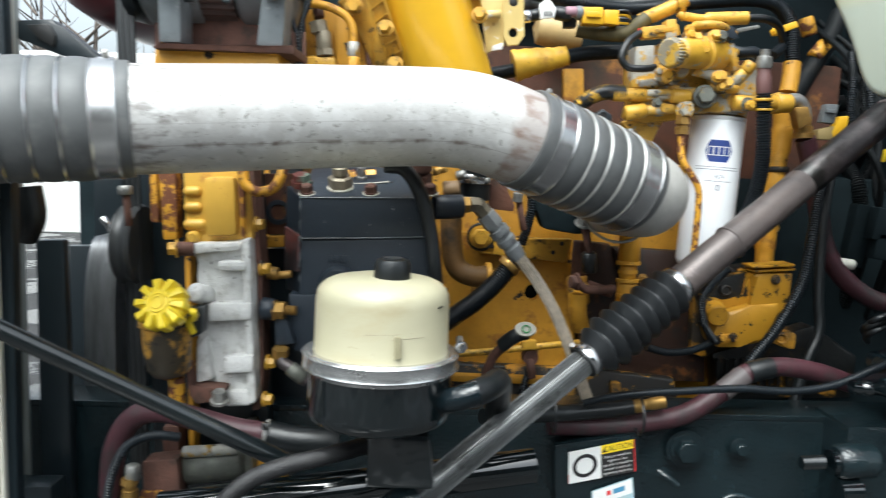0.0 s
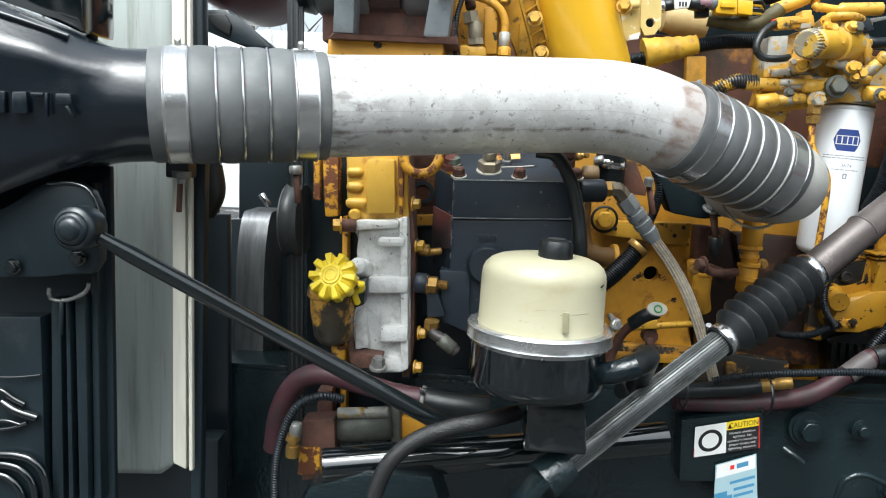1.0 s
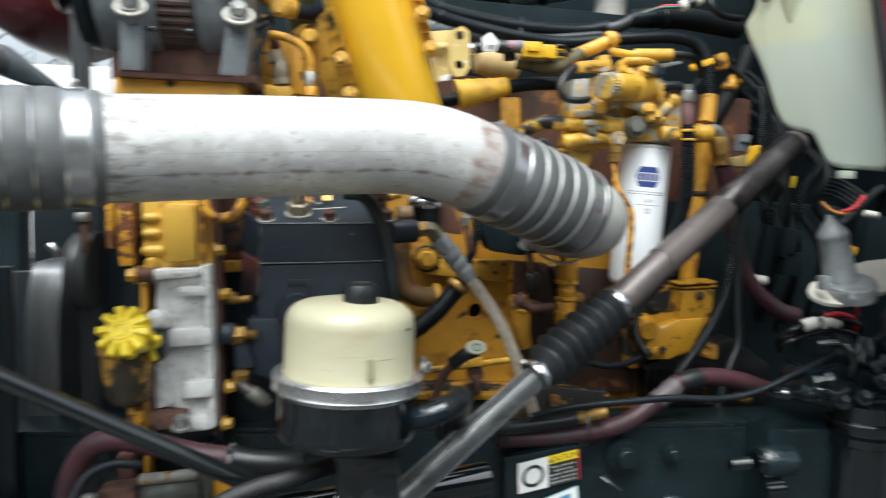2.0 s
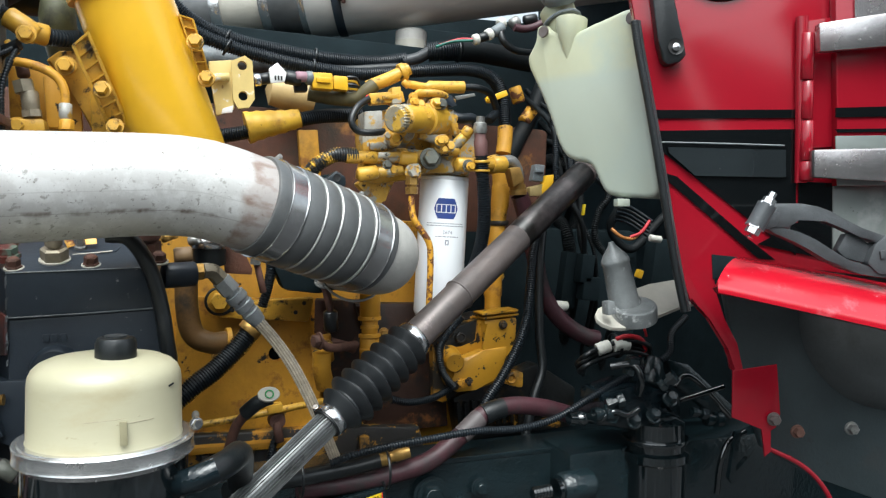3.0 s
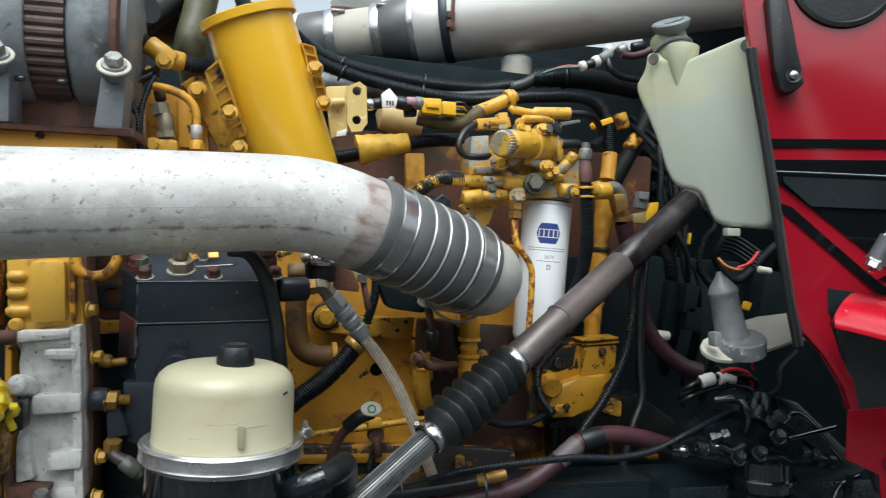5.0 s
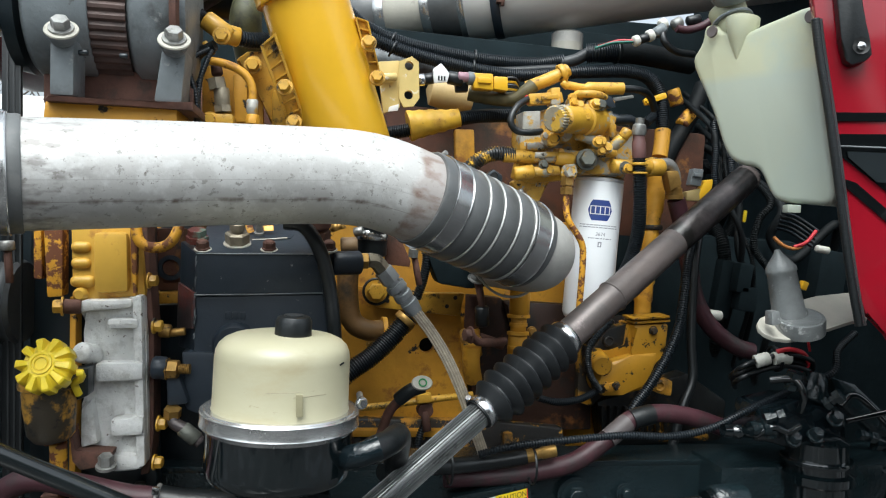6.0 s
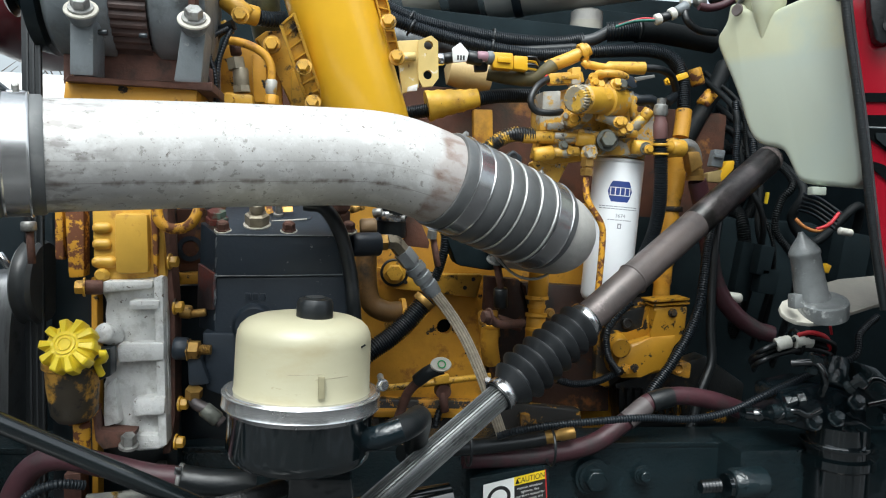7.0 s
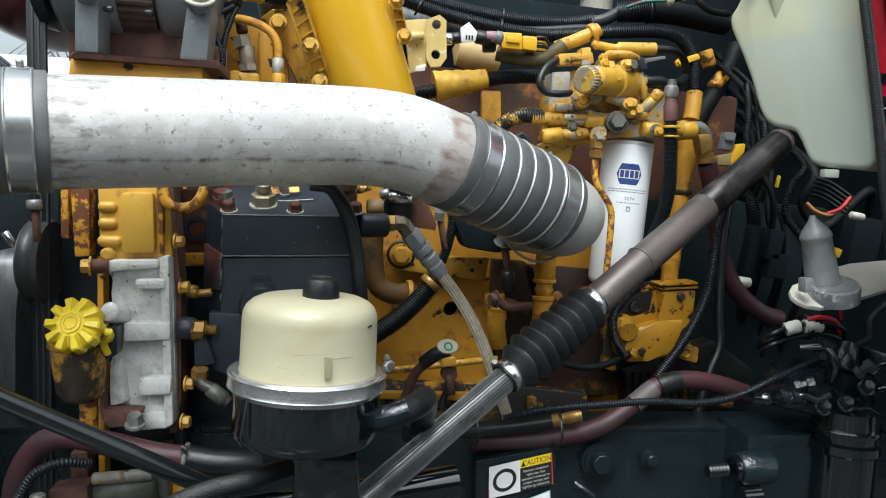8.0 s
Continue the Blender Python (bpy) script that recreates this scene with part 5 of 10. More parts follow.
part("column", slab([(0.6246, 1.352, 1.1762), (0.6946, 1.352, 1.1795), (0.6926, 1.352, 1.1362), (0.6787, 1.352, 1.1209), (0.667, 1.352, 1.0861), (0.6235, 1.352, 1.0944), (0.6181, 1.352, 1.1116), (0.6286, 1.352, 1.1246)], 0.08, 0.007), M_pump, pump)
part("pocket", slab([(0.5542, 1.372, 1.1094), (0.5885, 1.372, 1.101), (0.6377, 1.372, 1.1168), (0.6348, 1.372, 1.1691), (0.6232, 1.372, 1.1733), (0.6186, 1.372, 1.1319), (0.5852, 1.372, 1.1206), (0.5509, 1.372, 1.1288)], 0.05, 0.004), M_pump, pump)
part("pocket_back", slab([(0.5443, 1.386, 1.1176), (0.5817, 1.386, 1.1619), (0.6382, 1.386, 1.176), (0.6466, 1.386, 1.1078), (0.5922, 1.386, 1.094), (0.5499, 1.386, 1.0739)], 0.03, 0.004), M_oilpeel, pump)
part("port", turned((0.5606, 1.338, 1.0998), (0.10, 1, 0.12), ((0, 0), (0, 0.0165), (0.0025, 0.0185), (0.03, 0.0195), (0.06, 0.021)), 36), M_pump, pump)
part("plug", turned((0.5864, 1.375, 1.1407), (0.1, -1, 0.1), ((-0.01, 0.0105), (0, 0.0105), (0.001, 0.008), (-0.002, 0.0065), (-0.002, 0)), 24), M_peel, pump)
for pts in ([(0.6188, 1.345, 1.1856), (0.6928, 1.345, 1.1912), (0.6937, 1.345, 1.1955), (0.6174, 1.345, 1.1898)], [(0.6232, 1.349, 1.1776), (0.6964, 1.349, 1.1832), (0.6961, 1.349, 1.1875), (0.6218, 1.349, 1.1819)]):
    part("gasket_rim", slab(pts, 0.05, 0.0015), M_pump, pump)
part("foot", slab([(0.5528, 1.344, 1.0612), (0.5968, 1.344, 1.07), (0.6, 1.344, 1.0529), (0.5581, 1.344, 1.0452)], 0.04, 0.004), M_peel, pump)
part("lug", slab([(0.6682, 1.36, 1.0495), (0.6763, 1.36, 1.0692), (0.6968, 1.36, 1.0715), (0.7132, 1.36, 1.0672), (0.7116, 1.36, 1.0365), (0.6941, 1.36, 1.0397)], 0.03, 0.006), M_peel, pump)
part("lug_hole", turned((0.6847, 1.357, 1.0579), (0, -1, 0), ((-0.006, 0.0), (-0.006, 0.0055), (0.0, 0.0062), (0.002, 0.0085), (0.0, 0.010), (-0.004, 0.0105)), 22), M_peel, pump)
for p in ((0.5689, 1.34, 1.0622), (0.5889, 1.34, 1.0623), (0.6626, 1.35, 1.1663)):
    bolt(pump, p, r=0.0065, h=0.009, material=M_peel)
part("side_web", slab([(0.5417, 1.42, 1.1585), (0.6455, 1.42, 1.1827), (0.6517, 1.42, 1.0699), (0.573, 1.42, 1.0017), (0.5433, 1.42, 1.0129)], 0.05, 0.008), M_peel, pump)
part("sump_web", slab([(0.5919, 1.44, 1.0082), (0.782, 1.44, 1.0668), (0.8727, 1.44, 1.0086), (0.8653, 1.44, 0.9259), (0.6086, 1.44, 0.916)], 0.05, 0.008), M_oilpeel, pump)
for k in range(9):
    part("fin", slab([(0.596, 1.425, 1.0004), (0.6031, 1.425, 1.0004), (0.6058, 1.425, 0.9491), (0.5987, 1.425, 0.9492)], 0.02, 0.001), M_oilpeel, pump).location.x = 0.0165 * k

# ---- timing gear housing and oil filler ----
gear = thing("timing_housing", (-0.2405, 1.1, 0.9848), "timing housing, yellow above and bare cast aluminium below", "engine cover")
part("upper_casting", slab([(-0.3063, 1.105, 1.3459), (-0.2155, 1.105, 1.3495), (-0.2038, 1.105, 1.238), (-0.2901, 1.105, 1.2312), (-0.303, 1.105, 1.2606)], 0.07, 0.008), M_case, gear, "yellow painted upper casting")
part("panel", slab([(-0.2732, 1.092, 1.327), (-0.2278, 1.092, 1.3286), (-0.225, 1.092, 1.2455), (-0.2706, 1.092, 1.2429)], 0.03, 0.009), M_case, gear)
part("flange_edge", slab([(-0.2254, 1.094, 1.3325), (-0.215, 1.094, 1.3329), (-0.215, 1.094, 1.2409), (-0.2195, 1.094, 1.2423)], 0.03, 0.004), M_rustyellow, gear, "chipped yellow flange edge")
for p, q, r in [((-0.2964, 1.103, 1.3058), (-0.2847, 1.103, 1.3062), 0.0075), ((-0.2962, 1.103, 1.2833), (-0.2844, 1.103, 1.2836), 0.0075), ((-0.2959, 1.103, 1.2584), (-0.2782, 1.103, 1.2588), 0.0085), ((-0.2539, 1.097, 1.3183), (-0.2391, 1.097, 1.3188), 0.0065), ((-0.2531, 1.097, 1.2623), (-0.2324, 1.097, 1.2629), 0.007)]:
    n = (vec(q) - vec(p)).length
    p, q = vec(p) + Vector((0, 0.003, 0)), vec(q) + Vector((0, 0.003, 0))
    part("boss", turned(p, q - p, ((-r, 0), (-r * 0.85, r * 0.55), (-r * 0.4, r * 0.92), (0, r), (n, r), (n + r * 0.4, r * 0.92), (n + r * 0.85, r * 0.55), (n + r, 0)), 20), M_case, gear)
part("boss", turned((-0.2892, 1.096, 1.2413), (0, 1, 0), ((-0.004, 0), (-0.004, 0.006), (0, 0.009), (0.03, 0.010)), 18), M_case, gear)
part("lower_casting", slab([(-0.2887, 1.1, 1.2326), (-0.2088, 1.1, 1.2415), (-0.2019, 1.1, 1.1926), (-0.197, 1.1, 1.0488), (-0.2043, 1.1, 0.994), (-0.2451, 1.1, 0.9913), (-0.2523, 1.1, 1.0235), (-0.2873, 1.1, 1.0254), (-0.2867, 1.1, 1.0889), (-0.271, 1.1, 1.1285), (-0.2749, 1.1, 1.1914), (-0.29, 1.1, 1.2146)], 0.08, 0.010), M_cast_alu, gear, "bare cast aluminium lower casting")
for q in ([(-0.286, 1.085, 1.2343), (-0.2189, 1.085, 1.2373), (-0.2187, 1.085, 1.2257), (-0.2857, 1.085, 1.2181)], [(-0.2495, 1.08, 1.2102), (-0.2085, 1.08, 1.211), (-0.2082, 1.08, 1.197), (-0.2492, 1.08, 1.1963)],
          [(-0.2633, 1.078, 1.15), (-0.2011, 1.078, 1.1522), (-0.2006, 1.078, 1.1272), (-0.2622, 1.078, 1.1237)], [(-0.2417, 1.078, 1.0739), (-0.1982, 1.078, 1.077), (-0.1992, 1.078, 1.051), (-0.2413, 1.078, 1.0489)],
          [(-0.2187, 1.084, 1.2413), (-0.2055, 1.084, 1.2432), (-0.1959, 1.084, 1.0056), (-0.2086, 1.084, 1.0018)], [(-0.2816, 1.082, 1.0854), (-0.2673, 1.082, 1.101), (-0.2576, 1.082, 1.0384), (-0.2809, 1.082, 1.0323)], [(-0.2414, 1.086, 1.0213), (-0.2019, 1.086, 1.021), (-0.2037, 1.086, 1.0003), (-0.2395, 1.086, 0.9991)]):
    part("rib", slab(q, 0.04, 0.006), M_cast_alu, gear)
part("boss", rod((-0.2793, 1.07, 1.1667), (-0.2692, 1.1, 1.1569), 0.014, 18), M_cast_alu, gear)
part("gasket_plate", slab([(-0.2169, 1.115, 1.3494), (-0.2079, 1.115, 1.3498), (-0.195, 1.115, 1.1906), (-0.1922, 1.115, 1.0406), (-0.1973, 1.115, 0.9857), (-0.2089, 1.115, 0.9834), (-0.2029, 1.115, 1.0772)], 0.05, 0.002), M_rust, gear, "rusty steel edge plate")
for p, r in (((-0.2012, 1.105, 1.2618), 0.0085), ((-0.1932, 1.105, 1.1984), 0.0085), ((-0.1845, 1.105, 1.0603), 0.0085), ((-0.1888, 1.105, 1.0052), 0.0085)):
    part("bolt", hexhead(p, (1, -0.15, 0), r, 0.012), M_yellow, gear)
part("stud", rod((-0.3075, 1.085, 1.2261), (-0.2844, 1.09, 1.2253), 0.010, 14), M_rust, gear)
part("bolt", hexhead((-0.306, 1.085, 1.2261), (-1, -0.2, 0), 0.010, 0.013), M_yellow, gear)
part("bolt", hexhead((-0.3, 1.085, 1.0331), (-1, -0.2, 0), 0.008, 0.012), M_yellow, gear)
part("edge_strip", slab([(-0.3611, 1.13, 1.3438), (-0.3508, 1.13, 1.3442), (-0.3483, 1.13, 1.2574), (-0.3602, 1.13, 1.2587)], 0.02, 0.003), M_rustyellow, gear)
part("edge_strip", slab([(-0.346, 1.12, 1.3443), (-0.3196, 1.12, 1.3454), (-0.3182, 1.12, 1.2353), (-0.3389, 1.12, 1.2333)], 0.03, 0.004), M_rustyellow, gear)
part("rear_strip", slab([(-0.3152, 1.14, 1.2334), (-0.3061, 1.14, 1.2336), (-0.3017, 1.14, 0.9057), (-0.3109, 1.14, 0.9059)], 0.03, 0.003), M_block, gear)
part("bracket", slab([(-0.2893, 1.06, 1.0642), (-0.2851, 1.06, 1.0642), (-0.2818, 1.06, 1.0343), (-0.2344, 1.06, 1.0331), (-0.2357, 1.06, 1.0254), (-0.2457, 1.06, 1.0139), (-0.2743, 1.06, 1.0096), (-0.2845, 1.06, 1.022)], 0.03, 0.003), M_rust, gear)
part("bolt", hexhead((-0.2401, 1.055, 1.0155), (0.05, -0.3, 1), 0.010, 0.018), M_zinc, gear)
part("back_plate", slab([(-0.3825, 1.18, 1.343), (-0.214, 1.18, 1.3496), (-0.1972, 1.18, 0.8873), (-0.3778, 1.18, 0.8915)], 0.04, 0.004), M_satin, gear)
# oval lifting eye above the cover
eye_pts = [(-0.2174, 1.09, 1.3455), (-0.2114, 1.085, 1.3188), (-0.1943, 1.085, 1.3086), (-0.1721, 1.085, 1.314), (-0.1607, 1.09, 1.3361), (-0.1621, 1.1, 1.3594)]
solo("lifting_eye", hose(eye_pts, 0.0075, 12), M_rustyellow, "chipped yellow steel lifting loop on the engine", "lifting eye")

filler = thing("oil_filler", (-0.3002, 1.05, 1.0481), "grimy oil filler neck with a bright yellow lobed cap", "oil filler")
kc = vec((-0.3030, 1.0, 1.1632))
kd = Vector((-0.12, -0.90, 0.42)).normalized()


def fluted_cap(c, d, teeth=10, per=14):
    """A screw cap with square grips round its rim and a sloping pocket between each two."""
    d, u, v = basis(d)
    bm = bmesh.new()
    hub = bm.verts.new(c + d * 0.0045)
    # for each ring: radius and height on a grip, then in a pocket
    rings = []
    for r1, h1, r2, h2 in ((0.0160, 0.0045, 0.0160, 0.0045), (0.0172, 0.0050, 0.0172, 0.0038), (0.0325, 0.0022, 0.0285, -0.0065), (0.0345, 0.0002, 0.0298, -0.0090), (0.0352, -0.0030, 0.0304, -0.0110), (0.0350, -0.0205, 0.0308, -0.0210), (0.0338, -0.0230, 0.0302, -0.0230), (0.027, -0.0250, 0.027, -0.0250)):
        ring = []
        for k in range(teeth * per):
            f = (k % per) / per
            g = min(1.0, max(0.0, (abs(f - 0.5) - 0.13) / 0.17))
            g = g * g * (3 - 2 * g)
            w = 2 * math.pi * k / (teeth * per)
            r, h = r2 + (r1 - r2) * g, h2 + (h1 - h2) * g
            ring.append(bm.verts.new(c + d * h + (u * math.cos(w) + v * math.sin(w)) * r))
        rings.append(ring)
    n = teeth * per
    for k in range(n):
        bm.faces.new((hub, rings[0][k], rings[0][(k + 1) % n]))
    for p, q in zip(rings, rings[1:]):
        for k in range(n):
            bm.faces.new((p[k], p[(k + 1) % n], q[(k + 1) % n], q[k]))
    return bm


cap = part("cap", fluted_cap(kc, kd), M_cap, filler, "bright yellow lobed cap", sharp=28)
part("cap_disc", turned(kc, kd, ((0.004, 0.0138), (0.0068, 0.0133), (0.0070, 0.0118), (0.0058, 0.0112), (0.0058, 0)), 40), M_cap, cap)
part("cap_mark", turned(kc, kd, [(0.0068 + 0.001 * math.sin(2 * math.pi * k / 6), 0.008 + 0.001 * math.cos(2 * math.pi * k / 6)) for k in range(7)], 24), M_cap, cap)
part("neck", turned((-0.3109, 1.045, 1.1394), vec((-0.3073, 1.05, 1.0542)) - vec((-0.3109, 1.045, 1.1394)), ((-0.02, 0.0), (-0.012, 0.026), (0.0, 0.0350), (0.006, 0.0365), (0.012, 0.0365), (0.015, 0.0325), (0.04, 0.0325), (0.075, 0.029), (0.085, 0.022), (0.085, 0)), 28), surface("grimy_neck_paint", (0.035, 0.028, 0.018), 0.4, layers=(((0.42, 0.22, 0.03), 22, 0.50, 0.58, 0.5), (SOOT, 60, 0.58, 0.64, 0.5)), bump=0.2), filler, "grimy black neck with yellow paint left on it")
part("neck_base", slab([(-0.3336, 1.045, 1.0685), (-0.3162, 1.045, 1.0587), (-0.2849, 1.045, 1.0661), (-0.2834, 1.045, 1.0555), (-0.3126, 1.045, 1.0451), (-0.3321, 1.045, 1.0558)], 0.05, 0.005), M_rustyellow, filler)
part("tether", hose([kc + Vector((0.036, 0.01, -0.012)), (-0.2622, 1.01, 1.1527), (-0.2628, 1.02, 1.142), (-0.2745, 1.03, 1.1339), (-0.2716, 1.04, 1.1168)], 0.005, 10), M_cap, filler)
part("stem", rod((-0.3019, 1.06, 1.049), (-0.3028, 1.07, 0.9881), 0.011, 16), M_rustyellow, filler)
part("latch", slab([(-0.2875, 1.05, 1.1461), (-0.2629, 1.05, 1.15), (-0.2624, 1.05, 1.1123), (-0.2799, 1.05, 1.1047)], 0.03, 0.004), M_satin, filler)

# ---- air compressor ----
comp = thing("air_compressor", (-0.0562, 1.2, 1.0561), "black painted air compressor with rusty head bolts", "compressor")
up = (0, 0.94, 0.34)
part("body", slab([(-0.1404, 1.12, 1.2395), (0.0433, 1.12, 1.2472), (0.0697, 1.12, 1.0931), (-0.1416, 1.12, 1.076)], 0.17, 0.004, up), M_comp, comp)
part("cylinder_head", slab([(-0.1411, 1.115, 1.3012), (0.0357, 1.115, 1.3052), (0.0434, 1.115, 1.2939), (0.0473, 1.115, 1.2486), (-0.1405, 1.115, 1.2416)], 0.13, 0.003, up), M_comp, comp)
part("joint_line", hose([(-0.1405, 1.1144, 1.2417), (-0.047, 1.1144, 1.2447), (0.0465, 1.1144, 1.2486)], 0.0011, 6, 0.02), M_grey, comp)
part("worn_rim", hose([(-0.1402, 1.1148, 1.3004), (-0.0565, 1.1148, 1.3023), (0.035, 1.1148, 1.3044)], 0.0008, 6, 0.02), M_grey, comp)
part("worn_edge", slab([(-0.1739, 1.1745, 1.2539), (-0.1432, 1.117, 1.245), (-0.1436, 1.117, 1.1932), (-0.1742, 1.1745, 1.1843)], 0.004, 0.001, (0.9, 0.4, 0)), surface("rust_bleeding_paint", (0.040, 0.030, 0.032), 0.5, layers=(((0.16, 0.045, 0.035), 16, 0.46, 0.62, 0.75),), bump=0.2), comp)
rnd = random.Random(31)
for k in range(9):
    z0 = rnd.uniform(1.185, 1.296)
    part("chip", slab([(-0.1412, 1.1142, z0), (-0.1395 + rnd.uniform(0, 0.003), 1.1142, z0 + 0.002), (-0.1393, 1.1142, z0 - rnd.uniform(0.003, 0.012)), (-0.1412, 1.1142, z0 - 0.008)], 0.002, 0), M_grey, comp)
part("lower_back", slab([(-0.2155, 1.27, 1.1677), (-0.0914, 1.27, 1.1698), (-0.0867, 1.27, 0.9821), (-0.2119, 1.27, 0.9829)], 0.02, 0.003), M_comp, comp)
part("left_cheek", slab([(-0.1721, 1.18, 1.3158), (-0.1402, 1.12, 1.301), (-0.1402, 1.12, 1.1581), (-0.1721, 1.18, 1.1558)], 0.06, 0.004), M_comp, comp)
AX = Vector((0, -0.34, 0.94))
for p in ((-0.133, 1.13, 1.3052), (-0.0398, 1.13, 1.3074), (0.0468, 1.135, 1.31)):
    part("washer", turned(vec(p), AX, ((0, 0), (0, 0.0125), (0.002, 0.0125), (0.003, 0)), 20), M_plate, comp)
    part("bolt", turned(vec(p) + AX * 0.002, AX, ((0, 0), (0, 0.0105), (0.0025, 0.0105), (0.003, 0.0092), (0.011, 0.0090), (0.0135, 0.0065), (0.0135, 0)), 6), M_rust, comp, sharp=20)
big = vec((-0.0868, 1.15, 1.3142))
part("washer", turned(big, AX, ((0, 0), (0, 0.0200), (0.0025, 0.0200), (0.0035, 0)), 28), M_plate, comp)
part("relief_valve", join(turned(big + AX * 0.003, AX, ((0, 0), (0, 0.0175), (0.014, 0.0180), (0.0165, 0.0150), (0.0165, 0)), 6), turned(big + AX * 0.019, AX, ((0, 0), (0, 0.0085), (0.004, 0.0085), (0.005, 0.0112), (0.014, 0.0112), (0.0155, 0.009), (0.0145, 0.006), (0.0145, 0)), 24)), M_tanmetal, comp, "dull brass relief valve", sharp=20)
part("valve_plate", slab([(-0.1341, 1.19, 1.318), (-0.0718, 1.165, 1.3167), (-0.0107, 1.17, 1.3254), (-0.0055, 1.19, 1.332), (-0.0257, 1.24, 1.3447), (-0.1308, 1.24, 1.3408)], 0.006, 0.0015, (0, 0.34, -0.94)), M_comp, comp)
part("scraped_edge", hose([(-0.067, 1.1655, 1.3211), (-0.0431, 1.166, 1.3227), (-0.0157, 1.1675, 1.3253)], 0.0014, 6, 0.01), M_plate, comp)
part("gasket_tab", slab([(-0.0539, 1.185, 1.3425), (-0.0379, 1.185, 1.3439), (-0.0366, 1.18, 1.3354), (-0.0517, 1.18, 1.334)], 0.004, 0.001), M_brass, comp)
part("tab", slab([(-0.0812, 1.19, 1.3414), (-0.0695, 1.19, 1.3427), (-0.0655, 1.185, 1.3326), (-0.0755, 1.185, 1.3297)], 0.004, 0.001), M_rustyellow, comp)
part("nipple", turned(vec((-0.0586, 1.185, 1.3285)), AX, ((0, 0), (0, 0.008), (0.004, 0.008), (0.005, 0.005), (0.018, 0.005), (0.018, 0)), 14), M_zinc, comp)
nutp = vec((-0.1461, 1.165, 1.3159))
part("stained_nut", join(turned(nutp, AX, ((0, 0), (0, 0.0165), (0.009, 0.0165), (0.010, 0)), 6), turned(nutp + AX * 0.010, AX, ((0, 0), (0, 0.0135), (0.009, 0.0135), (0.010, 0)), 6)), surface("verdigris_on_rust", (0.14, 0.035, 0.025), 0.6, vary=0.3, scale=40, layers=(((0.13, 0.19, 0.15), 40, 0.50, 0.58, 0.6),), bump=0.3), comp, "rusty nut stained green", sharp=20)
nutp = vec((0.0317, 1.175, 1.3233))
part("rusty_union", join(turned(nutp, AX, ((0, 0), (0, 0.0175), (0.016, 0.0175), (0.018, 0.015), (0.018, 0)), 6), turned(nutp + AX * 0.018, AX, ((0, 0), (0, 0.0135), (0.006, 0.0175), (0.018, 0.0175), (0.018, 0)), 20)), M_rust, comp, "rusty pipe union", sharp=20)
wing = vec((0.0495, 1.19, 1.3401))
part("tap", join(rod(wing, (0.0674, 1.185, 1.3478), 0.0055, 10), rod((0.0646, 1.183, 1.3521), (0.0692, 1.183, 1.3418), 0.004, 8), rod((0.0544, 1.186, 1.3482), (0.0582, 1.186, 1.3379), 0.0065, 6)), M_brass, comp, "brass bleed tap")
part("tan_stub", rod((0.0656, 1.205, 1.3147), (0.0922, 1.205, 1.3164), 0.0135, 18), surface("tan_stub_paint", (0.22, 0.14, 0.07), 0.55, vary=0.3, bump=0.2), comp)
for k in range(3):
    part("raised_mark", slab([(-0.099, 1.1185, 1.2178), (-0.0911, 1.1185, 1.218), (-0.0908, 1.1185, 1.2073), (-0.0987, 1.1185, 1.2072)], 0.003, 0.0008), M_comp, comp).location.x = 0.0105 * k
part("boss", turned((-0.0834, 1.1, 1.172), (0, 1, 0), ((0, 0), (0, 0.026), (0.006, 0.031), (0.05, 0.033)), 28), M_comp, comp)
part("side_box", slab([(-0.1565, 1.114, 1.1606), (-0.1081, 1.114, 1.1595), (-0.1058, 1.114, 1.0611), (-0.1493, 1.114, 1.0775)], 0.10, 0.004), M_comp, comp)
part("port_body", turned(vec((0.051, 1.15, 1.2899)), vec((0.0966, 1.162, 1.2914)) - vec((0.051, 1.15, 1.2899)), ((0, 0), (0, 0.0165), (0.003, 0.0182), (0.043, 0.0182), (0.0455, 0.0165), (0.0455, 0)), 36), M_portblack, comp, "satin blue-black port")
part("port_nut", turned(vec((0.094, 1.162, 1.2939)), (1, 0.1, 0.02), ((0, 0), (0, 0.0135), (0.012, 0.0135), (0.013, 0.010), (0.013, 0)), 6), M_brass, comp, sharp=20)
part("elbow", hose([(0.1053, 1.165, 1.2949), (0.1179, 1.17, 1.2942), (0.1284, 1.176, 1.2836), (0.1342, 1.18, 1.2773)], 0.0125, 6, 0.004), M_tanmetal, comp, "dull square pipe elbow", sharp=25)
stub = thing("coolant_stub", (0.117, 1.25, 1.3147), "black hose stub with a steel worm clamp", "hose")
part("hose", hose([(0.1182, 1.26, 1.3003), (0.118, 1.255, 1.3238), (0.1187, 1.25, 1.3463), (0.1188, 1.25, 1.3703)], 0.0255, 22), M_black, stub)
band = part("clamp", hollow(vec((0.117, 1.254, 1.3238)), (0.02, 0, 1), 0.016, 0.0255, 0.0280, 36), M_steel, stub, "steel worm clamp")
part("worm", rod((0.0872, 1.225, 1.3364), (0.1013, 1.22, 1.3397), 0.0075, 10), M_zinc, band)
solo("hose", hose([(-0.0174, 1.1, 1.3493), (0.0113, 1.095, 1.344), (0.0347, 1.09, 1.3072), (0.049, 1.09, 1.2551), (0.0564, 1.09, 1.1984), (0.0636, 1.12, 1.1269)], 0.0104, 14), M_black, "black rubber hose looping over the compressor", "hose")

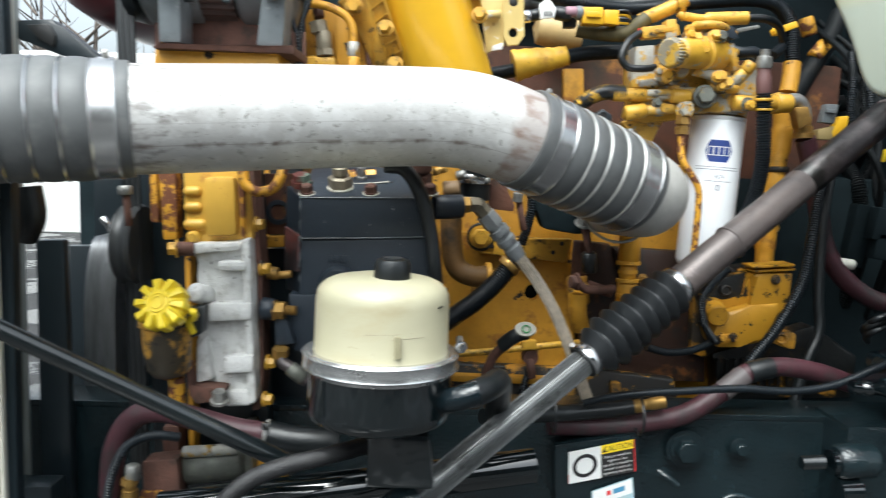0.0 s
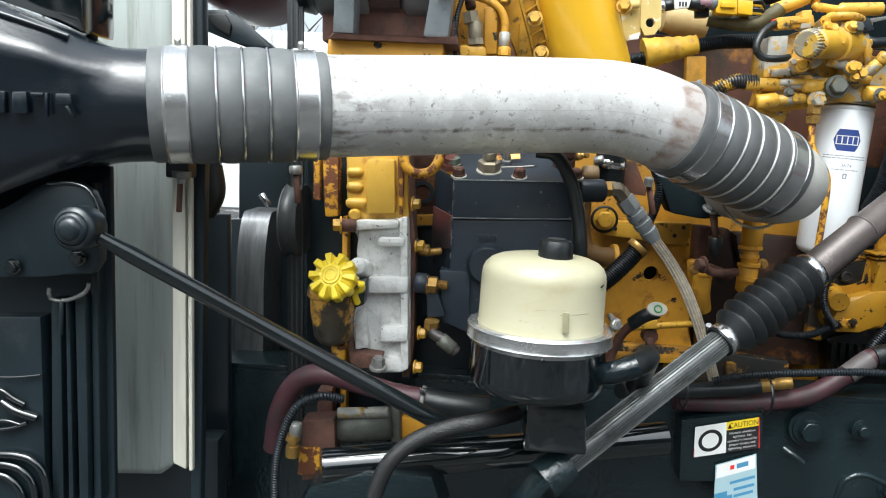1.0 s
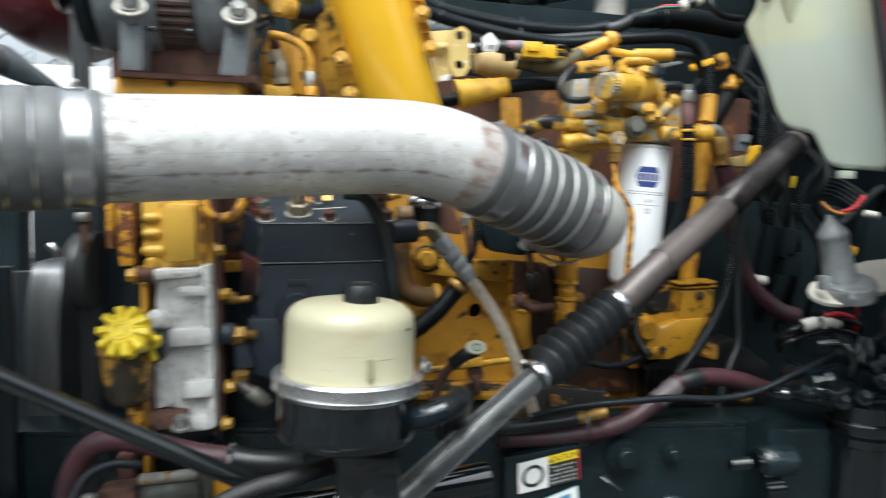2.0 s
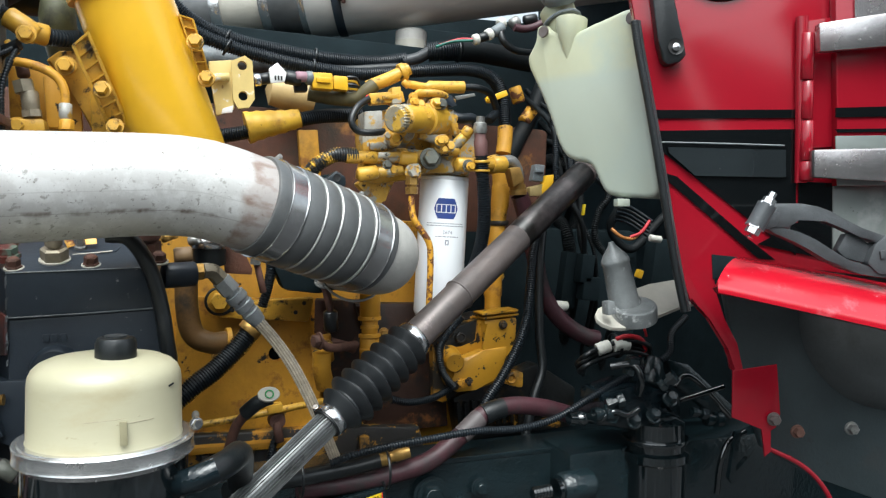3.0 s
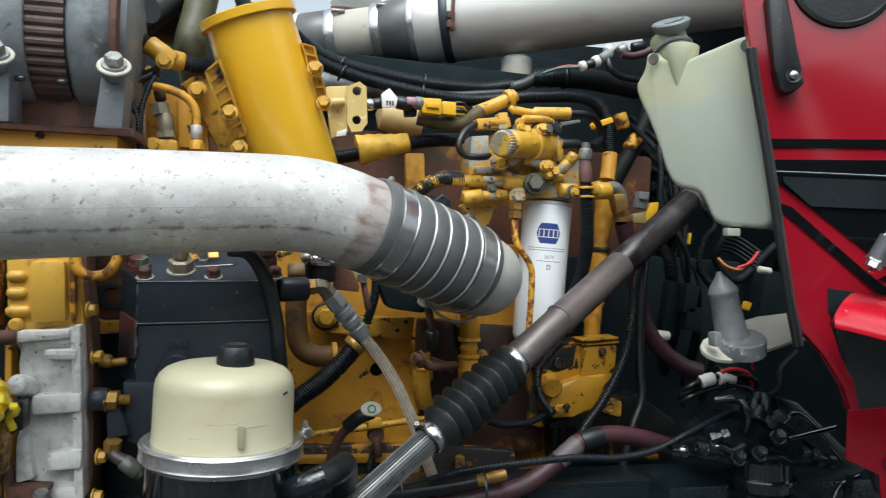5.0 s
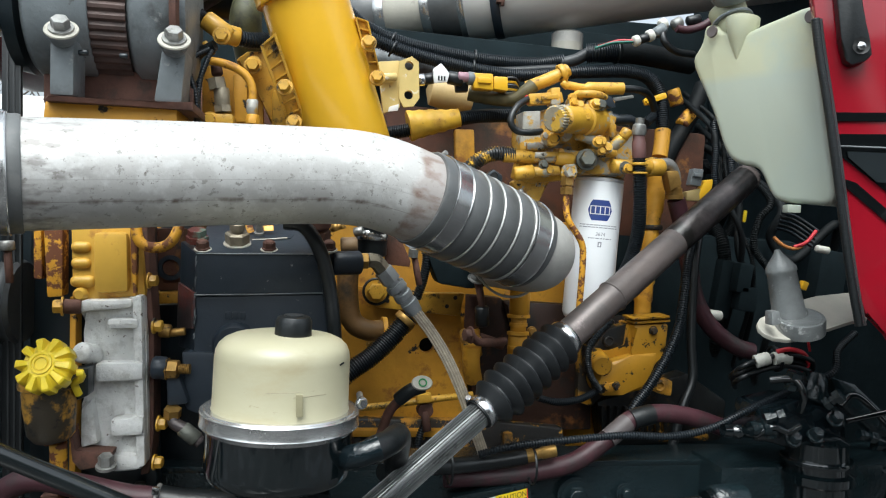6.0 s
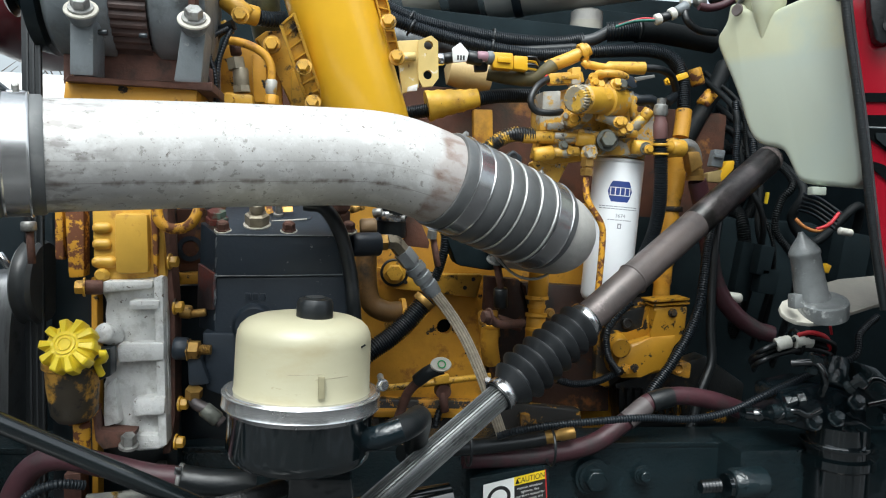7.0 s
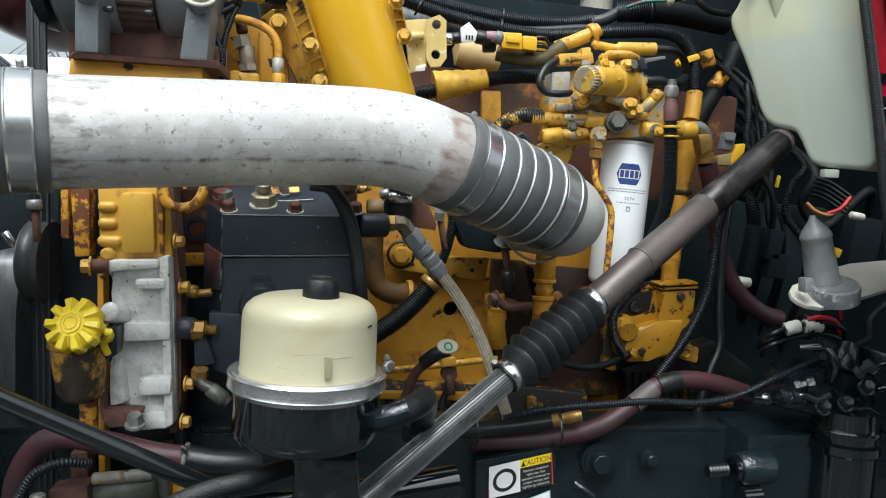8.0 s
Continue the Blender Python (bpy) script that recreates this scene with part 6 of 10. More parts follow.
# braided line from the compressor
line = thing("braided_line", (0.3058, 1.2, 0.9907), "braided steel hose with a ribbed grey crimp fitting", "hose")
fp, fq = vec((0.1313, 1.178, 1.28)), vec((0.1876, 1.19, 1.2131))
ff = (fq - fp).normalized()
n = (fq - fp).length
part("crimp", join(turned(fp, ff, ((0, 0), (0, 0.0155), (n * 0.26, 0.0160), (n * 0.27, 0)), 6), turned(fp, ff, ((n * 0.25, 0.0125), (n * 0.33, 0.0125), (n * 0.335, 0.0158), (n * 0.46, 0.0162), (n * 0.48, 0.0138), (n * 0.54, 0.0138), (n * 0.56, 0.0152), (n * 0.66, 0.0150), (n * 0.68, 0.0130), (n * 0.74, 0.0130), (n * 0.76, 0.0142), (n * 0.84, 0.0138), (n, 0.0108), (n, 0)), 28)), M_crimp, line, "ribbed grey crimp fitting", sharp=25)
pts = [fq - ff * 0.01, (0.2124, 1.19, 1.1819), (0.2388, 1.185, 1.1404), (0.266, 1.19, 1.0846), (0.2891, 1.2, 1.0283), (0.3194, 1.22, 0.9558)]
part("braid", hose(pts, 0.0088, 16, 0.004), M_hosewire, line)
for a in (-0.86, -0.46, 0.0, 0.46, 0.86):
    off = Vector((0.9 * a, -math.sqrt(1 - a * a), 0.42 * a)) * (0.0088)
    part("strand", hose([vec(p) + off for p in pts], 0.0018, 6, 0.02), M_strand, line)

# ---- stud and unions on the block under the intake elbow ----
union = thing("oil_line_union", (0.3091, 1.3, 1.1623), "grimy pipe union with a plated stud and black sleeve", "pipe union")
part("stud", rod((0.3056, 1.3, 1.2637), (0.3181, 1.3, 1.2104), 0.0055, 12), M_rust, union)
part("stud_head", hexhead((0.3048, 1.3, 1.2597), (0.15, -0.5, 0.8), 0.011, 0.012), M_zinc, union)
part("sleeve", rod((0.318, 1.3, 1.2123), (0.3207, 1.305, 1.1767), 0.0125, 16), M_black, union)
part("elbow", hose([(0.2859, 1.3, 1.1599), (0.301, 1.295, 1.1609), (0.3095, 1.295, 1.1511), (0.33, 1.3, 1.1476), (0.371, 1.34, 1.1445)], 0.0075, 12), M_rust, union)
part("nut", hexhead((0.2979, 1.29, 1.1627), (-0.9, -0.3, 0), 0.0115, 0.013), M_rust, union)
part("down_pipe", hose([(0.305, 1.31, 1.1405), (0.3054, 1.315, 1.1092), (0.3142, 1.33, 1.0755)], 0.0160, 18), M_block, union)

# ---- dipstick ----
dip = thing("dipstick", (0.1445, 1.25, 1.0008), "black dipstick handle with a pale oval badge on a brown tube", "dipstick")
part("tube", hose([(0.1377, 1.27, 0.9709), (0.147, 1.26, 1.0076), (0.1571, 1.24, 1.0444), (0.1796, 1.21, 1.0779)], 0.0081, 12), M_rust, dip)
part("handle", hose([(0.1673, 1.22, 1.0662), (0.1856, 1.208, 1.0839), (0.2062, 1.205, 1.0921)], 0.0115, 14), M_black, dip)
bd = Vector((0.05, -0.85, 0.5))
part("badge", turned((0.202, 1.197, 1.0984), bd, ((-0.004, 0), (-0.004, 0.0165), (0.0, 0.0175), (0.002, 0.016), (0.002, 0)), 28, squash=0.72), M_plate, dip, "pale oval badge")
part("badge_mark", turned((0.2025, 1.194, 1.099), bd, [(0.002 + 0.0008 * math.sin(2 * math.pi * k / 6), 0.006 + 0.0012 * math.cos(2 * math.pi * k / 6)) for k in range(7)], 20), surface("green_print", (0.02, 0.25, 0.06), 0.5, bump=0), dip)
solo("steel_line", hose([(0.0725, 1.37, 1.0118), (0.1645, 1.37, 1.0202), (0.2477, 1.37, 1.0308), (0.3239, 1.38, 1.0372)], 0.0061, 10), M_yellow, "thin yellow steel line along the block", "pipe")
solo("line_clip", slab([(0.2158, 1.355, 1.0426), (0.2428, 1.355, 1.0448), (0.2434, 1.355, 1.0281), (0.2164, 1.355, 1.026)], 0.02, 0.004), M_yellow, "yellow steel clip on the thin line", "clip")

# brown elbow pipe behind the reservoir
solo("drain_pipe", hose([(0.0839, 1.33, 1.2927), (0.0842, 1.33, 1.2236), (0.0935, 1.33, 1.1791), (0.1208, 1.33, 1.1626), (0.1486, 1.34, 1.1616)], 0.0186, 18), surface("brown_pipe_paint", (0.15, 0.08, 0.025), 0.5, vary=0.3, layers=((GRIME, 20, 0.55, 0.7, 0.7),)), "brown stained pipe bending into the block", "pipe")
solo("pipe_flange", turned((0.1466, 1.34, 1.1615), (1, 0.1, 0), ((0, 0), (0, 0.024), (0.008, 0.024), (0.008, 0)), 24), M_block, "yellow flange at the end of the brown pipe", "flange")

# fittings low behind the timing housing
elb = thing("hose_union", (-0.1507, 1.1, 1.0648), "dull metal hose union with a brass nut", "fitting")
part("nut", turned((-0.1646, 1.1, 1.0713), (0.1, -0.3, 1), ((0, 0), (0, 0.012), (0.013, 0.012), (0.013, 0)), 6), M_brass, elb)
part("elbow", hose([(-0.1647, 1.1, 1.0762), (-0.1605, 1.095, 1.063), (-0.145, 1.09, 1.0554), (-0.1239, 1.09, 1.0368)], 0.0088, 14, 0.004), M_grimyshaft, elb)
part("sleeve", rod((-0.150, 1.0915, 1.0575), (-0.128, 1.09, 1.0400), 0.0112, 14), M_plugdark, elb)
brs = thing("stud_nut", (-0.1637, 1.1, 1.1389), "brass-coloured hex nut on a threaded stud", "nut")
part("nut", turned((-0.1736, 1.1, 1.1388), (1, -0.1, 0), ((0, 0), (0, 0.016), (0.002, 0.0165), (0.002, 0.0135), (0.016, 0.0135), (0.017, 0)), 6), M_brass, brs)
part("thread", turned((-0.1599, 1.1, 1.1389), (1, -0.1, 0), [(k * 0.0012, 0.0075 if k % 2 else 0.0066) for k in range(16)] + [(0.0185, 0)], 14), M_brass, brs)
part("sleeve", rod((-0.1934, 1.1, 1.141), (-0.1721, 1.1, 1.1396), 0.016, 18), M_comp, brs)
solo("sensor", join(rod((-0.1753, 1.13, 1.1846), (-0.1542, 1.13, 1.1874), 0.006, 10), rod((-0.1909, 1.13, 1.1884), (-0.1738, 1.13, 1.1871), 0.010, 12)), M_brass, "short brass sensor beside the timing housing", "sensor")
solo("black_fitting", slab([(-0.1749, 1.1, 1.1292), (-0.1598, 1.1, 1.1357), (-0.1419, 1.1, 1.0891), (-0.1725, 1.1, 1.085)], 0.04, 0.006), M_comp, "black cast bracket foot by the compressor", "bracket")
back = thing("rear_plate", (-0.2008, 1.25, 1.2698), "rusty brown end plate with a socket bolt", "plate")
part("plate", slab([(-0.2256, 1.24, 1.3316), (-0.1773, 1.24, 1.3334), (-0.1752, 1.24, 1.2355), (-0.2238, 1.24, 1.2343)], 0.03, 0.003), M_head, back)
part("socket", turned((-0.1961, 1.238, 1.2708), (0, -1, 0), ((0, 0.020), (0.002, 0.020), (0.002, 0.013), (-0.004, 0.012), (-0.004, 0)), 24), M_comp, back)
part("cross_bar", slab([(-0.224, 1.22, 1.2318), (-0.1653, 1.22, 1.2359), (-0.1649, 1.22, 1.2182), (-0.2236, 1.22, 1.2143)], 0.03, 0.003), M_block, back)
part("dark_web", slab([(-0.2317, 1.26, 1.2097), (-0.1093, 1.26, 1.2123), (-0.1007, 1.26, 0.8532), (-0.2251, 1.26, 0.856)], 0.03, 0.003), M_satin, back)

# fuel pipes beside the alternator
pipes = thing("fuel_pipes", (-0.0931, 1.2, 1.5006), "yellow bent steel pipe beside a dull metal elbow union", "pipe")
part("pipe", hose([(-0.1401, 1.18, 1.5853), (-0.1216, 1.175, 1.5831), (-0.0998, 1.17, 1.5762), (-0.0816, 1.17, 1.5642), (-0.073, 1.17, 1.5457), (-0.0732, 1.17, 1.5216)], 0.0062, 12), M_block, pipes)
part("pipe_collar", turned(vec((-0.0729, 1.17, 1.5083)), (0.02, 0, 1), ((0, 0), (0, 0.0065), (0.004, 0.0085), (0.020, 0.0085), (0.022, 0.0065), (0.022, 0)), 20), M_plugmetal, pipes)
part("pipe_seat", turned(vec((-0.0717, 1.17, 1.4942)), (0.02, 0, 1), ((0, 0), (0, 0.010), (0.012, 0.010), (0.014, 0.008), (0.014, 0)), 6), M_block, pipes)
u0, u1 = vec((-0.1168, 1.19, 1.5117)), vec((-0.1222, 1.19, 1.5651))
un = (u1 - u0).length
part("union", join(turned(u0, u1 - u0, ((0, 0), (0, 0.0135), (un * 0.18, 0.0135), (un * 0.19, 0)), 6), turned(u0, u1 - u0, ((un * 0.17, 0.0105), (un * 0.22, 0.0115), (un * 0.60, 0.0118), (un * 0.66, 0.0105)), 24), turned(u0 + Vector((-0.001, 0, 0)), u1 - u0 + Vector((-0.006, 0, 0)), ((un * 0.64, 0), (un * 0.64, 0.0138), (un * 0.95, 0.0138), (un * 0.97, 0)), 6)), M_tanmetal, pipes, "dull metal union", sharp=25)
part("stub", rod((-0.1269, 1.195, 1.5674), (-0.1304, 1.2, 1.5832), 0.0085, 16), M_rust, pipes)
part("base", slab([(-0.1466, 1.18, 1.5086), (-0.1009, 1.18, 1.5088), (-0.0988, 1.18, 1.4913), (-0.1446, 1.18, 1.4887)], 0.04, 0.005), M_yellow, pipes)
part("post", slab([(-0.1076, 1.215, 1.574), (-0.0933, 1.215, 1.5758), (-0.0845, 1.215, 1.5618), (-0.0822, 1.215, 1.5015), (-0.1025, 1.215, 1.5004)], 0.03, 0.004), M_block, pipes)
part("backing", slab([(-0.1616, 1.27, 1.5946), (-0.0666, 1.27, 1.6012), (-0.0618, 1.27, 1.4884), (-0.1591, 1.27, 1.483)], 0.02, 0.004), M_block, pipes)
bolt(pipes, (-0.1344, 1.185, 1.4989), r=0.009, h=0.011)
bolt(pipes, (-0.076, 1.2, 1.5869), r=0.010, h=0.012)


# ---- wiring harness and pipes over the head ----
loom_label = "black corrugated wiring conduit over the engine"


def loom(pts, r, label=loom_label, material=None, group="wiring conduits"):
    return solo("wiring_conduit", conduit(pts, r), material or M_loom, label, "conduit", group)


def cable(pts, r, label, material=None, name="cable", seg=12):
    return solo(name, hose(pts, r, seg, 0.007), material or M_black, label, name)


def tie(p, d, r, parent=None):
    """A cable tie round a bundle."""
    bm = hollow(vec(p) - vec(d).normalized() * 0.002, d, 0.004, r, r + 0.0015, 16)
    return solo("cable_tie", bm, M_black, "black plastic cable tie round a conduit", "cable tie", "cable ties")


loom([(0.0516, 1.5, 1.7776), (0.1085, 1.52, 1.7366), (0.1772, 1.53, 1.7133), (0.2706, 1.54, 1.6999), (0.3646, 1.54, 1.6907), (0.46, 1.54, 1.6906), (0.5228, 1.53, 1.6999)], 0.0146)
loom([(0.0741, 1.48, 1.7264), (0.1405, 1.49, 1.6995), (0.2197, 1.5, 1.6813), (0.3222, 1.5, 1.6643), (0.4148, 1.5, 1.6572), (0.4936, 1.49, 1.663), (0.5606, 1.48, 1.6702), (0.644, 1.48, 1.6759), (0.6932, 1.48, 1.6633), (0.7125, 1.47, 1.6266), (0.714, 1.46, 1.5596)], 0.0132)
loom([(0.532, 1.5, 1.6719), (0.6157, 1.5, 1.6822), (0.6771, 1.5, 1.6749), (0.7089, 1.49, 1.6409), (0.7066, 1.48, 1.5992), (0.6727, 1.45, 1.5708)], 0.0099)
cable([(0.0976, 1.51, 1.7138), (0.1768, 1.52, 1.6956), (0.2913, 1.52, 1.6727), (0.3844, 1.52, 1.6678), (0.5024, 1.52, 1.6805)], 0.009, "smooth black lead tied along the conduits")
for p, d, r in (((0.1636, 1.53, 1.7156), (1, 0, -0.5), 0.017), ((0.1627, 1.49, 1.6904), (1, 0, -0.5), 0.016), ((0.3351, 1.54, 1.6932), (1, 0, -0.1), 0.017), ((0.3244, 1.5, 1.6645), (1, 0, -0.1), 0.016), ((0.6235, 1.5, 1.717), (1, 0, 0), 0.022)):
    tie(p, d, r)
solo("conduit_sleeve", hose([(0.517, 1.53, 1.6949), (0.5435, 1.52, 1.7016), (0.5717, 1.51, 1.7176)], 0.0123, 12), M_rubber, "dull grey tape sleeve on the wiring conduit", "sleeve")
loom([(0.5635, 1.51, 1.7125), (0.5898, 1.5, 1.7145), (0.6258, 1.5, 1.7194)], 0.021, "thick black corrugated conduit end")
cable([(0.6234, 1.5, 1.7192), (0.6833, 1.52, 1.7231), (0.8173, 1.56, 1.7194)], 0.0232, "thick black cable bundle to the firewall", M_shadedhose_smudge)
loom([(0.2828, 1.4, 1.5505), (0.3297, 1.41, 1.5597), (0.4031, 1.42, 1.5654)], 0.0134)
loom([(0.1409, 1.42, 1.5166), (0.1712, 1.41, 1.5213), (0.1992, 1.4, 1.527)], 0.0134)
solo("wrapped_joint", tube(bmesh.new(), [(0.1886, 1.4, 1.5315), (0.2218, 1.4, 1.5396), (0.2533, 1.4, 1.5456), (0.2828, 1.4, 1.5525)], 0.02, 18, 0.006, lambda s, i: 0.0285 - 0.011 * min(1.0, s / 0.088) + 0.0010 * math.sin(i * 1.9)), M_wrap, "yellow overpainted tape-wrapped conduit joint", "conduit joint")
loom([(0.286, 1.34, 1.4461), (0.3037, 1.33, 1.4663), (0.3327, 1.325, 1.4814), (0.3718, 1.325, 1.4824)], 0.0137, "yellow oversprayed corrugated conduit by the filter head", M_overspray)
solo("breather", turned((0.3286, 1.52, 1.61), (-1, 0, 0.12), ((0, 0), (0, 0.0302), (0.06, 0.0336), (0.085, 0.0291), (0.095, 0)), 32), surface("tan_plastic", (0.50, 0.36, 0.16), 0.5, vary=0.15), "tan rounded cover behind the wiring plugs", "cover")

plugs = thing("harness_plug", (0.3079, 1.37, 1.6164), "chain of wiring plugs with a white tag and yellow shells", "plug")
part("tag", slab([(0.2225, 1.345, 1.6281), (0.2372, 1.345, 1.64), (0.2531, 1.345, 1.6233), (0.2497, 1.345, 1.6072), (0.2255, 1.345, 1.6036)], 0.006, 0.002), M_white, plugs, "white paper tag")
for k in range(3):
    part("tag_print", slab([(0.2319, 1.344, 1.6167), (0.2349, 1.344, 1.6169), (0.2352, 1.344, 1.609), (0.2322, 1.344, 1.6088)], 0.002, 0), M_ink, plugs).location.x = 0.0052 * k
for name, p, q, r, m in (("ferrule", (0.198, 1.36, 1.6094), (0.2112, 1.36, 1.6112), 0.011, M_steel), ("coupling", (0.2092, 1.36, 1.6111), (0.2274, 1.36, 1.6153), 0.010, M_black), ("body", (0.2519, 1.36, 1.618), (0.2799, 1.36, 1.6148), 0.012, M_black), ("seal", (0.2694, 1.355, 1.6192), (0.289, 1.355, 1.6196), 0.009, surface("faded_pink_seal", (0.35, 0.2, 0.24), 0.5, bump=0)), ("collar", (0.2869, 1.36, 1.6193), (0.3015, 1.36, 1.6183), 0.012, M_grey)):
    part(name, rod(p, q, r, 14), m, plugs)
shell = part("shell", slab([(0.2969, 1.35, 1.6282), (0.3342, 1.35, 1.6287), (0.3355, 1.35, 1.5987), (0.2981, 1.35, 1.6003)], 0.03, 0.004), M_canister, plugs, "yellow plug shell")
part("ridge", slab([(0.3044, 1.345, 1.6198), (0.3292, 1.345, 1.6195), (0.3297, 1.345, 1.6095), (0.3049, 1.345, 1.6099)], 0.008, 0.002), M_canister, shell)
part("shell", slab([(0.3343, 1.35, 1.6247), (0.3615, 1.35, 1.6245), (0.3626, 1.35, 1.5984), (0.3354, 1.35, 1.6007)], 0.028, 0.004), M_canister, plugs, "yellow plug shell")
for k in range(4):
    p0 = vec((0.3607, 1.355, 1.6234)) + Vector((0, 0.004 * (k % 2), -0.0065 * k))
    part("wire", hose([p0, p0 + Vector((0.018, 0, -0.001)), (0.389, 1.37, 1.6013)], 0.0024, 6), M_canister if k % 2 else M_black, plugs)
part("lower_plug", slab([(0.2683, 1.37, 1.6138), (0.2933, 1.37, 1.6134), (0.293, 1.37, 1.5971), (0.2711, 1.37, 1.5957)], 0.02, 0.003), M_black, plugs)
cable([(0.299, 1.4, 1.5982), (0.3399, 1.39, 1.591), (0.3778, 1.37, 1.5882), (0.3989, 1.36, 1.6024), (0.4112, 1.36, 1.6134)], 0.0132, "olive tape-wrapped wiring bundle", surface("olive_tape", (0.09, 0.075, 0.03), 0.6, vary=0.3, scale=60), "wrapped_lead", 14)
solo("cross_pipe", hose([(0.4014, 1.37, 1.6103), (0.4321, 1.36, 1.6229), (0.4599, 1.355, 1.6361), (0.4745, 1.355, 1.6453)], 0.012, 14), M_yellow, "yellow pipe rising over the filter head", "pipe")
solo("pipe_clamp", join(hollow(vec((0.4577, 1.355, 1.636)), (1, 0, 0.4), 0.012, 0.012, 0.017, 20), rod((0.46, 1.34, 1.6193), (0.4711, 1.34, 1.6099), 0.006, 10)), M_yellow, "yellow clamp round the rising pipe", "clamp")
solo("yellow_lead", tube(bmesh.new(), [(0.471, 1.36, 1.6193), (0.5026, 1.36, 1.6152), (0.5211, 1.36, 1.6154), (0.5847, 1.36, 1.6185)], 0.009, 14, 0.005, lambda s, i: 0.0075 if s < 0.04 else 0.0115), M_yellow, "yellow overpainted wiring lead", "lead")
cable([(0.5825, 1.36, 1.6183), (0.6202, 1.37, 1.6203), (0.6568, 1.4, 1.6146), (0.6766, 1.42, 1.5926)], 0.0071, "black lead running behind the filter head")
solo("blade_tab", slab([(0.5816, 1.4, 1.6077), (0.6222, 1.4, 1.6156), (0.6248, 1.4, 1.6104), (0.5854, 1.4, 1.6005)], 0.003, 0.001), M_zinc, "bare metal strip behind the filter head", "strip")
clip = thing("conduit_clip", (0.6983, 1.46, 1.6219), "yellow painted clip on the conduit bend", "clip")
part("strap", slab([(0.6722, 1.455, 1.6195), (0.7145, 1.455, 1.6357), (0.7199, 1.455, 1.6248), (0.6776, 1.455, 1.6076)], 0.02, 0.003), M_canister, clip)
bolt(clip, (0.6738, 1.45, 1.6133), r=0.006, h=0.008, material=M_canister)
solo("taped_joint", hose([(0.714, 1.46, 1.5596), (0.7108, 1.455, 1.5318), (0.7053, 1.45, 1.504)], 0.0158, 16), M_block, "yellow painted tape on the vertical conduit", "conduit joint")
for a, b in (((0.7969, 1.55, 1.5839), (0.8237, 1.56, 1.6134)), ((0.7743, 1.55, 1.6606), (0.7867, 1.55, 1.6254))):
    solo("yellow_sleeve", rod(a, b, 0.0148, 14), M_rustyellow, "yellow painted sleeve on a dark hose", "sleeve")
cable([(0.7491, 1.55, 1.4728), (0.7778, 1.55, 1.5346), (0.8289, 1.57, 1.6125), (0.8699, 1.6, 1.6812)], 0.0183, "black hose rising beside the firewall", M_shadedhose_smudge, "hose", 14)

# sender with a corrugated lead beside the can
send = thing("pressure_sender", (0.5973, 1.3, 1.4845), "dull sender with a maroon sleeve and corrugated black lead", "sender")
part("tip", turned(vec((0.5943, 1.3, 1.5267)), (0, -0.1, 1), ((0, 0), (0, 0.012), (0.006, 0.0135), (0.018, 0.0115), (0.020, 0.008), (0.030, 0.008), (0.031, 0)), 20), M_zinc, send)
part("sleeve", turned(vec((0.5975, 1.3, 1.4816)), vec((0.5943, 1.3, 1.5267)) - vec((0.5975, 1.3, 1.4816)), ((0, 0), (0, 0.0095), (0.006, 0.0125), (0.030, 0.0125), (0.036, 0.0105), (0.046, 0.0105), (0.046, 0)), 20), surface("dusty_maroon_sleeve", (0.15, 0.075, 0.07), 0.5, vary=0.25, bump=0.15), send)
part("lead", conduit([(0.5972, 1.3, 1.4855), (0.6014, 1.302, 1.4403), (0.6075, 1.31, 1.3908), (0.6111, 1.325, 1.3452), (0.6077, 1.34, 1.3032), (0.6013, 1.36, 1.2671)], 0.0128), M_loom, send)
part("collar", hollow(vec((0.5982, 1.3, 1.4718)), (0, 0, 1), 0.005, 0.0125, 0.0150, 20), M_yellow, send)
part("collar", hollow(vec((0.5994, 1.3, 1.456)), (0, 0, 1), 0.004, 0.0125, 0.0145, 20), M_yellow, send)

# heater hose with a brass union
hh = thing("heater_hose", (0.7477, 1.4, 1.299), "maroon heater hose with a brass union and dull elbow", "hose")
part("elbow", hose([(0.6689, 1.38, 1.4817), (0.6942, 1.385, 1.4833), (0.708, 1.39, 1.468), (0.7116, 1.39, 1.4464)], 0.0123, 14, 0.004), M_zinc, hh)
part("union", turned((0.7101, 1.39, 1.4518), (0.05, 0, -1), ((0, 0), (0, 0.0125), (0.012, 0.0125), (0.013, 0.0155), (0.024, 0.0155), (0.025, 0.0175), (0.034, 0.0175), (0.034, 0)), 18), M_brass, hh)
part("hose", hose([(0.7157, 1.39, 1.4171), (0.7367, 1.4, 1.3652), (0.7576, 1.41, 1.2987), (0.782, 1.42, 1.2195), (0.8208, 1.42, 1.1632), (0.8723, 1.42, 1.1271), (0.9103, 1.42, 1.116)], 0.0175, 16), M_maroon, hh)
sens = thing("wiring_plug", (0.768, 1.4, 1.4549), "grey and tan wiring plugs beside the heater hose", "plug")
part("grey_shell", slab([(0.7494, 1.39, 1.4798), (0.7718, 1.39, 1.4788), (0.7668, 1.39, 1.4446), (0.7431, 1.39, 1.4468)], 0.02, 0.003), M_grey, sens)
part("grey_ridge", slab([(0.7485, 1.385, 1.4708), (0.7673, 1.385, 1.4695), (0.7665, 1.385, 1.4629), (0.7477, 1.385, 1.4642)], 0.008, 0.001), M_grey, sens)
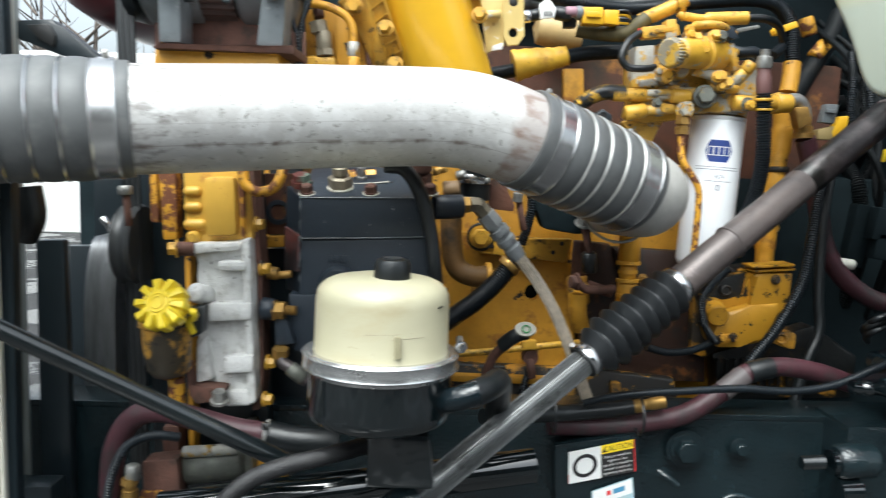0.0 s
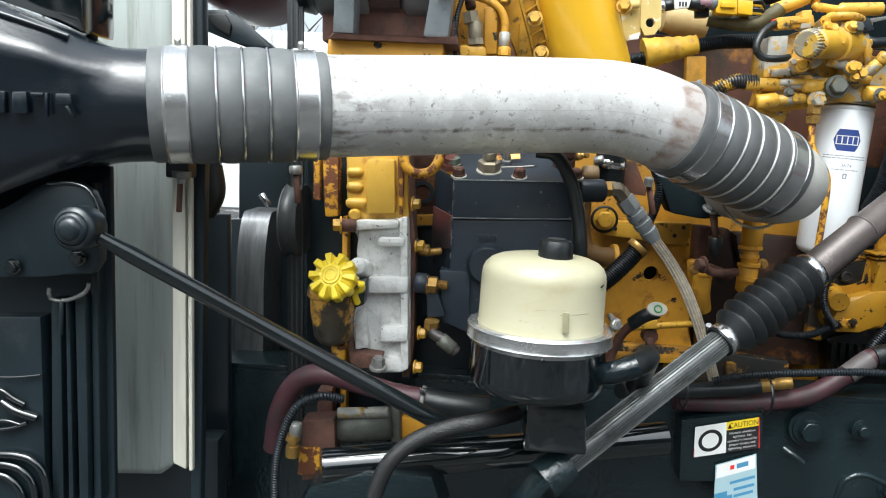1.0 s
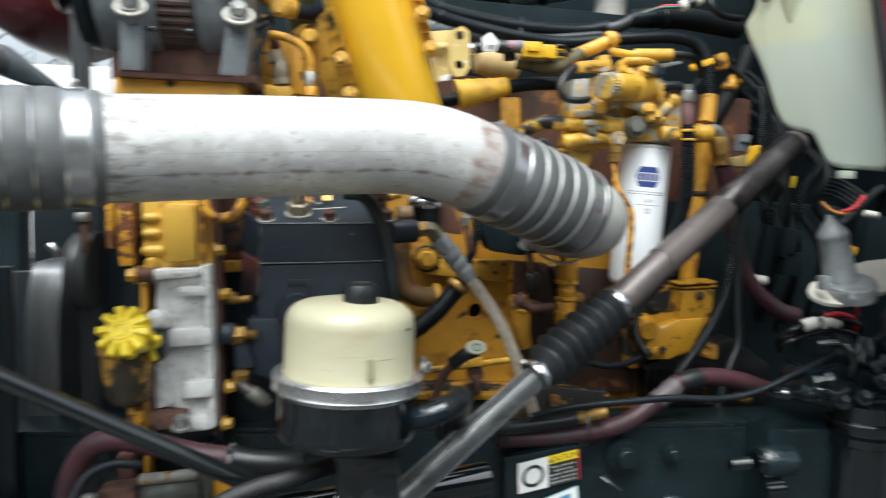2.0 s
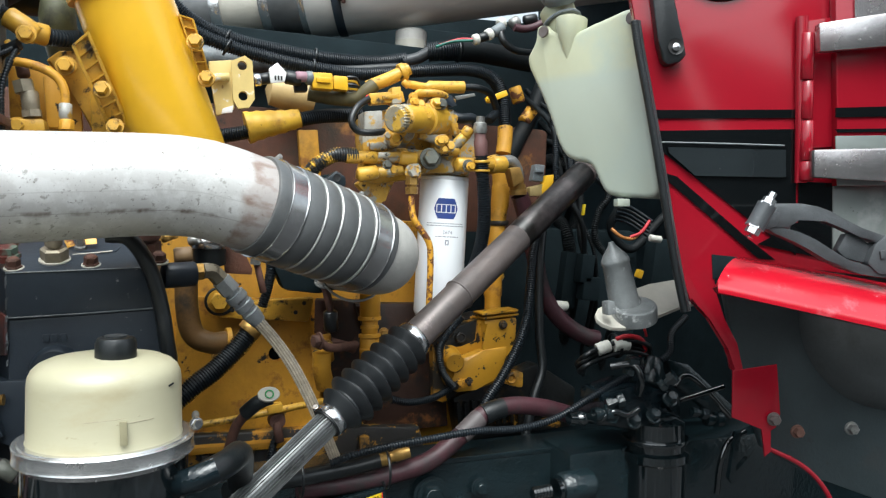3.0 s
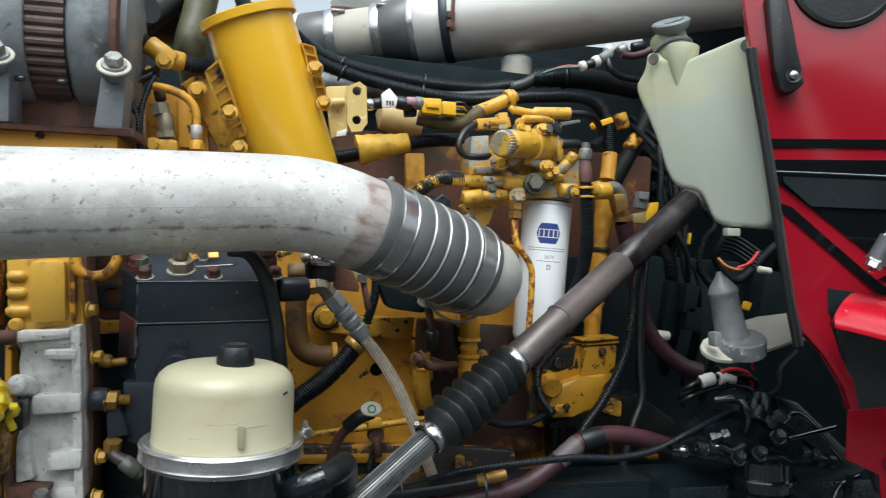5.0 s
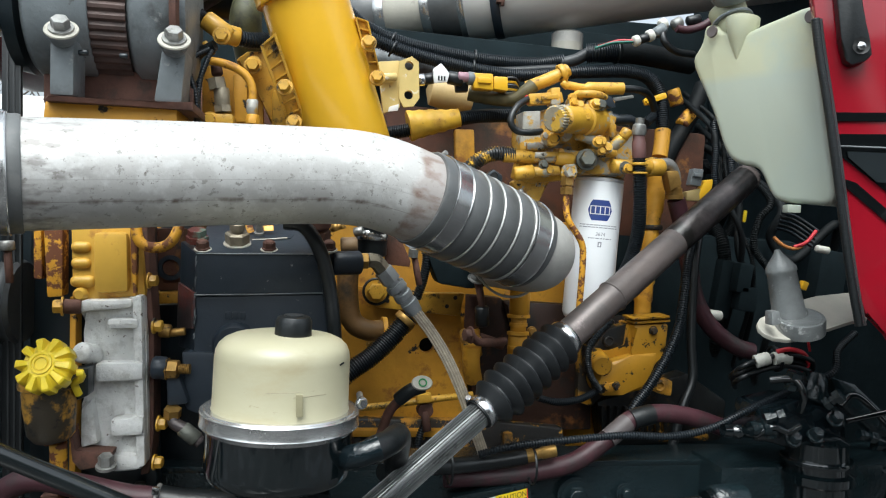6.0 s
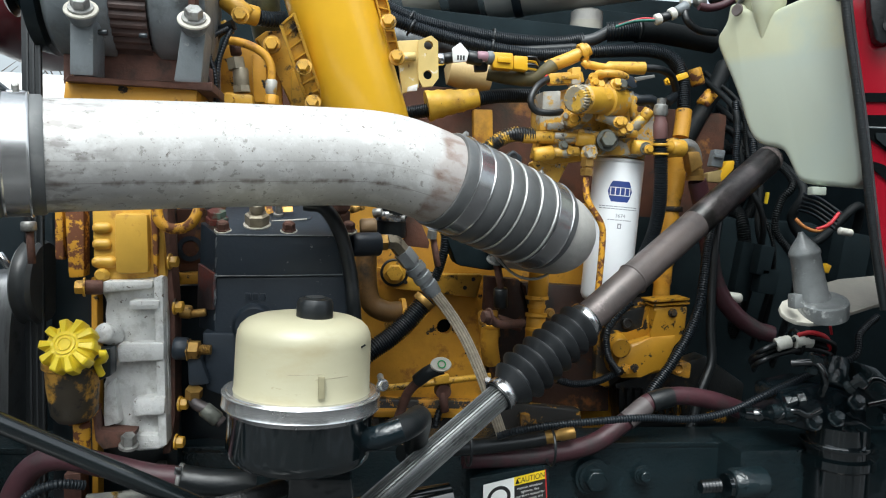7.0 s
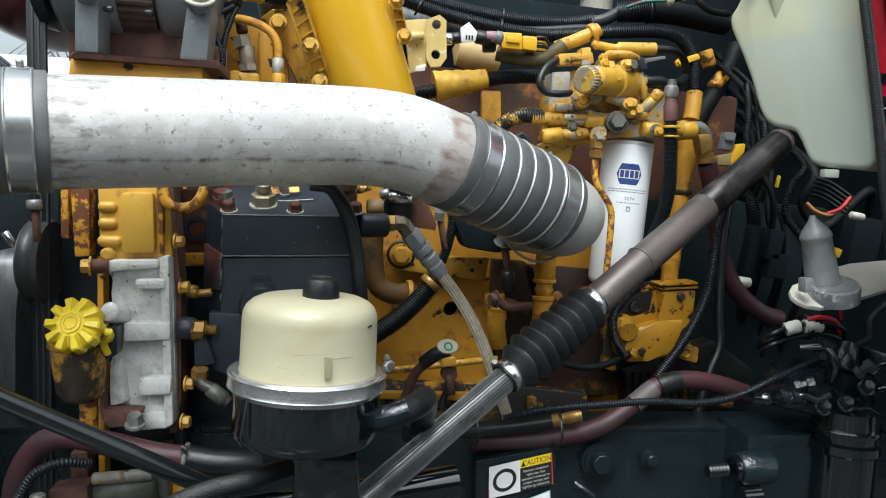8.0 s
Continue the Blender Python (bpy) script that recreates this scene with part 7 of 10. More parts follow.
part("tan_shell", slab([(0.7369, 1.39, 1.4334), (0.767, 1.39, 1.4413), (0.7662, 1.39, 1.416), (0.738, 1.39, 1.4159)], 0.02, 0.003), surface("tan_plug", (0.32, 0.24, 0.10), 0.5, vary=0.2), sens)
part("yellow_shell", slab([(0.7754, 1.39, 1.4581), (0.7919, 1.39, 1.46), (0.7906, 1.39, 1.4423), (0.7662, 1.39, 1.416), (0.7606, 1.39, 1.43)], 0.018, 0.003), M_canister, sens)
solo("blue_clip", block((0.8022, 1.42, 1.4237), (0.012, 0.01, 0.012), (0, 30, 0), 0.002), surface("blue_plastic", (0.02, 0.12, 0.30), 0.5, bump=0), "small blue plastic plug clip", "clip")

# ---- air intake pipe across the top ----
intake = thing("air_intake_pipe", (0.8114, 2, 1.9835), "brushed silver air intake pipe with black couplers and steel clamps", "pipe")
T0, T1 = vec((0.0752, 1.9043, 1.8408)), vec((1.1582, 1.5085, 1.9795))
td = (T1 - T0).normalized()


def span(name, u, v, r, m, label="", r_end=None):
    """One length of the pipe, from u to v metres along it."""
    e = r if r_end is None else r_end
    part(name, turned(T0, td, ((u, r - 0.01), (u, r - 0.002), (u + 0.003, r), (v - 0.003, e), (v, e - 0.002), (v, e - 0.01)), 56), m, intake, label)


span("pipe_end", -0.0217, 0.0287, 0.07, M_brushed)
span("coupler", 0.0187, 0.1002, 0.0685, M_hump_dark, "black rubber coupler")
span("clamp", 0.0945, 0.1186, 0.0705, M_band)
span("spigot", 0.1144, 0.2102, 0.0625, M_plate, "cast silver spigot")
span("clamp", 0.2046, 0.2269, 0.069, M_band)
span("coupler", 0.2213, 0.3046, 0.0670, M_hump_dark, "stepped black rubber coupler", 0.0825)
span("clamp", 0.2949, 0.3129, 0.0835, M_band)
span("sleeve", 0.3101, 0.3786, 0.088, M_brushed)
span("band", 0.3718, 0.3923, 0.0925, M_comp, "dark tee-bolt clamp")
span("pipe", 0.3868, 1.5098, 0.09, M_brushed)
for u, r in ((0.1059, 0.072), (0.2158, 0.071), (0.3032, 0.086)):
    c = T0 + td * u
    part("clamp_screw", rod(c + Vector((-0.016, -r * 0.72, r * 0.72)), c + Vector((0.016, -r * 0.72, r * 0.72)), 0.006, 8), M_zinc, intake)
c = T0 + td * 0.3677 + Vector((0, -0.094, -0.004))
part("clamp_lug", join(block(c, (0.018, 0.016, 0.016), (0, 5, 0), 0.003), block(c + Vector((0, 0, -0.022)), (0.018, 0.016, 0.016), (0, 5, 0), 0.003), rod(c + Vector((0.004, -0.004, 0.045)), c + Vector((0.004, -0.004, -0.036)), 0.0045, 8)), M_rust, intake, "rusty tee bolt")
part("casting_seam", tube(bmesh.new(), [T0 + td * u + Vector((0, -0.0622, -0.006)) for u in (0.1314, 0.1709, 0.199)], 0.0012, 6, 0.02), M_zinc, intake)
screen = thing("air_cleaner_screen", (0.2375, 2.05, 1.9923), "pale perforated metal screen over a maroon panel", "screen")
part("sheet", slab([(0.1651, 2.05, 2.0604), (0.3266, 2.05, 2.0767), (0.3291, 2.05, 1.9902), (0.1672, 2.05, 1.9858)], 0.004, 0.0), surface("pale_sheet", (0.72, 0.72, 0.70), 0.5, vary=0.1), screen)
part("panel", slab([(0.1698, 2.045, 1.9846), (0.2948, 2.045, 1.9856), (0.2077, 2.045, 1.9671), (0.1778, 2.045, 1.9674)], 0.01, 0.002), surface("maroon_panel", (0.10, 0.008, 0.02), 0.3, vary=0.2), screen)
dots = bmesh.new()
for k in range(26):
    for j in range(7):
        p = vec((0.1717, 2.05, 1.9832)) + Vector((0.0052 * k + 0.0026 * (j % 2), -0.001, 0.0046 * j))
        lathe(dots, p, (0, -1, 0), ((0, 0.0018), (0.0006, 0.0016), (0.0006, 0)), 8)
tagged(part("perforation", dots, M_ink, screen), kind="stuff")
can2 = thing("small_canister", (0.5882, 1.72, 1.7475), "small grey canister with a white printed label", "canister")
part("body", turned((0.5887, 1.72, 1.7372), (0, 0, 1), ((0, 0), (0, 0.0342), (0.004, 0.0367), (0.065, 0.0367), (0.07, 0.0304), (0.07, 0)), 28), M_elbow, can2)
part("label", turned((0.5881, 1.72, 1.7501), (0, 0, 1), ((0, 0.0371), (0.030, 0.0371)), 28), M_plate, can2)
solo("water_pipe", rod((0.0927, 1.62, 1.6945), (0.2908, 1.66, 1.6997), 0.024, 20), M_grey, "grey painted pipe behind the wiring conduits", "pipe")
cable([(-0.1707, 1.3, 1.7356), (-0.214, 1.35, 1.719), (-0.1368, 1.4, 1.7296)], 0.03, "thick black hose above the alternator", name="hose", seg=16)
up_hose = thing("coolant_hose", (-0.0988, 1.4, 1.7515), "thick black and olive hoses behind the canister", "hose")
part("hose", hose([(-0.1892, 1.33, 1.7147), (-0.1501, 1.36, 1.755), (-0.1097, 1.4, 1.81)], 0.028, 20), M_black, up_hose)
part("hose", hose([(-0.0918, 1.36, 1.6251), (-0.1011, 1.33, 1.6801), (-0.0942, 1.34, 1.7258), (-0.0847, 1.36, 1.79)], 0.027, 20), surface("olive_hose", (0.07, 0.07, 0.03), 0.5, vary=0.4, layers=((SOOT, 20, 0.5, 0.65, 0.6),)), up_hose)
tee = thing("hose_tee", (-0.1252, 1.2, 1.6344), "yellow overpainted hose tee with corrugated leads", "fitting")
part("tee_body", join(rod((-0.148, 1.2, 1.6512), (-0.1088, 1.2, 1.6255), 0.015, 16), rod((-0.1292, 1.2, 1.6341), (-0.097, 1.21, 1.6286), 0.015, 16)), M_yellow, tee)
part("clamp_tab", slab([(-0.1511, 1.19, 1.6134), (-0.1441, 1.19, 1.6181), (-0.131, 1.19, 1.5998), (-0.1372, 1.19, 1.596)], 0.01, 0.002), M_yellow, tee)
bolt(tee, (-0.1203, 1.178, 1.6232), r=0.010, h=0.012)
part("lead", conduit([(-0.1693, 1.22, 1.668), (-0.1577, 1.21, 1.6562), (-0.1463, 1.2, 1.6479)], 0.0124), M_loom, tee)
part("lead", conduit([(-0.1003, 1.21, 1.6284), (-0.0824, 1.22, 1.6285), (-0.0617, 1.24, 1.6344)], 0.0124), M_loom, tee)
loom([(-0.1335, 1.18, 1.6001), (-0.1416, 1.17, 1.577), (-0.1485, 1.16, 1.542), (-0.1471, 1.15, 1.4855)], 0.0043, "thin corrugated lead beside the alternator")
loom([(-0.139, 1.18, 1.6022), (-0.1602, 1.16, 1.582), (-0.1594, 1.15, 1.5559), (-0.1494, 1.14, 1.5268), (-0.1469, 1.14, 1.4829)], 0.0043, "thin corrugated lead beside the alternator")
cable([(-0.1312, 1.19, 1.6107), (-0.1564, 1.2, 1.5983), (-0.1638, 1.2, 1.5767)], 0.008, "black lead behind the alternator")

# ---- loom across the sump and hoses low down ----
loom([(0.2914, 1.16, 0.9919), (0.3279, 1.15, 1.0056), (0.3783, 1.15, 1.0125), (0.453, 1.15, 1.0184), (0.5291, 1.15, 1.0235), (0.6071, 1.15, 1.0212), (0.6758, 1.15, 1.0331), (0.7443, 1.15, 1.0642), (0.8308, 1.16, 1.0974), (0.9024, 1.16, 1.1249), (0.9253, 1.18, 1.1604), (0.9712, 1.2, 1.1876)], 0.0064, "long corrugated black conduit sagging across the chassis")
low_hose = thing("low_hose", (0.493, 1.2, 0.97), "dusty maroon hose with tape and brass union", "hose")
part("hose", hose([(0.2438, 1.2, 0.9425), (0.3192, 1.2, 0.9434), (0.3958, 1.2, 0.95), (0.4636, 1.2, 0.9655), (0.5203, 1.21, 0.9977), (0.5683, 1.22, 1.0299), (0.624, 1.23, 1.039), (0.6929, 1.24, 1.0283), (0.7535, 1.25, 1.0082)], 0.0159, 16), M_maroon, low_hose)
part("tape", hose([(0.5695, 1.218, 1.0304), (0.5885, 1.22, 1.0357), (0.6083, 1.223, 1.0389)], 0.0175, 16), M_black, low_hose)
part("tape", hose([(0.5244, 1.208, 1.0011), (0.5454, 1.212, 1.0164), (0.5617, 1.216, 1.027)], 0.0168, 16), surface("grey_hose_cover", (0.10, 0.085, 0.085), 0.55, vary=0.3), low_hose)
pipe2 = thing("brake_hose", (0.2899, 1.2, 0.9626), "black hoses with a brass union beside the chassis", "hose")
part("hose", hose([(0.1321, 1.1, 0.9866), (0.1969, 1.14, 0.9786), (0.265, 1.17, 0.9726), (0.332, 1.18, 0.976), (0.3742, 1.18, 0.9822)], 0.0129, 14), M_black, pipe2)
part("union", turned((0.3695, 1.18, 0.9813), (1, 0, 0.18), ((0, 0), (0, 0.011), (0.02, 0.012), (0.022, 0.009), (0.03, 0.009), (0.032, 0.0105), (0.055, 0.0105), (0.055, 0)), 8), M_brass, pipe2)
for p in ((0.2448, 1.16, 0.9761), (0.3814, 1.17, 0.9713)):
    tie(p, (1, 0, 0), 0.030)
loom([(0.4255, 1.3, 1.0499), (0.466, 1.31, 1.0394), (0.5158, 1.33, 1.0399), (0.561, 1.35, 1.0535)], 0.0068, "thin corrugated lead to the pump housing")
loom([(0.557, 1.34, 1.0557), (0.533, 1.33, 1.0874), (0.5248, 1.32, 1.1311), (0.5399, 1.31, 1.1641), (0.5613, 1.3, 1.1917)], 0.0068, "thin corrugated lead behind the steering shaft")
loom([(0.7783, 1.4, 1.4222), (0.7283, 1.35, 1.312), (0.7055, 1.32, 1.2286), (0.6935, 1.31, 1.177), (0.6683, 1.3, 1.1259), (0.6337, 1.29, 1.0756), (0.599, 1.28, 1.0365), (0.5784, 1.27, 1.0033)], 0.0096, "corrugated black lead hanging by the pump housing")
cable([(0.7897, 1.42, 1.4119), (0.7614, 1.39, 1.3), (0.7545, 1.38, 1.2122), (0.7515, 1.37, 1.1362), (0.7525, 1.36, 1.0719), (0.7297, 1.35, 1.0192), (0.7044, 1.34, 0.9345)], 0.0091, "black lead hanging into the chassis")
loom([(0.0038, 1.25, 1.0437), (0.058, 1.26, 1.0792), (0.095, 1.27, 1.106), (0.1254, 1.28, 1.1256), (0.1571, 1.29, 1.1534), (0.1892, 1.3, 1.1898)], 0.017, "black ribbed hose crossing the side cover")
solo("hose_clamp", hollow(vec((0.179, 1.295, 1.1824)), (0.65, 0.05, 0.75), 0.012, 0.017, 0.0195, 20), M_brass, "brass-coloured clamp on the ribbed hose", "clamp")
loom([(0.2056, 1.33, 1.3315), (0.221, 1.33, 1.297), (0.218, 1.34, 1.2561), (0.2085, 1.35, 1.2194)], 0.0088, "corrugated lead behind the charge hose")
loom([(0.2396, 1.39, 0.9876), (0.2265, 1.38, 0.9583), (0.2221, 1.37, 0.9295)], 0.0071, "thin corrugated lead low on the block")
solo("drain_tap", join(turned((0.2348, 1.385, 1.0102), (0, -1, 0), ((0, 0), (0, 0.016), (0.02, 0.014), (0.02, 0)), 14), rod((0.2327, 1.37, 1.0087), (0.2394, 1.37, 0.9717), 0.008, 10)), M_rust, "rusty drain tap on the engine block", "tap")

# leads and yellow pipe beside the heater hose
for pts, r in (([(0.8236, 1.46, 1.5815), (0.8206, 1.44, 1.5237), (0.8165, 1.43, 1.462), (0.8303, 1.42, 1.4126)], 0.0075), ([(0.8311, 1.4, 1.5047), (0.8296, 1.39, 1.4662), (0.8239, 1.39, 1.4227)], 0.0085)):
    loom(pts, r, "dark conduit standing beside the washer tank")
yp = thing("riser_pipe", (0.6796, 1.44, 1.2723), "ochre painted riser pipe with clamps behind the black lead", "pipe")
part("pipe", tube(bmesh.new(), [(0.6923, 1.44, 1.4837), (0.6956, 1.44, 1.4233), (0.6849, 1.43, 1.362), (0.6758, 1.43, 1.2617), (0.6744, 1.43, 1.1832)], 0.018, 18, 0.006, lambda s, i: 0.0185 if int(s / 0.045) % 2 else 0.0165), M_block, yp)
part("clamp", hollow(vec((0.6864, 1.43, 1.3565)), (0, 0, 1), 0.010, 0.016, 0.021, 24), M_peel, yp)
solo("white_marker", rod((0.7827, 1.41, 1.4382), (0.7935, 1.41, 1.4565), 0.005, 10), M_tape, "small white tape marker on a dark lead", "tape")


# ---- washer tank, cab cowl and hood guide ----
INTO = (0.894, 0.447, 0)
tank = thing("washer_tank", (0.72, 1.05, 1.40), "milky plastic washer tank with a grey snap cap", "tank")
outline = [(0.6488, 1.1824, 1.6918), (0.6514, 1.1771, 1.6973), (0.6588, 1.1623, 1.6954), (0.663, 1.154, 1.6827), (0.6798, 1.1205, 1.6709), (0.6944, 1.0913, 1.6797), (0.7107, 1.0586, 1.6863), (0.7268, 1.0263, 1.6941), (0.7308, 1.0184, 1.6899), (0.7326, 1.0149, 1.6782), (0.7358, 1.0084, 1.6265), (0.7421, 0.9958, 1.549), (0.7483, 0.9834, 1.4725), (0.7518, 0.9763, 1.4287), (0.7523, 0.9754, 1.4153), (0.7503, 0.9795, 1.4054), (0.7452, 0.9895, 1.4014), (0.7367, 1.0066, 1.4026), (0.7172, 1.0455, 1.4058), (0.7113, 1.0573, 1.4104), (0.7076, 1.0647, 1.4194), (0.7038, 1.0722, 1.4356), (0.7005, 1.0788, 1.4491), (0.6976, 1.0846, 1.4575), (0.6928, 1.0945, 1.4618), (0.685, 1.11, 1.4645), (0.6781, 1.1239, 1.4708), (0.673, 1.134, 1.4816), (0.6679, 1.1442, 1.5017), (0.6612, 1.1576, 1.5423), (0.6516, 1.1767, 1.5858), (0.643, 1.1941, 1.6203), (0.6397, 1.2007, 1.6384), (0.6402, 1.1996, 1.6505), (0.6445, 1.1909, 1.6614), (0.6477, 1.1845, 1.6734)]
DEEP = vec(INTO)
line = [vec(p) for p in outline]
line = [line[k - 1].lerp(line[k], f) for k in range(len(line)) for f in (0.25, 0.75)]
ringn = len(line)
inward = []
for k in range(ringn):
    t = (line[(k + 1) % ringn] - line[k - 1]).normalized()
    inward.append(DEEP.cross(t))
mid = sum(line, Vector()) / ringn
if sum(inward[k].dot(mid - line[k]) for k in range(ringn)) < 0:
    inward = [-v for v in inward]
bm = bmesh.new()
rows = []
# the rounding of the rim shrinks at tight corners
bow = []
for k in range(ringn):
    a, b, c = line[k - 2], line[k], line[(k + 2) % ringn]
    area = (b - a).cross(c - a).length / 2
    bow.append((b - a).length * (c - b).length * (c - a).length / max(4 * area, 1e-9))
soft = [min(0.010, 0.55 * min(bow[(k + j) % ringn] for j in range(-3, 4))) for k in range(ringn)]
soft = [sum(soft[(k + j) % ringn] for j in range(-3, 4)) / 7 for k in range(ringn)]
for a in (0, 22, 45, 67, 90):
    c, w = 1 - math.sin(math.radians(a)), 1 - math.cos(math.radians(a))
    rows.append([bm.verts.new(line[k] + inward[k] * soft[k] * c + DEEP * soft[k] * w) for k in range(ringn)])
rows.append([bm.verts.new(p + DEEP * 0.10) for p in line])
# rows[0] is the front face's rim, the last the back
for a, b in zip(rows, rows[1:]):
    for k in range(ringn):
        bm.faces.new((a[k], a[(k + 1) % ringn], b[(k + 1) % ringn], b[k]))
for ringv in (rows[0], rows[-1]):
    f = bm.faces.new(ringv)
    f.material_index = 1
part("body", bm, M_tank, tank, sharp=60)
OUTW = -DEEP
top, tip = vec((0.6772, 1.1255, 1.6882)) - OUTW * 0.012, vec((0.6774, 1.1252, 1.6228)) - OUTW * 0.003
spl = (tip - top).length
part("spout", turned(top, (tip - top).normalized(), ((-0.01, 0.026), (0, 0.026), (spl * 0.4, 0.0165), (spl * 0.75, 0.007), (spl, 0.001)), 40), M_tank, tank, sharp=170)
part("ear_bolt", turned((0.6518, 1.1584, 1.6819), (-0.894, -0.447, 0), ((0, 0), (0, 0.010), (0.003, 0.009), (0.003, 0.004), (0.002, 0)), 18), M_shaft, tank)
part("ear_bolt", turned((0.7258, 1.0104, 1.6748), (-0.894, -0.447, 0), ((0, 0), (0, 0.010), (0.003, 0.009), (0.003, 0)), 18), M_shaft, tank)
nk = vec((0.6977, 1.1545, 1.6707))
nd = (vec((0.6869, 1.1811, 1.7267)) - nk).normalized()
nl = (vec((0.6869, 1.1811, 1.7267)) - nk).length
part("neck", turned(nk, nd, ((-0.012, 0.020), (0.0, 0.027), (nl * 0.75, 0.027), (nl * 0.8, 0.030), (nl, 0.030), (nl, 0)), 28), M_tank, tank)
part("collar", turned(nk + nd * nl * 0.55, nd, ((0, 0.026), (0, 0.033), (0.002, 0.0345), (0.005, 0.033), (0.006, 0.026)), 36), M_grey, tank, "grey collar under the cap")
lid_c = vec((0.682, 1.16, 1.7421))
lid_n = Vector((-0.34, -0.30, 0.89)).normalized()
capm = part("cap", turned(lid_c, lid_n, ((-0.010, 0), (-0.010, 0.026), (-0.004, 0.0295), (0.0, 0.0315), (0.004, 0.0315), (0.006, 0.029), (0.0065, 0.022), (0.0055, 0.020), (0.0055, 0)), 40), M_grey, tank, "grey flip cap")
part("cap_tab", slab([lid_c + Vector(v) for v in ((0.020, 0.0, 0.016), (0.034, 0.0, 0.022), (0.036, 0.0, 0.010), (0.024, 0.0, 0.004))], 0.012, 0.002), M_black, capm)
for k in range(3):
    part("rib", rod(lid_c + lid_n * 0.006 + Vector((-0.018, 0.008 * (k - 1) - 0.004, -0.010)), lid_c + lid_n * 0.006 + Vector((0.016, 0.008 * (k - 1) - 0.004, 0.003)), 0.0016, 8), M_grey, capm)
for y0 in ((0.6768, 1.1139, 1.5701), (0.6853, 1.097, 1.5178)):
    part("level_mark", rod(vec(y0) + Vector((0.012, 0.006, 0)), vec(y0) + Vector((0.024, -0.018, 0.0)), 0.0022, 8), M_tank, tank)
part("foot", block((0.7244, 1.0312, 1.3962), (0.02, 0.02, 0.012), (0, 0, -12), 0.002), M_tank, tank)

cab = thing("cab_cowl", (0.9, 0.95, 1.1), "glossy red cab cowl with black pin stripes", "cab panel")
OUT = (0.31, 0.95, 0)
skin = [(0.6911, 0.9757, 1.7454), (1.1921, 0.8123, 1.749), (1.2038, 0.8084, 1.2629), (0.9464, 0.8924, 1.2987), (0.8666, 0.9185, 1.3121), (0.815, 0.9353, 1.3156), (0.8211, 0.9333, 1.2642), (0.8375, 0.928, 1.2225), (0.8563, 0.9219, 1.1874), (0.8655, 0.9188, 1.1471), (0.8512, 0.9235, 1.1439), (0.846, 0.9252, 1.1791), (0.82, 0.9337, 1.2226),
        (0.7879, 0.9441, 1.2518), (0.7684, 0.9505, 1.3058), (0.7426, 0.9589, 1.4539), (0.7155, 0.9678, 1.6085)]
part("cowl_skin", slab(skin, 0.02, 0.003, OUT), M_red, cab)
for q in ([(0.7293, 0.9601, 1.5302), (0.931, 0.8943, 1.5315), (0.9312, 0.8942, 1.5193), (0.7317, 0.9593, 1.518)],
          [(0.7358, 0.958, 1.5002), (0.9314, 0.8942, 1.503), (0.9342, 0.8932, 1.3179), (0.8605, 0.9173, 1.3758), (0.747, 0.9543, 1.4676)],
          [(0.7496, 0.9535, 1.4382), (0.7654, 0.9484, 1.4333), (0.8609, 0.9172, 1.347), (0.9058, 0.9025, 1.3106), (0.882, 0.9103, 1.3123), (0.7545, 0.9519, 1.4251)]):
    part("stripe", slab(q, 0.002, 0.0, OUT), M_stripe, cab, "black painted stripe")
part("stripe", slab([(0.9366, 0.8928, 1.4266), (0.9871, 0.8763, 1.4239), (0.9886, 0.8758, 1.3086), (0.8807, 0.911, 1.334), (0.9373, 0.8926, 1.3666)], 0.002, 0.0, OUT), M_stripe, cab, "black painted stripe")
part("sill_panel", slab([(0.9835, 0.8749, 1.4254), (1.1149, 0.832, 1.4199), (1.117, 0.8313, 1.2996), (0.985, 0.8744, 1.3087)], 0.004, 0.001, OUT), M_wetreflection, cab, "wet panel with the yard's grey reflection painted in")
# thin grey sheet paints a reflection on the black panel; pale specks are drops
part("reflection_band", slab([(0.7496, 0.9488, 1.4759), (0.9144, 0.895, 1.472), (0.9148, 0.8949, 1.4321), (0.788, 0.9362, 1.4343), (0.7512, 0.9482, 1.4678)], 0.0012, 0.0, OUT), surface("wet_painted_reflection", (0.016, 0.020, 0.022), 0.14, vary=0.3, scale=6, layers=(((0.20, 0.21, 0.21), 240, 0.69, 0.72, 0.2),), bump=0.03, coat=0.3), cab, "wet band with a grey reflection painted in")
part("panel_seam", hose([(0.7354, 0.9532, 1.4832), (0.8211, 0.9252, 1.4813), (0.9118, 0.8956, 1.4785)], 0.0012, 6, 0.02), M_grey, cab)
# hinge between cowl and door
hinge = part("hinge", hose([(0.933, 0.8884, 1.6642), (0.9341, 0.888, 1.543), (0.9351, 0.8877, 1.4241)], 0.0085, 16), M_red, cab)
for a, b, r in (((0.937, 0.8816, 1.6396), (0.9363, 0.8819, 1.5723), 0.01), ((0.9378, 0.8813, 1.5707), (0.9369, 0.8816, 1.5159), 0.0092), ((0.9385, 0.8811, 1.5135), (0.9376, 0.8814, 1.4561), 0.0102), ((0.9392, 0.8809, 1.4544), (0.938, 0.8813, 1.4269), 0.0108)):
    part("knuckle", turned(a, vec(b) - vec(a), ((0, 0), (0, r - 0.0012), (0.0012, r), ((vec(b) - vec(a)).length - 0.0012, r), ((vec(b) - vec(a)).length, r - 0.0012), ((vec(b) - vec(a)).length, 0)), 20), M_red, hinge)
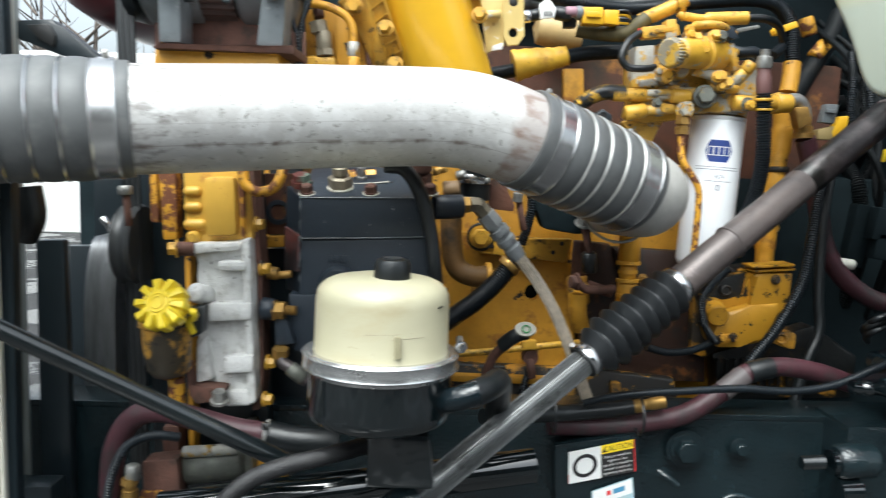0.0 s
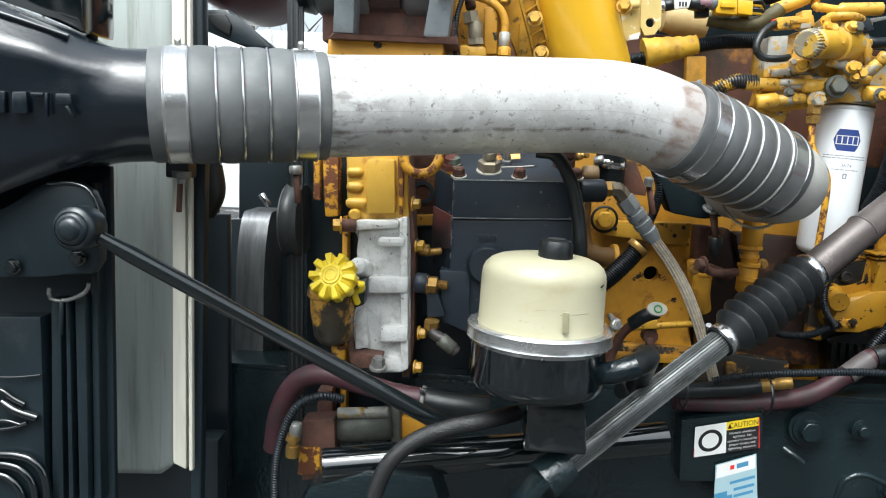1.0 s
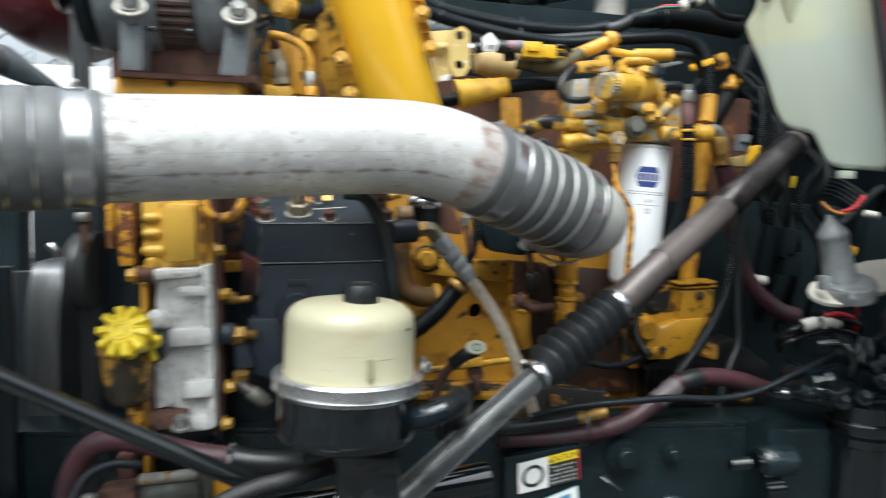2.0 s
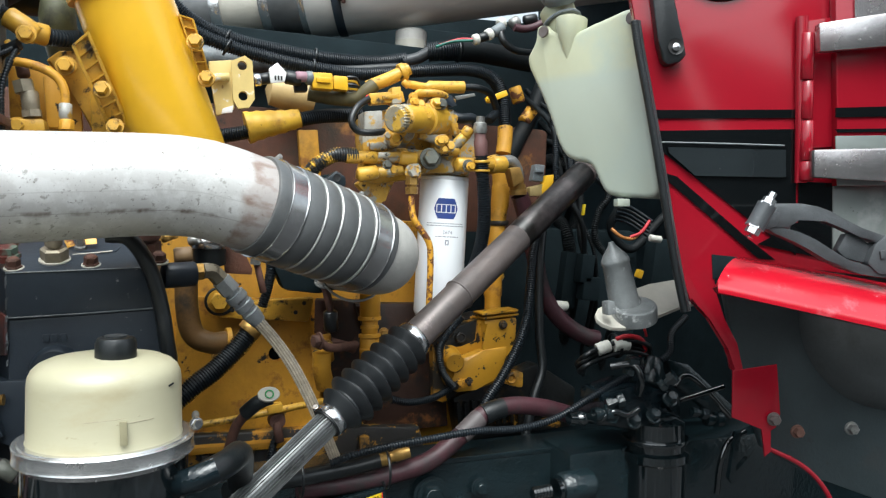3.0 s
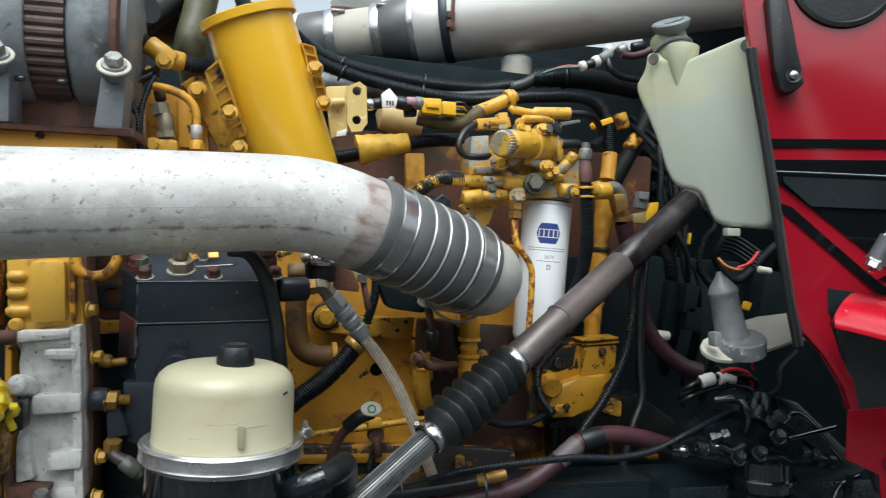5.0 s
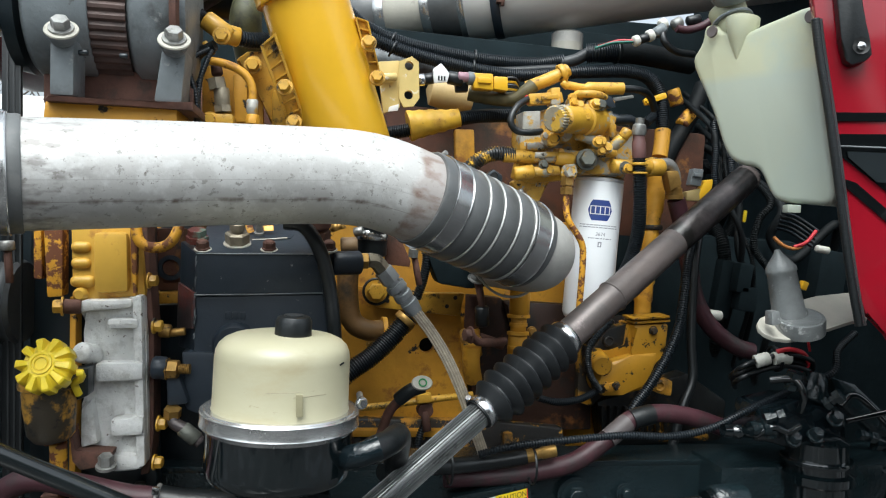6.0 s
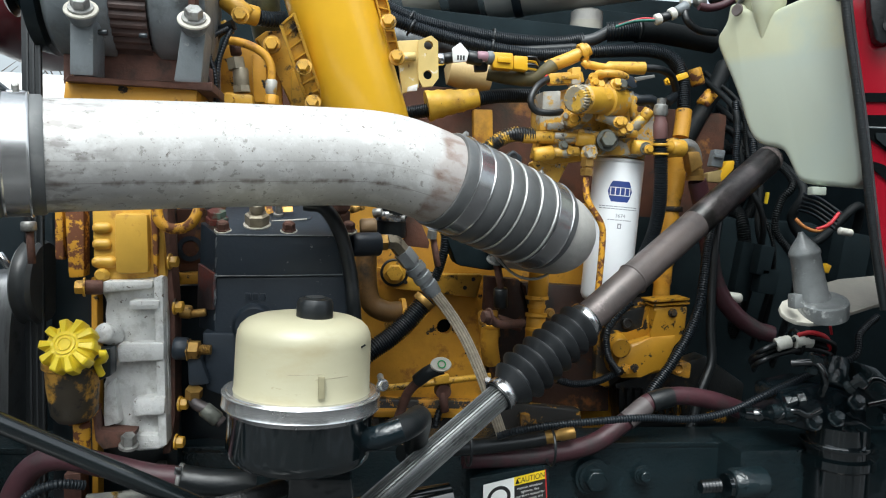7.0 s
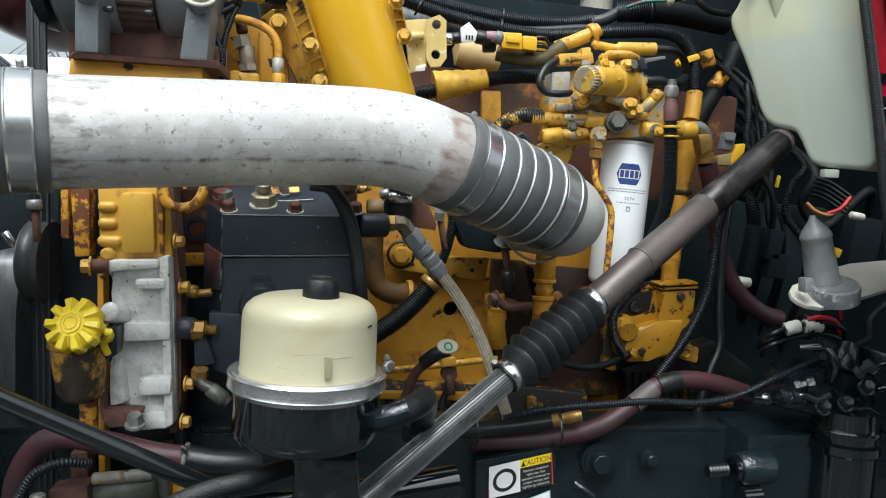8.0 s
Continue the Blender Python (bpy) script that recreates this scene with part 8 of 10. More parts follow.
part("hinge_leaf", slab([(0.9393, 0.8884, 1.6583), (0.9768, 0.8762, 1.665), (0.98, 0.8752, 1.4766), (0.9453, 0.8865, 1.4749)], 0.006, 0.001, OUT), M_red, hinge)
door = thing("cab_door", (1.15, 0.82, 1.1), "red cab door with black stripes and chrome handles", "door")
DD = [(0.9674, 0.8646, 1.7407), (1.1879, 0.7926, 1.7423), (1.1958, 0.79, 1.4203), (0.9776, 0.8612, 1.4187)]
part("door_skin", slab(DD, 0.018, 0.003, OUT), M_red, door)
for q in ([(0.9701, 0.8605, 1.5312), (1.1899, 0.7888, 1.5382), (1.1903, 0.7887, 1.5221), (0.9703, 0.8604, 1.5176)], [(0.9706, 0.8603, 1.5007), (1.1907, 0.7885, 1.5044), (1.1908, 0.7885, 1.4995), (0.9738, 0.8593, 1.4959)]):
    part("stripe", slab(q, 0.002, 0.0, OUT), M_stripe, door, "black painted stripe")
part("wet_panel", slab([(0.9708, 0.8603, 1.4911), (1.1909, 0.7884, 1.4947), (1.1928, 0.7878, 1.4202), (0.9751, 0.8589, 1.4193)], 0.003, 0.0008, OUT), M_wetreflection, door, "wet lower door panel with a painted grey reflection")
part("window_glass", slab([(0.9905, 0.8528, 1.7317), (1.184, 0.7897, 1.733), (1.1856, 0.7891, 1.6694), (0.9933, 0.8519, 1.6604)], 0.003, 0.0, OUT), M_chrome, door, "bright reflecting glass")
for q in ([(0.9315, 0.8552, 1.6481), (1.0531, 0.805, 1.6664), (1.0542, 0.8047, 1.6166), (0.9337, 0.8545, 1.6073)], [(0.9283, 0.8563, 1.4702), (1.0572, 0.8037, 1.4726), (1.0582, 0.8034, 1.4221), (0.9289, 0.8561, 1.4305)]):
    part("bracket", slab(q, 0.016, 0.004, OUT), M_chrome, door, "water-spotted chrome bracket")
# flush pale patch painted as the sky's reflection on the red door
part("sky_reflection_patch", slab([(0.9921, 0.8568, 1.5902), (1.0572, 0.8355, 1.5965), (1.0577, 0.8354, 1.5629), (0.9934, 0.8564, 1.5574)], 0.002, 0.0006, OUT), surface("rain_spotted_reflection", (0.52, 0.42, 0.42), 0.25, vary=0.12, scale=14, layers=(((0.10, 0.06, 0.06), 260, 0.66, 0.69, 0.3),), bump=0.03), door, "painted sky reflection with rain spots")
part("lower_step", slab([(1.0345, 0.9163, 1.4182), (1.2668, 0.8405, 1.4182), (1.2708, 0.8392, 1.2579), (1.0372, 0.9154, 1.2587)], 0.01, 0.002, OUT), M_wetreflection, door)

strap = thing("hood_strap", (0.7547, 0.9445, 1.6146), "black rubber strap bar bolted to the cowl", "strap")
part("bar", slab([(0.7113, 0.946, 1.7303), (0.7388, 0.9371, 1.7305), (0.7596, 0.9302, 1.6279), (0.7652, 0.9284, 1.6057), (0.7553, 0.9316, 1.5961), (0.74, 0.9366, 1.5913), (0.7323, 0.9392, 1.5976), (0.7259, 0.9412, 1.6278)], 0.02, 0.005, OUT), M_black, strap)
part("bolt_recess", turned((0.7494, 0.933, 1.6175), (-0.31, -0.95, 0), ((0, 0), (0.001, 0.010), (0.0015, 0.0115)), 20), M_ink, strap)
part("bolt", turned((0.7485, 0.9318, 1.6163), (-0.31, -0.95, 0), ((0, 0), (0, 0.006), (0.003, 0.0055), (0.004, 0.003), (0.004, 0)), 14), M_steel, strap)
gask = [(0.7018, 0.9618, 1.656), (0.7099, 0.9591, 1.6064), (0.7252, 0.9541, 1.526), (0.7392, 0.9495, 1.4451), (0.7524, 0.9452, 1.3637), (0.7656, 0.9409, 1.2899), (0.7771, 0.9372, 1.2356)]
gk = thing("edge_seal", gask[-1], "ribbed black rubber seal along the cowl edge", "seal")
part("bulb", tube(bmesh.new(), gask, 0.0065, 12, 0.004), M_rubber, gk)
part("ribbed_lip", tube(bmesh.new(), [vec(p) + Vector((-0.006, -0.004, 0)) for p in gask], 0.006, 10, 0.0014, lambda s, i: 0.0060 if i % 3 else 0.0056), M_black, gk)

fender = thing("fender_ledge", (0.8697, 0.8123, 1.2887), "red fender ledge with pale reflections painted on its top", "fender")
b0, b1, f0, f1 = (vec(p) for p in ((0.8498, 0.9015, 1.3163), (1.1841, 0.7938, 1.2517), (0.7453, 0.8324, 1.2926), (1.0852, 0.7209, 1.2132)))
bm = bmesh.new()
rings = []
for k in range(25):
    u = k / 24
    p, q = b0.lerp(b1, u), f0.lerp(f1, u)
    run = [p + Vector((0, 0.01, -0.012)), p]
    for g in (0.15, 0.3, 0.45, 0.6, 0.72, 0.82, 0.90, 0.96, 1.0):
        # the top bows up, dips before the rim and rolls over at the lip
        run.append(p.lerp(q, g) + Vector((0, 0, 0.010 * math.sin(math.pi * g) - 0.006 * g ** 6)))
    run += [q + Vector((-0.001, -0.004, -0.010)), q + Vector((0, -0.004, -0.018)), q + Vector((0.002, 0.004, -0.020)), q + Vector((0.003, 0.012, -0.014)), p + Vector((0.0, -0.01, -0.018))]
    rings.append([bm.verts.new(v) for v in run])
m = len(rings[0])
for u, v in zip(rings, rings[1:]):
    for k in range(m):
        bm.faces.new((u[k], u[(k + 1) % m], v[(k + 1) % m], v[k]))
bm.faces.new(rings[0])
bm.faces.new(rings[-1][::-1])
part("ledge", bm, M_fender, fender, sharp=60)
part("recess", slab([(0.8168, 0.9329, 1.3188), (0.8595, 0.919, 1.3144), (0.8376, 0.9262, 1.2881), (0.8187, 0.9323, 1.2816)], 0.003, 0.0005, OUT), M_firewall, fender, "dark gap at the ledge's end")

arm = thing("hood_hinge_arm", (0.8689, 0.8125, 1.3416), "grey forked hood hinge arm with a bolted pivot", "hinge arm")
part("upper_fork", slab([(0.8365, 0.8389, 1.3875), (0.8452, 0.8361, 1.3927), (0.8802, 0.8247, 1.3926), (0.8986, 0.8187, 1.3887), (0.917, 0.8127, 1.3817), (0.9369, 0.8062, 1.3702), (0.9591, 0.7989, 1.3586), (0.9813, 0.7917, 1.3508), (1.0071, 0.7833, 1.3453), (1.0073, 0.7832, 1.3315), (0.9763, 0.7933, 1.3379), (0.9541, 0.8006, 1.3472), (0.9319, 0.8078, 1.3588), (0.9098, 0.815, 1.368), (0.8878, 0.8222, 1.3735), (0.8731, 0.827, 1.3736), (0.8652, 0.8296, 1.3668), (0.8653, 0.8295, 1.3553), (0.844, 0.8365, 1.36), (0.8279, 0.8417, 1.3662)], 0.022, 0.004, OUT), M_arm, arm)
part("lower_fork", slab([(0.8272, 0.843, 1.3655), (0.8521, 0.8349, 1.3607), (0.8778, 0.8265, 1.353), (0.8977, 0.82, 1.3437), (0.9199, 0.8128, 1.329), (0.9392, 0.8065, 1.3166), (0.9614, 0.7992, 1.305), (0.9851, 0.7915, 1.3017), (1.0087, 0.7838, 1.3), (1.0089, 0.7837, 1.2885), (0.9852, 0.7914, 1.291), (0.9572, 0.8006, 1.2958), (0.9335, 0.8083, 1.3036), (0.9113, 0.8156, 1.316), (0.8891, 0.8228, 1.33), (0.8706, 0.8289, 1.34), (0.8448, 0.8373, 1.3516), (0.8302, 0.8421, 1.3578)], 0.022, 0.004, OUT), M_arm, arm)
part("web", slab([(0.9322, 0.8161, 1.3286), (0.9437, 0.8124, 1.3517), (0.9608, 0.8068, 1.3469), (0.9773, 0.8014, 1.336), (0.9688, 0.8042, 1.3099), (0.942, 0.8129, 1.3178)], 0.016, 0.004, OUT), M_arm, arm)
part("root", slab([(0.9639, 0.7942, 1.3106), (0.9723, 0.7915, 1.3349), (0.9853, 0.7872, 1.3486), (1.0251, 0.7742, 1.3422), (1.0333, 0.7716, 1.2902), (0.9788, 0.7893, 1.2952)], 0.024, 0.005, OUT), M_arm, arm)
for pts in ([(0.9772, 0.7867, 1.3274), (0.9844, 0.7843, 1.3289), (0.9853, 0.784, 1.3182), (0.9788, 0.7862, 1.3167)], [(0.9881, 0.7831, 1.3281), (0.9947, 0.781, 1.3288), (0.9956, 0.7807, 1.3181), (0.989, 0.7828, 1.3174)]):
    part("raised_mark", slab(pts, 0.003, 0.0008, OUT), M_arm, arm)
part("knuckle", slab([(0.806, 0.8457, 1.3657), (0.8262, 0.8391, 1.3854), (0.8497, 0.8314, 1.3808), (0.8456, 0.8328, 1.3611), (0.8179, 0.8418, 1.352)], 0.018, 0.005, OUT), M_arm, arm)
pv0, pv1 = vec((0.8001, 0.8297, 1.3553)), vec((0.8252, 0.8215, 1.4046))
pv = (pv1 - pv0).normalized()
part("pivot", turned(pv0, pv, ((0.006, 0), (0.006, 0.0125), (0.040, 0.0125), (0.040, 0)), 24), M_arm, arm)
part("pivot_nut", turned(pv0, pv, ((-0.004, 0), (-0.004, 0.010), (0.004, 0.010), (0.004, 0.013), (0.007, 0.013), (0.007, 0)), 6), M_steel, arm, "bright steel nut")
part("pivot_nut", turned(pv0, pv, ((0.038, 0), (0.038, 0.013), (0.041, 0.013), (0.041, 0.009), (0.049, 0.009), (0.049, 0.005), (0.058, 0.005), (0.058, 0)), 6), M_steel, arm, "bright steel nut")
part("pivot_head", turned(pv0, pv, ((-0.004, 0.0), (-0.010, 0.006), (-0.012, 0)), 12), M_steel, arm)

well = thing("wheel_well", (1.0833, 1.0056, 1.0779), "dull black inner fender liner with two rusty bolts", "inner fender")
part("liner", slab([(0.8975, 1.0031, 1.2508), (1.2957, 0.8731, 1.1814), (1.3037, 0.8705, 0.8505), (1.0383, 0.9571, 0.9548), (0.9594, 0.9829, 1.0013), (0.9231, 0.9947, 1.1289)], 0.02, 0.004, OUT), M_liner, well)
part("bulge", turned((1.1543, 0.8877, 1.222), (-0.31, -0.95, 0), ((-0.03, 0.16), (0.0, 0.145), (0.012, 0.12), (0.016, 0)), 48), M_bulge, well)
part("flap", slab([(0.8914, 0.9735, 1.1333), (0.9578, 0.9518, 1.1435), (0.964, 0.9498, 1.0638), (0.9575, 0.9519, 1.0425), (0.9491, 0.9547, 1.039), (0.9513, 0.954, 1.0051), (0.9413, 0.9572, 0.9963), (0.9373, 0.9585, 1.0409), (0.8914, 0.9735, 1.059)], 0.004, 0.001, OUT), M_red, well, "red painted steel flap")
for p, m in (((0.9503, 0.949, 1.0581), M_shaft), ((0.9859, 0.9374, 1.0383), M_rust), ((1.067, 0.9109, 1.043), M_zinc)):
    part("bolt", hexhead(p, (-0.31, -0.95, 0), 0.008, 0.012), m, well)
part("edge", hose([(0.9607, 0.9719, 1.0043), (1.0129, 0.9549, 0.9767), (1.048, 0.9434, 0.9399), (1.075, 0.9346, 0.8849)], 0.004, 8), M_red, well)

# grey rubber guide cone on its plate
cone = thing("hood_guide", (0.7856, 1.09, 1.2139), "grey rubber hood guide cone on a pale metal plate", "hood guide")
cb0, cb1 = vec((0.7585, 1.075, 1.2323)), vec((0.7323, 1.075, 1.3338))
cdn = (cb1 - cb0).normalized()
cln = (cb1 - cb0).length
part("cone", turned(cb0, cdn, ((-0.012, 0.0), (-0.012, 0.0275), (0.004, 0.0265), (0.008, 0.0245), (cln * 0.64, 0.0218), (cln * 0.67, 0.0235), (cln * 0.72, 0.0228), (cln * 0.80, 0.0180), (cln * 0.94, 0.0065), (cln, 0.004), (cln, 0)), 32, lobes=lambda k, n: 1.0 + 0.02 * math.cos(3 * 2 * math.pi * k / n)), M_cone, cone)
fl0 = vec((0.7647, 1.055, 1.2216))
fax = (cdn + Vector((0, -0.35, 0.15))).normalized()
part("flange", turned(fl0, fax, ((-0.012, 0), (-0.012, 0.0365), (0.008, 0.0360), (0.011, 0.0345), (0.012, 0.0300), (0.010, 0.0270), (0.010, 0)), 40), M_cone, cone)
part("foot", slab([(0.7038, 1.035, 1.2417), (0.7167, 1.035, 1.2429), (0.7177, 1.03, 1.2233), (0.7019, 1.03, 1.2206)], 0.02, 0.003), M_cone, cone)
part("plate", slab([(0.7035, 1.0724, 1.2188), (0.7158, 1.0851, 1.2258), (0.7426, 1.0972, 1.2324), (0.7965, 1.1242, 1.2473), (0.8506, 1.1424, 1.2573), (0.9380, 1.1560, 1.2650), (0.9060, 1.0880, 1.2275), (0.8716, 1.0810, 1.2236), (0.8086, 1.0594, 1.2117), (0.7597, 1.0405, 1.2013), (0.7343, 1.0373, 1.1995), (0.714, 1.0402, 1.2011), (0.703, 1.0488, 1.2058), (0.6992, 1.0595, 1.2117)], 0.007, 0.0015, (0, 0.48, -0.87)), M_plate, cone, "pale worn metal plate")

# ---- firewall and its wiring ----
solo("firewall", join(block((1.47, 1.85, 1.25), (0.05, 1.7, 1.9), (0, 0, 4), 0.01), block((0.80, 2.62, 0.95), (1.5, 0.04, 1.3), (0, 0, 0), 0.01), block((1.06, 2.58, 1.80), (0.86, 0.04, 0.56), (0, 0, 0), 0.01)), M_firewall, "dark grimy firewall behind the engine", "firewall", kind="structure")
# overhang and cab front added to keep sky light off the engine's back
solo("shading_overhang", join(block((1.33, 1.75, 2.16), (0.62, 1.30, 0.03), (0, 6, 4), 0.01), block((1.62, 1.70, 2.45), (0.05, 2.2, 0.70), (0, 14, 4), 0.02)), M_red, "red cowl overhang and cab front added to shade the engine's back", "cowl", kind="structure")
rnd = random.Random(11)
for k, (a, b, c, d, r) in enumerate((
    ((0.8213, 1.46, 1.5691), (0.8216, 1.44, 1.5046), (0.8406, 1.43, 1.4256), (0.8781, 1.42, 1.3247), 0.006),
    ((0.8523, 1.49, 1.5801), (0.8645, 1.48, 1.498), (0.8798, 1.46, 1.393), (0.9188, 1.44, 1.267), 0.005),
    ((0.8935, 1.51, 1.5134), (0.9124, 1.5, 1.4302), (0.9096, 1.49, 1.3227), (0.9471, 1.49, 1.2035), 0.007),
    ((0.9457, 1.44, 1.4303), (0.9175, 1.43, 1.383), (0.9114, 1.43, 1.3253), (0.9717, 1.44, 1.2333), 0.008),
    ((1.0178, 1.51, 1.4168), (1.0023, 1.52, 1.349), (1.0592, 1.52, 1.3016), (1.1625, 1.52, 1.3794), 0.010),
    ((0.9064, 1.56, 1.3445), (0.9199, 1.56, 1.2576), (0.9174, 1.56, 1.1696), (0.9019, 1.56, 1.0937), 0.016),
)):
    (lambda p, r, l: loom(p, r, l, M_shadedhose_smudge) if k % 2 else cable(p, r, l, M_shadedhose_smudge))([vec(a) + Vector((0.06, 0.35, 0.16)), vec(a) + Vector((0.0, 0.14, 0.08)), a, b, c, d, vec(d) + Vector((0.03, 0.12, -0.22))], r, "black wiring hanging on the firewall")
cable([(0.8883, 1.33, 1.3516), (0.9028, 1.32, 1.3361), (0.9312, 1.32, 1.3313), (0.9636, 1.33, 1.3489)], 0.0035, "orange wire loop by the washer tank", M_copper, "wire")
cable([(0.9247, 1.32, 1.3336), (0.9506, 1.32, 1.3435), (0.9767, 1.33, 1.3659)], 0.0035, "red wire loop by the washer tank", M_redwire, "wire")
for k in range(5):
    o = Vector((0.004 * k, 0.01 * k, -0.008 * k))
    cable([vec((0.9352, 1.38, 1.4007)) + o, vec((0.9688, 1.38, 1.3927)) + o, vec((1.0035, 1.36, 1.3658)) + o], 0.003, "thin dark wire under the washer tank", M_black if k % 2 else M_loom, "wire")
solo("yellow_plug", block((0.9007, 1.25, 1.2661), (0.012, 0.012, 0.016), (0, 20, 0), 0.002), M_canister, "small yellow wiring plug by the cone", "plug")
solo("yellow_tag", block((0.8085, 1.3, 1.3879), (0.006, 0.006, 0.022), (0, 8, 0), 0.002), M_amber, "yellow tag on the firewall wiring", "tag")
solo("white_sleeve", rod((0.9437, 1.28, 1.3333), (0.9694, 1.28, 1.3297), 0.007, 14), M_tape, "white tape band on a dark hose", "sleeve")
solo("white_sleeve", rod((0.8104, 1.42, 1.1913), (0.8391, 1.42, 1.1878), 0.010, 14), M_tape, "white tape band on a dark hose", "sleeve")
for p, s in (((0.8796, 1.42, 1.2656), (0.03, 0.03, 0.06)), ((0.8892, 1.42, 1.2239), (0.04, 0.03, 0.05)), ((0.8613, 1.46, 1.2394), (0.035, 0.03, 0.12)), ((1.0249, 1.36, 1.2777), (0.06, 0.04, 0.10))):
    solo("relay_box", block(p, s, (0, 8, 0), 0.004), M_firewall, "dark relay box on the firewall", "relay box", "relay boxes")

# wiring bundle with white tape below the cone
wb = thing("taped_wiring", (0.8564, 1.2, 1.136), "knot of black wires with white tape and a red lead", "wiring")
for k in range(7):
    o = Vector((rnd.uniform(-0.004, 0.004), -0.003 * k, rnd.uniform(-0.034, 0.006)))
    part("wire", hose([vec((0.8900, 1.45, 1.0600)) + o, vec((0.7540, 1.22, 1.1220)) + o, vec((0.7865, 1.2, 1.1451)) + o, vec((0.8324, 1.19, 1.1553)) + o, vec((0.8736, 1.19, 1.1449)) + o, vec((0.8828, 1.2, 1.1262)) + o], 0.0045, 8), M_black, wb)
part("red_wire", hose([(0.8058, 1.175, 1.157), (0.8256, 1.17, 1.1627), (0.8545, 1.17, 1.1551), (0.8695, 1.18, 1.1334), (0.8578, 1.18, 1.1249)], 0.0042, 8), M_redwire, wb)
part("red_wire", hose([(0.8716, 1.18, 1.1588), (0.8601, 1.17, 1.181), (0.8568, 1.16, 1.1975)], 0.0025, 8), M_redwire, wb)
for pts in ([(0.772, 1.182, 1.1385), (0.782, 1.180, 1.1425), (0.794, 1.179, 1.1455)], [(0.803, 1.178, 1.1450), (0.816, 1.177, 1.1470), (0.832, 1.178, 1.1455)]):
    part("tape", tube(bmesh.new(), pts, 0.011, 14, 0.003, lambda s, i: 0.0112 + 0.0006 * math.sin(i * 2.3)), M_tape, wb, "ragged white tape wrap")
part("tie", hollow(vec((0.8105, 1.19, 1.1423)), (1, 0, 0.2), 0.006, 0.020, 0.023, 16), M_black, wb)

# ---- steering gear and chassis bits in the dark ----
gearbox = thing("steering_gear", (0.8524, 1.12, 0.9236), "oily black steering gear with fittings and bolts", "steering gear")
part("cylinder", turned((0.8668, 1.14, 0.845), (0, 0, 1), ((0, 0.05), (0.10, 0.052), (0.105, 0.058), (0.118, 0.058), (0.122, 0.05), (0.17, 0.048), (0.18, 0.03), (0.18, 0)), 32), M_gloss, gearbox)
part("cover", slab([(0.7573, 1.13, 1.0714), (0.8235, 1.13, 1.0857), (0.9099, 1.13, 1.0644), (0.9165, 1.13, 1.0037), (0.8356, 1.13, 0.9964), (0.7522, 1.13, 1.0188)], 0.09, 0.012), M_wetblack, gearbox)
for p in ((0.7595, 1.115, 1.0364), (0.8033, 1.115, 1.0228), (0.8761, 1.115, 1.0555), (0.8423, 1.115, 1.029)):
    part("bolt", hexhead(p, (0, -0.7, 0.7), 0.010, 0.016), M_chassis, gearbox)
part("input", rod((0.8595, 1.15, 1.0739), (0.8783, 1.17, 1.1193), 0.020, 18), M_chassis, gearbox)
part("fitting", turned((0.6828, 1.12, 1.0391), (1, 0.05, -0.1), ((0, 0), (0, 0.010), (0.012, 0.012), (0.016, 0.008), (0.022, 0.012), (0.03, 0.012), (0.034, 0.009), (0.055, 0.009), (0.058, 0.013), (0.072, 0.013), (0.072, 0)), 18), M_gloss, gearbox)
part("line", hose([(0.8172, 1.12, 1.0689), (0.816, 1.11, 1.0952), (0.8056, 1.12, 1.121), (0.7738, 1.14, 1.1165)], 0.006, 10), M_gloss, gearbox)
part("line", hose([(0.9028, 1.12, 1.0522), (0.9421, 1.11, 1.0642), (0.978, 1.1, 1.0756)], 0.005, 10), M_gloss, gearbox)
# made-up fittings, bent lines and cap ring, added to scatter glints in the dark
for p, d, r, n in (((0.7448, 1.105, 1.0619), (1, -0.2, 0.25), 0.010, 6), ((0.8032, 1.13, 1.1038), (0.2, -0.2, 1), 0.012, 6), ((0.8552, 1.11, 1.0827), (0.5, -0.5, 0.6), 0.011, 6), ((0.7244, 1.11, 1.0436), (1, 0, 0.1), 0.012, 18), ((0.919, 1.11, 1.0334), (1, -0.1, -0.2), 0.009, 6), ((0.9486, 1.11, 1.0179), (1, -0.1, -0.1), 0.012, 18)):
    part("glint_fitting", turned(p, d, ((0, 0), (0, r), (0.010, r), (0.011, r * 0.7), (0.018, r * 0.7), (0.019, r * 1.15), (0.030, r * 1.15), (0.032, r * 0.8), (0.032, 0)), n), M_chassis, gearbox)
for pts in ([(0.7351, 1.11, 1.0332), (0.7568, 1.1, 1.0498), (0.7827, 1.1, 1.0409), (0.8044, 1.1, 1.0504)], [(0.8909, 1.12, 1.0779), (0.9139, 1.12, 1.096), (0.9496, 1.12, 1.0735), (1.011, 1.12, 1.0128)], [(0.9824, 1.12, 0.878), (0.9809, 1.11, 0.9323), (0.9973, 1.11, 0.971), (1.0339, 1.11, 0.9878)]):
    part("line", hose(pts, 0.0055, 10), M_gloss, gearbox)
part("cap_ring", turned((0.8654, 1.14, 0.9798), (0, 0, 1), ((0, 0.048), (0.0, 0.0565), (0.004, 0.058), (0.008, 0.0565), (0.008, 0.04)), 40), M_gloss, gearbox)
part("arm", slab([(0.943, 1.22, 1.1065), (0.9936, 1.22, 1.0925), (1.151, 1.2, 0.9527), (1.138, 1.2, 0.9206), (0.9687, 1.22, 1.0511)], 0.03, 0.006), M_chassis, gearbox)
part("mount", block((0.95, 1.21, 0.86), (0.5, 0.12, 0.22), (0, 0, 0), 0.02), M_chassis, gearbox)
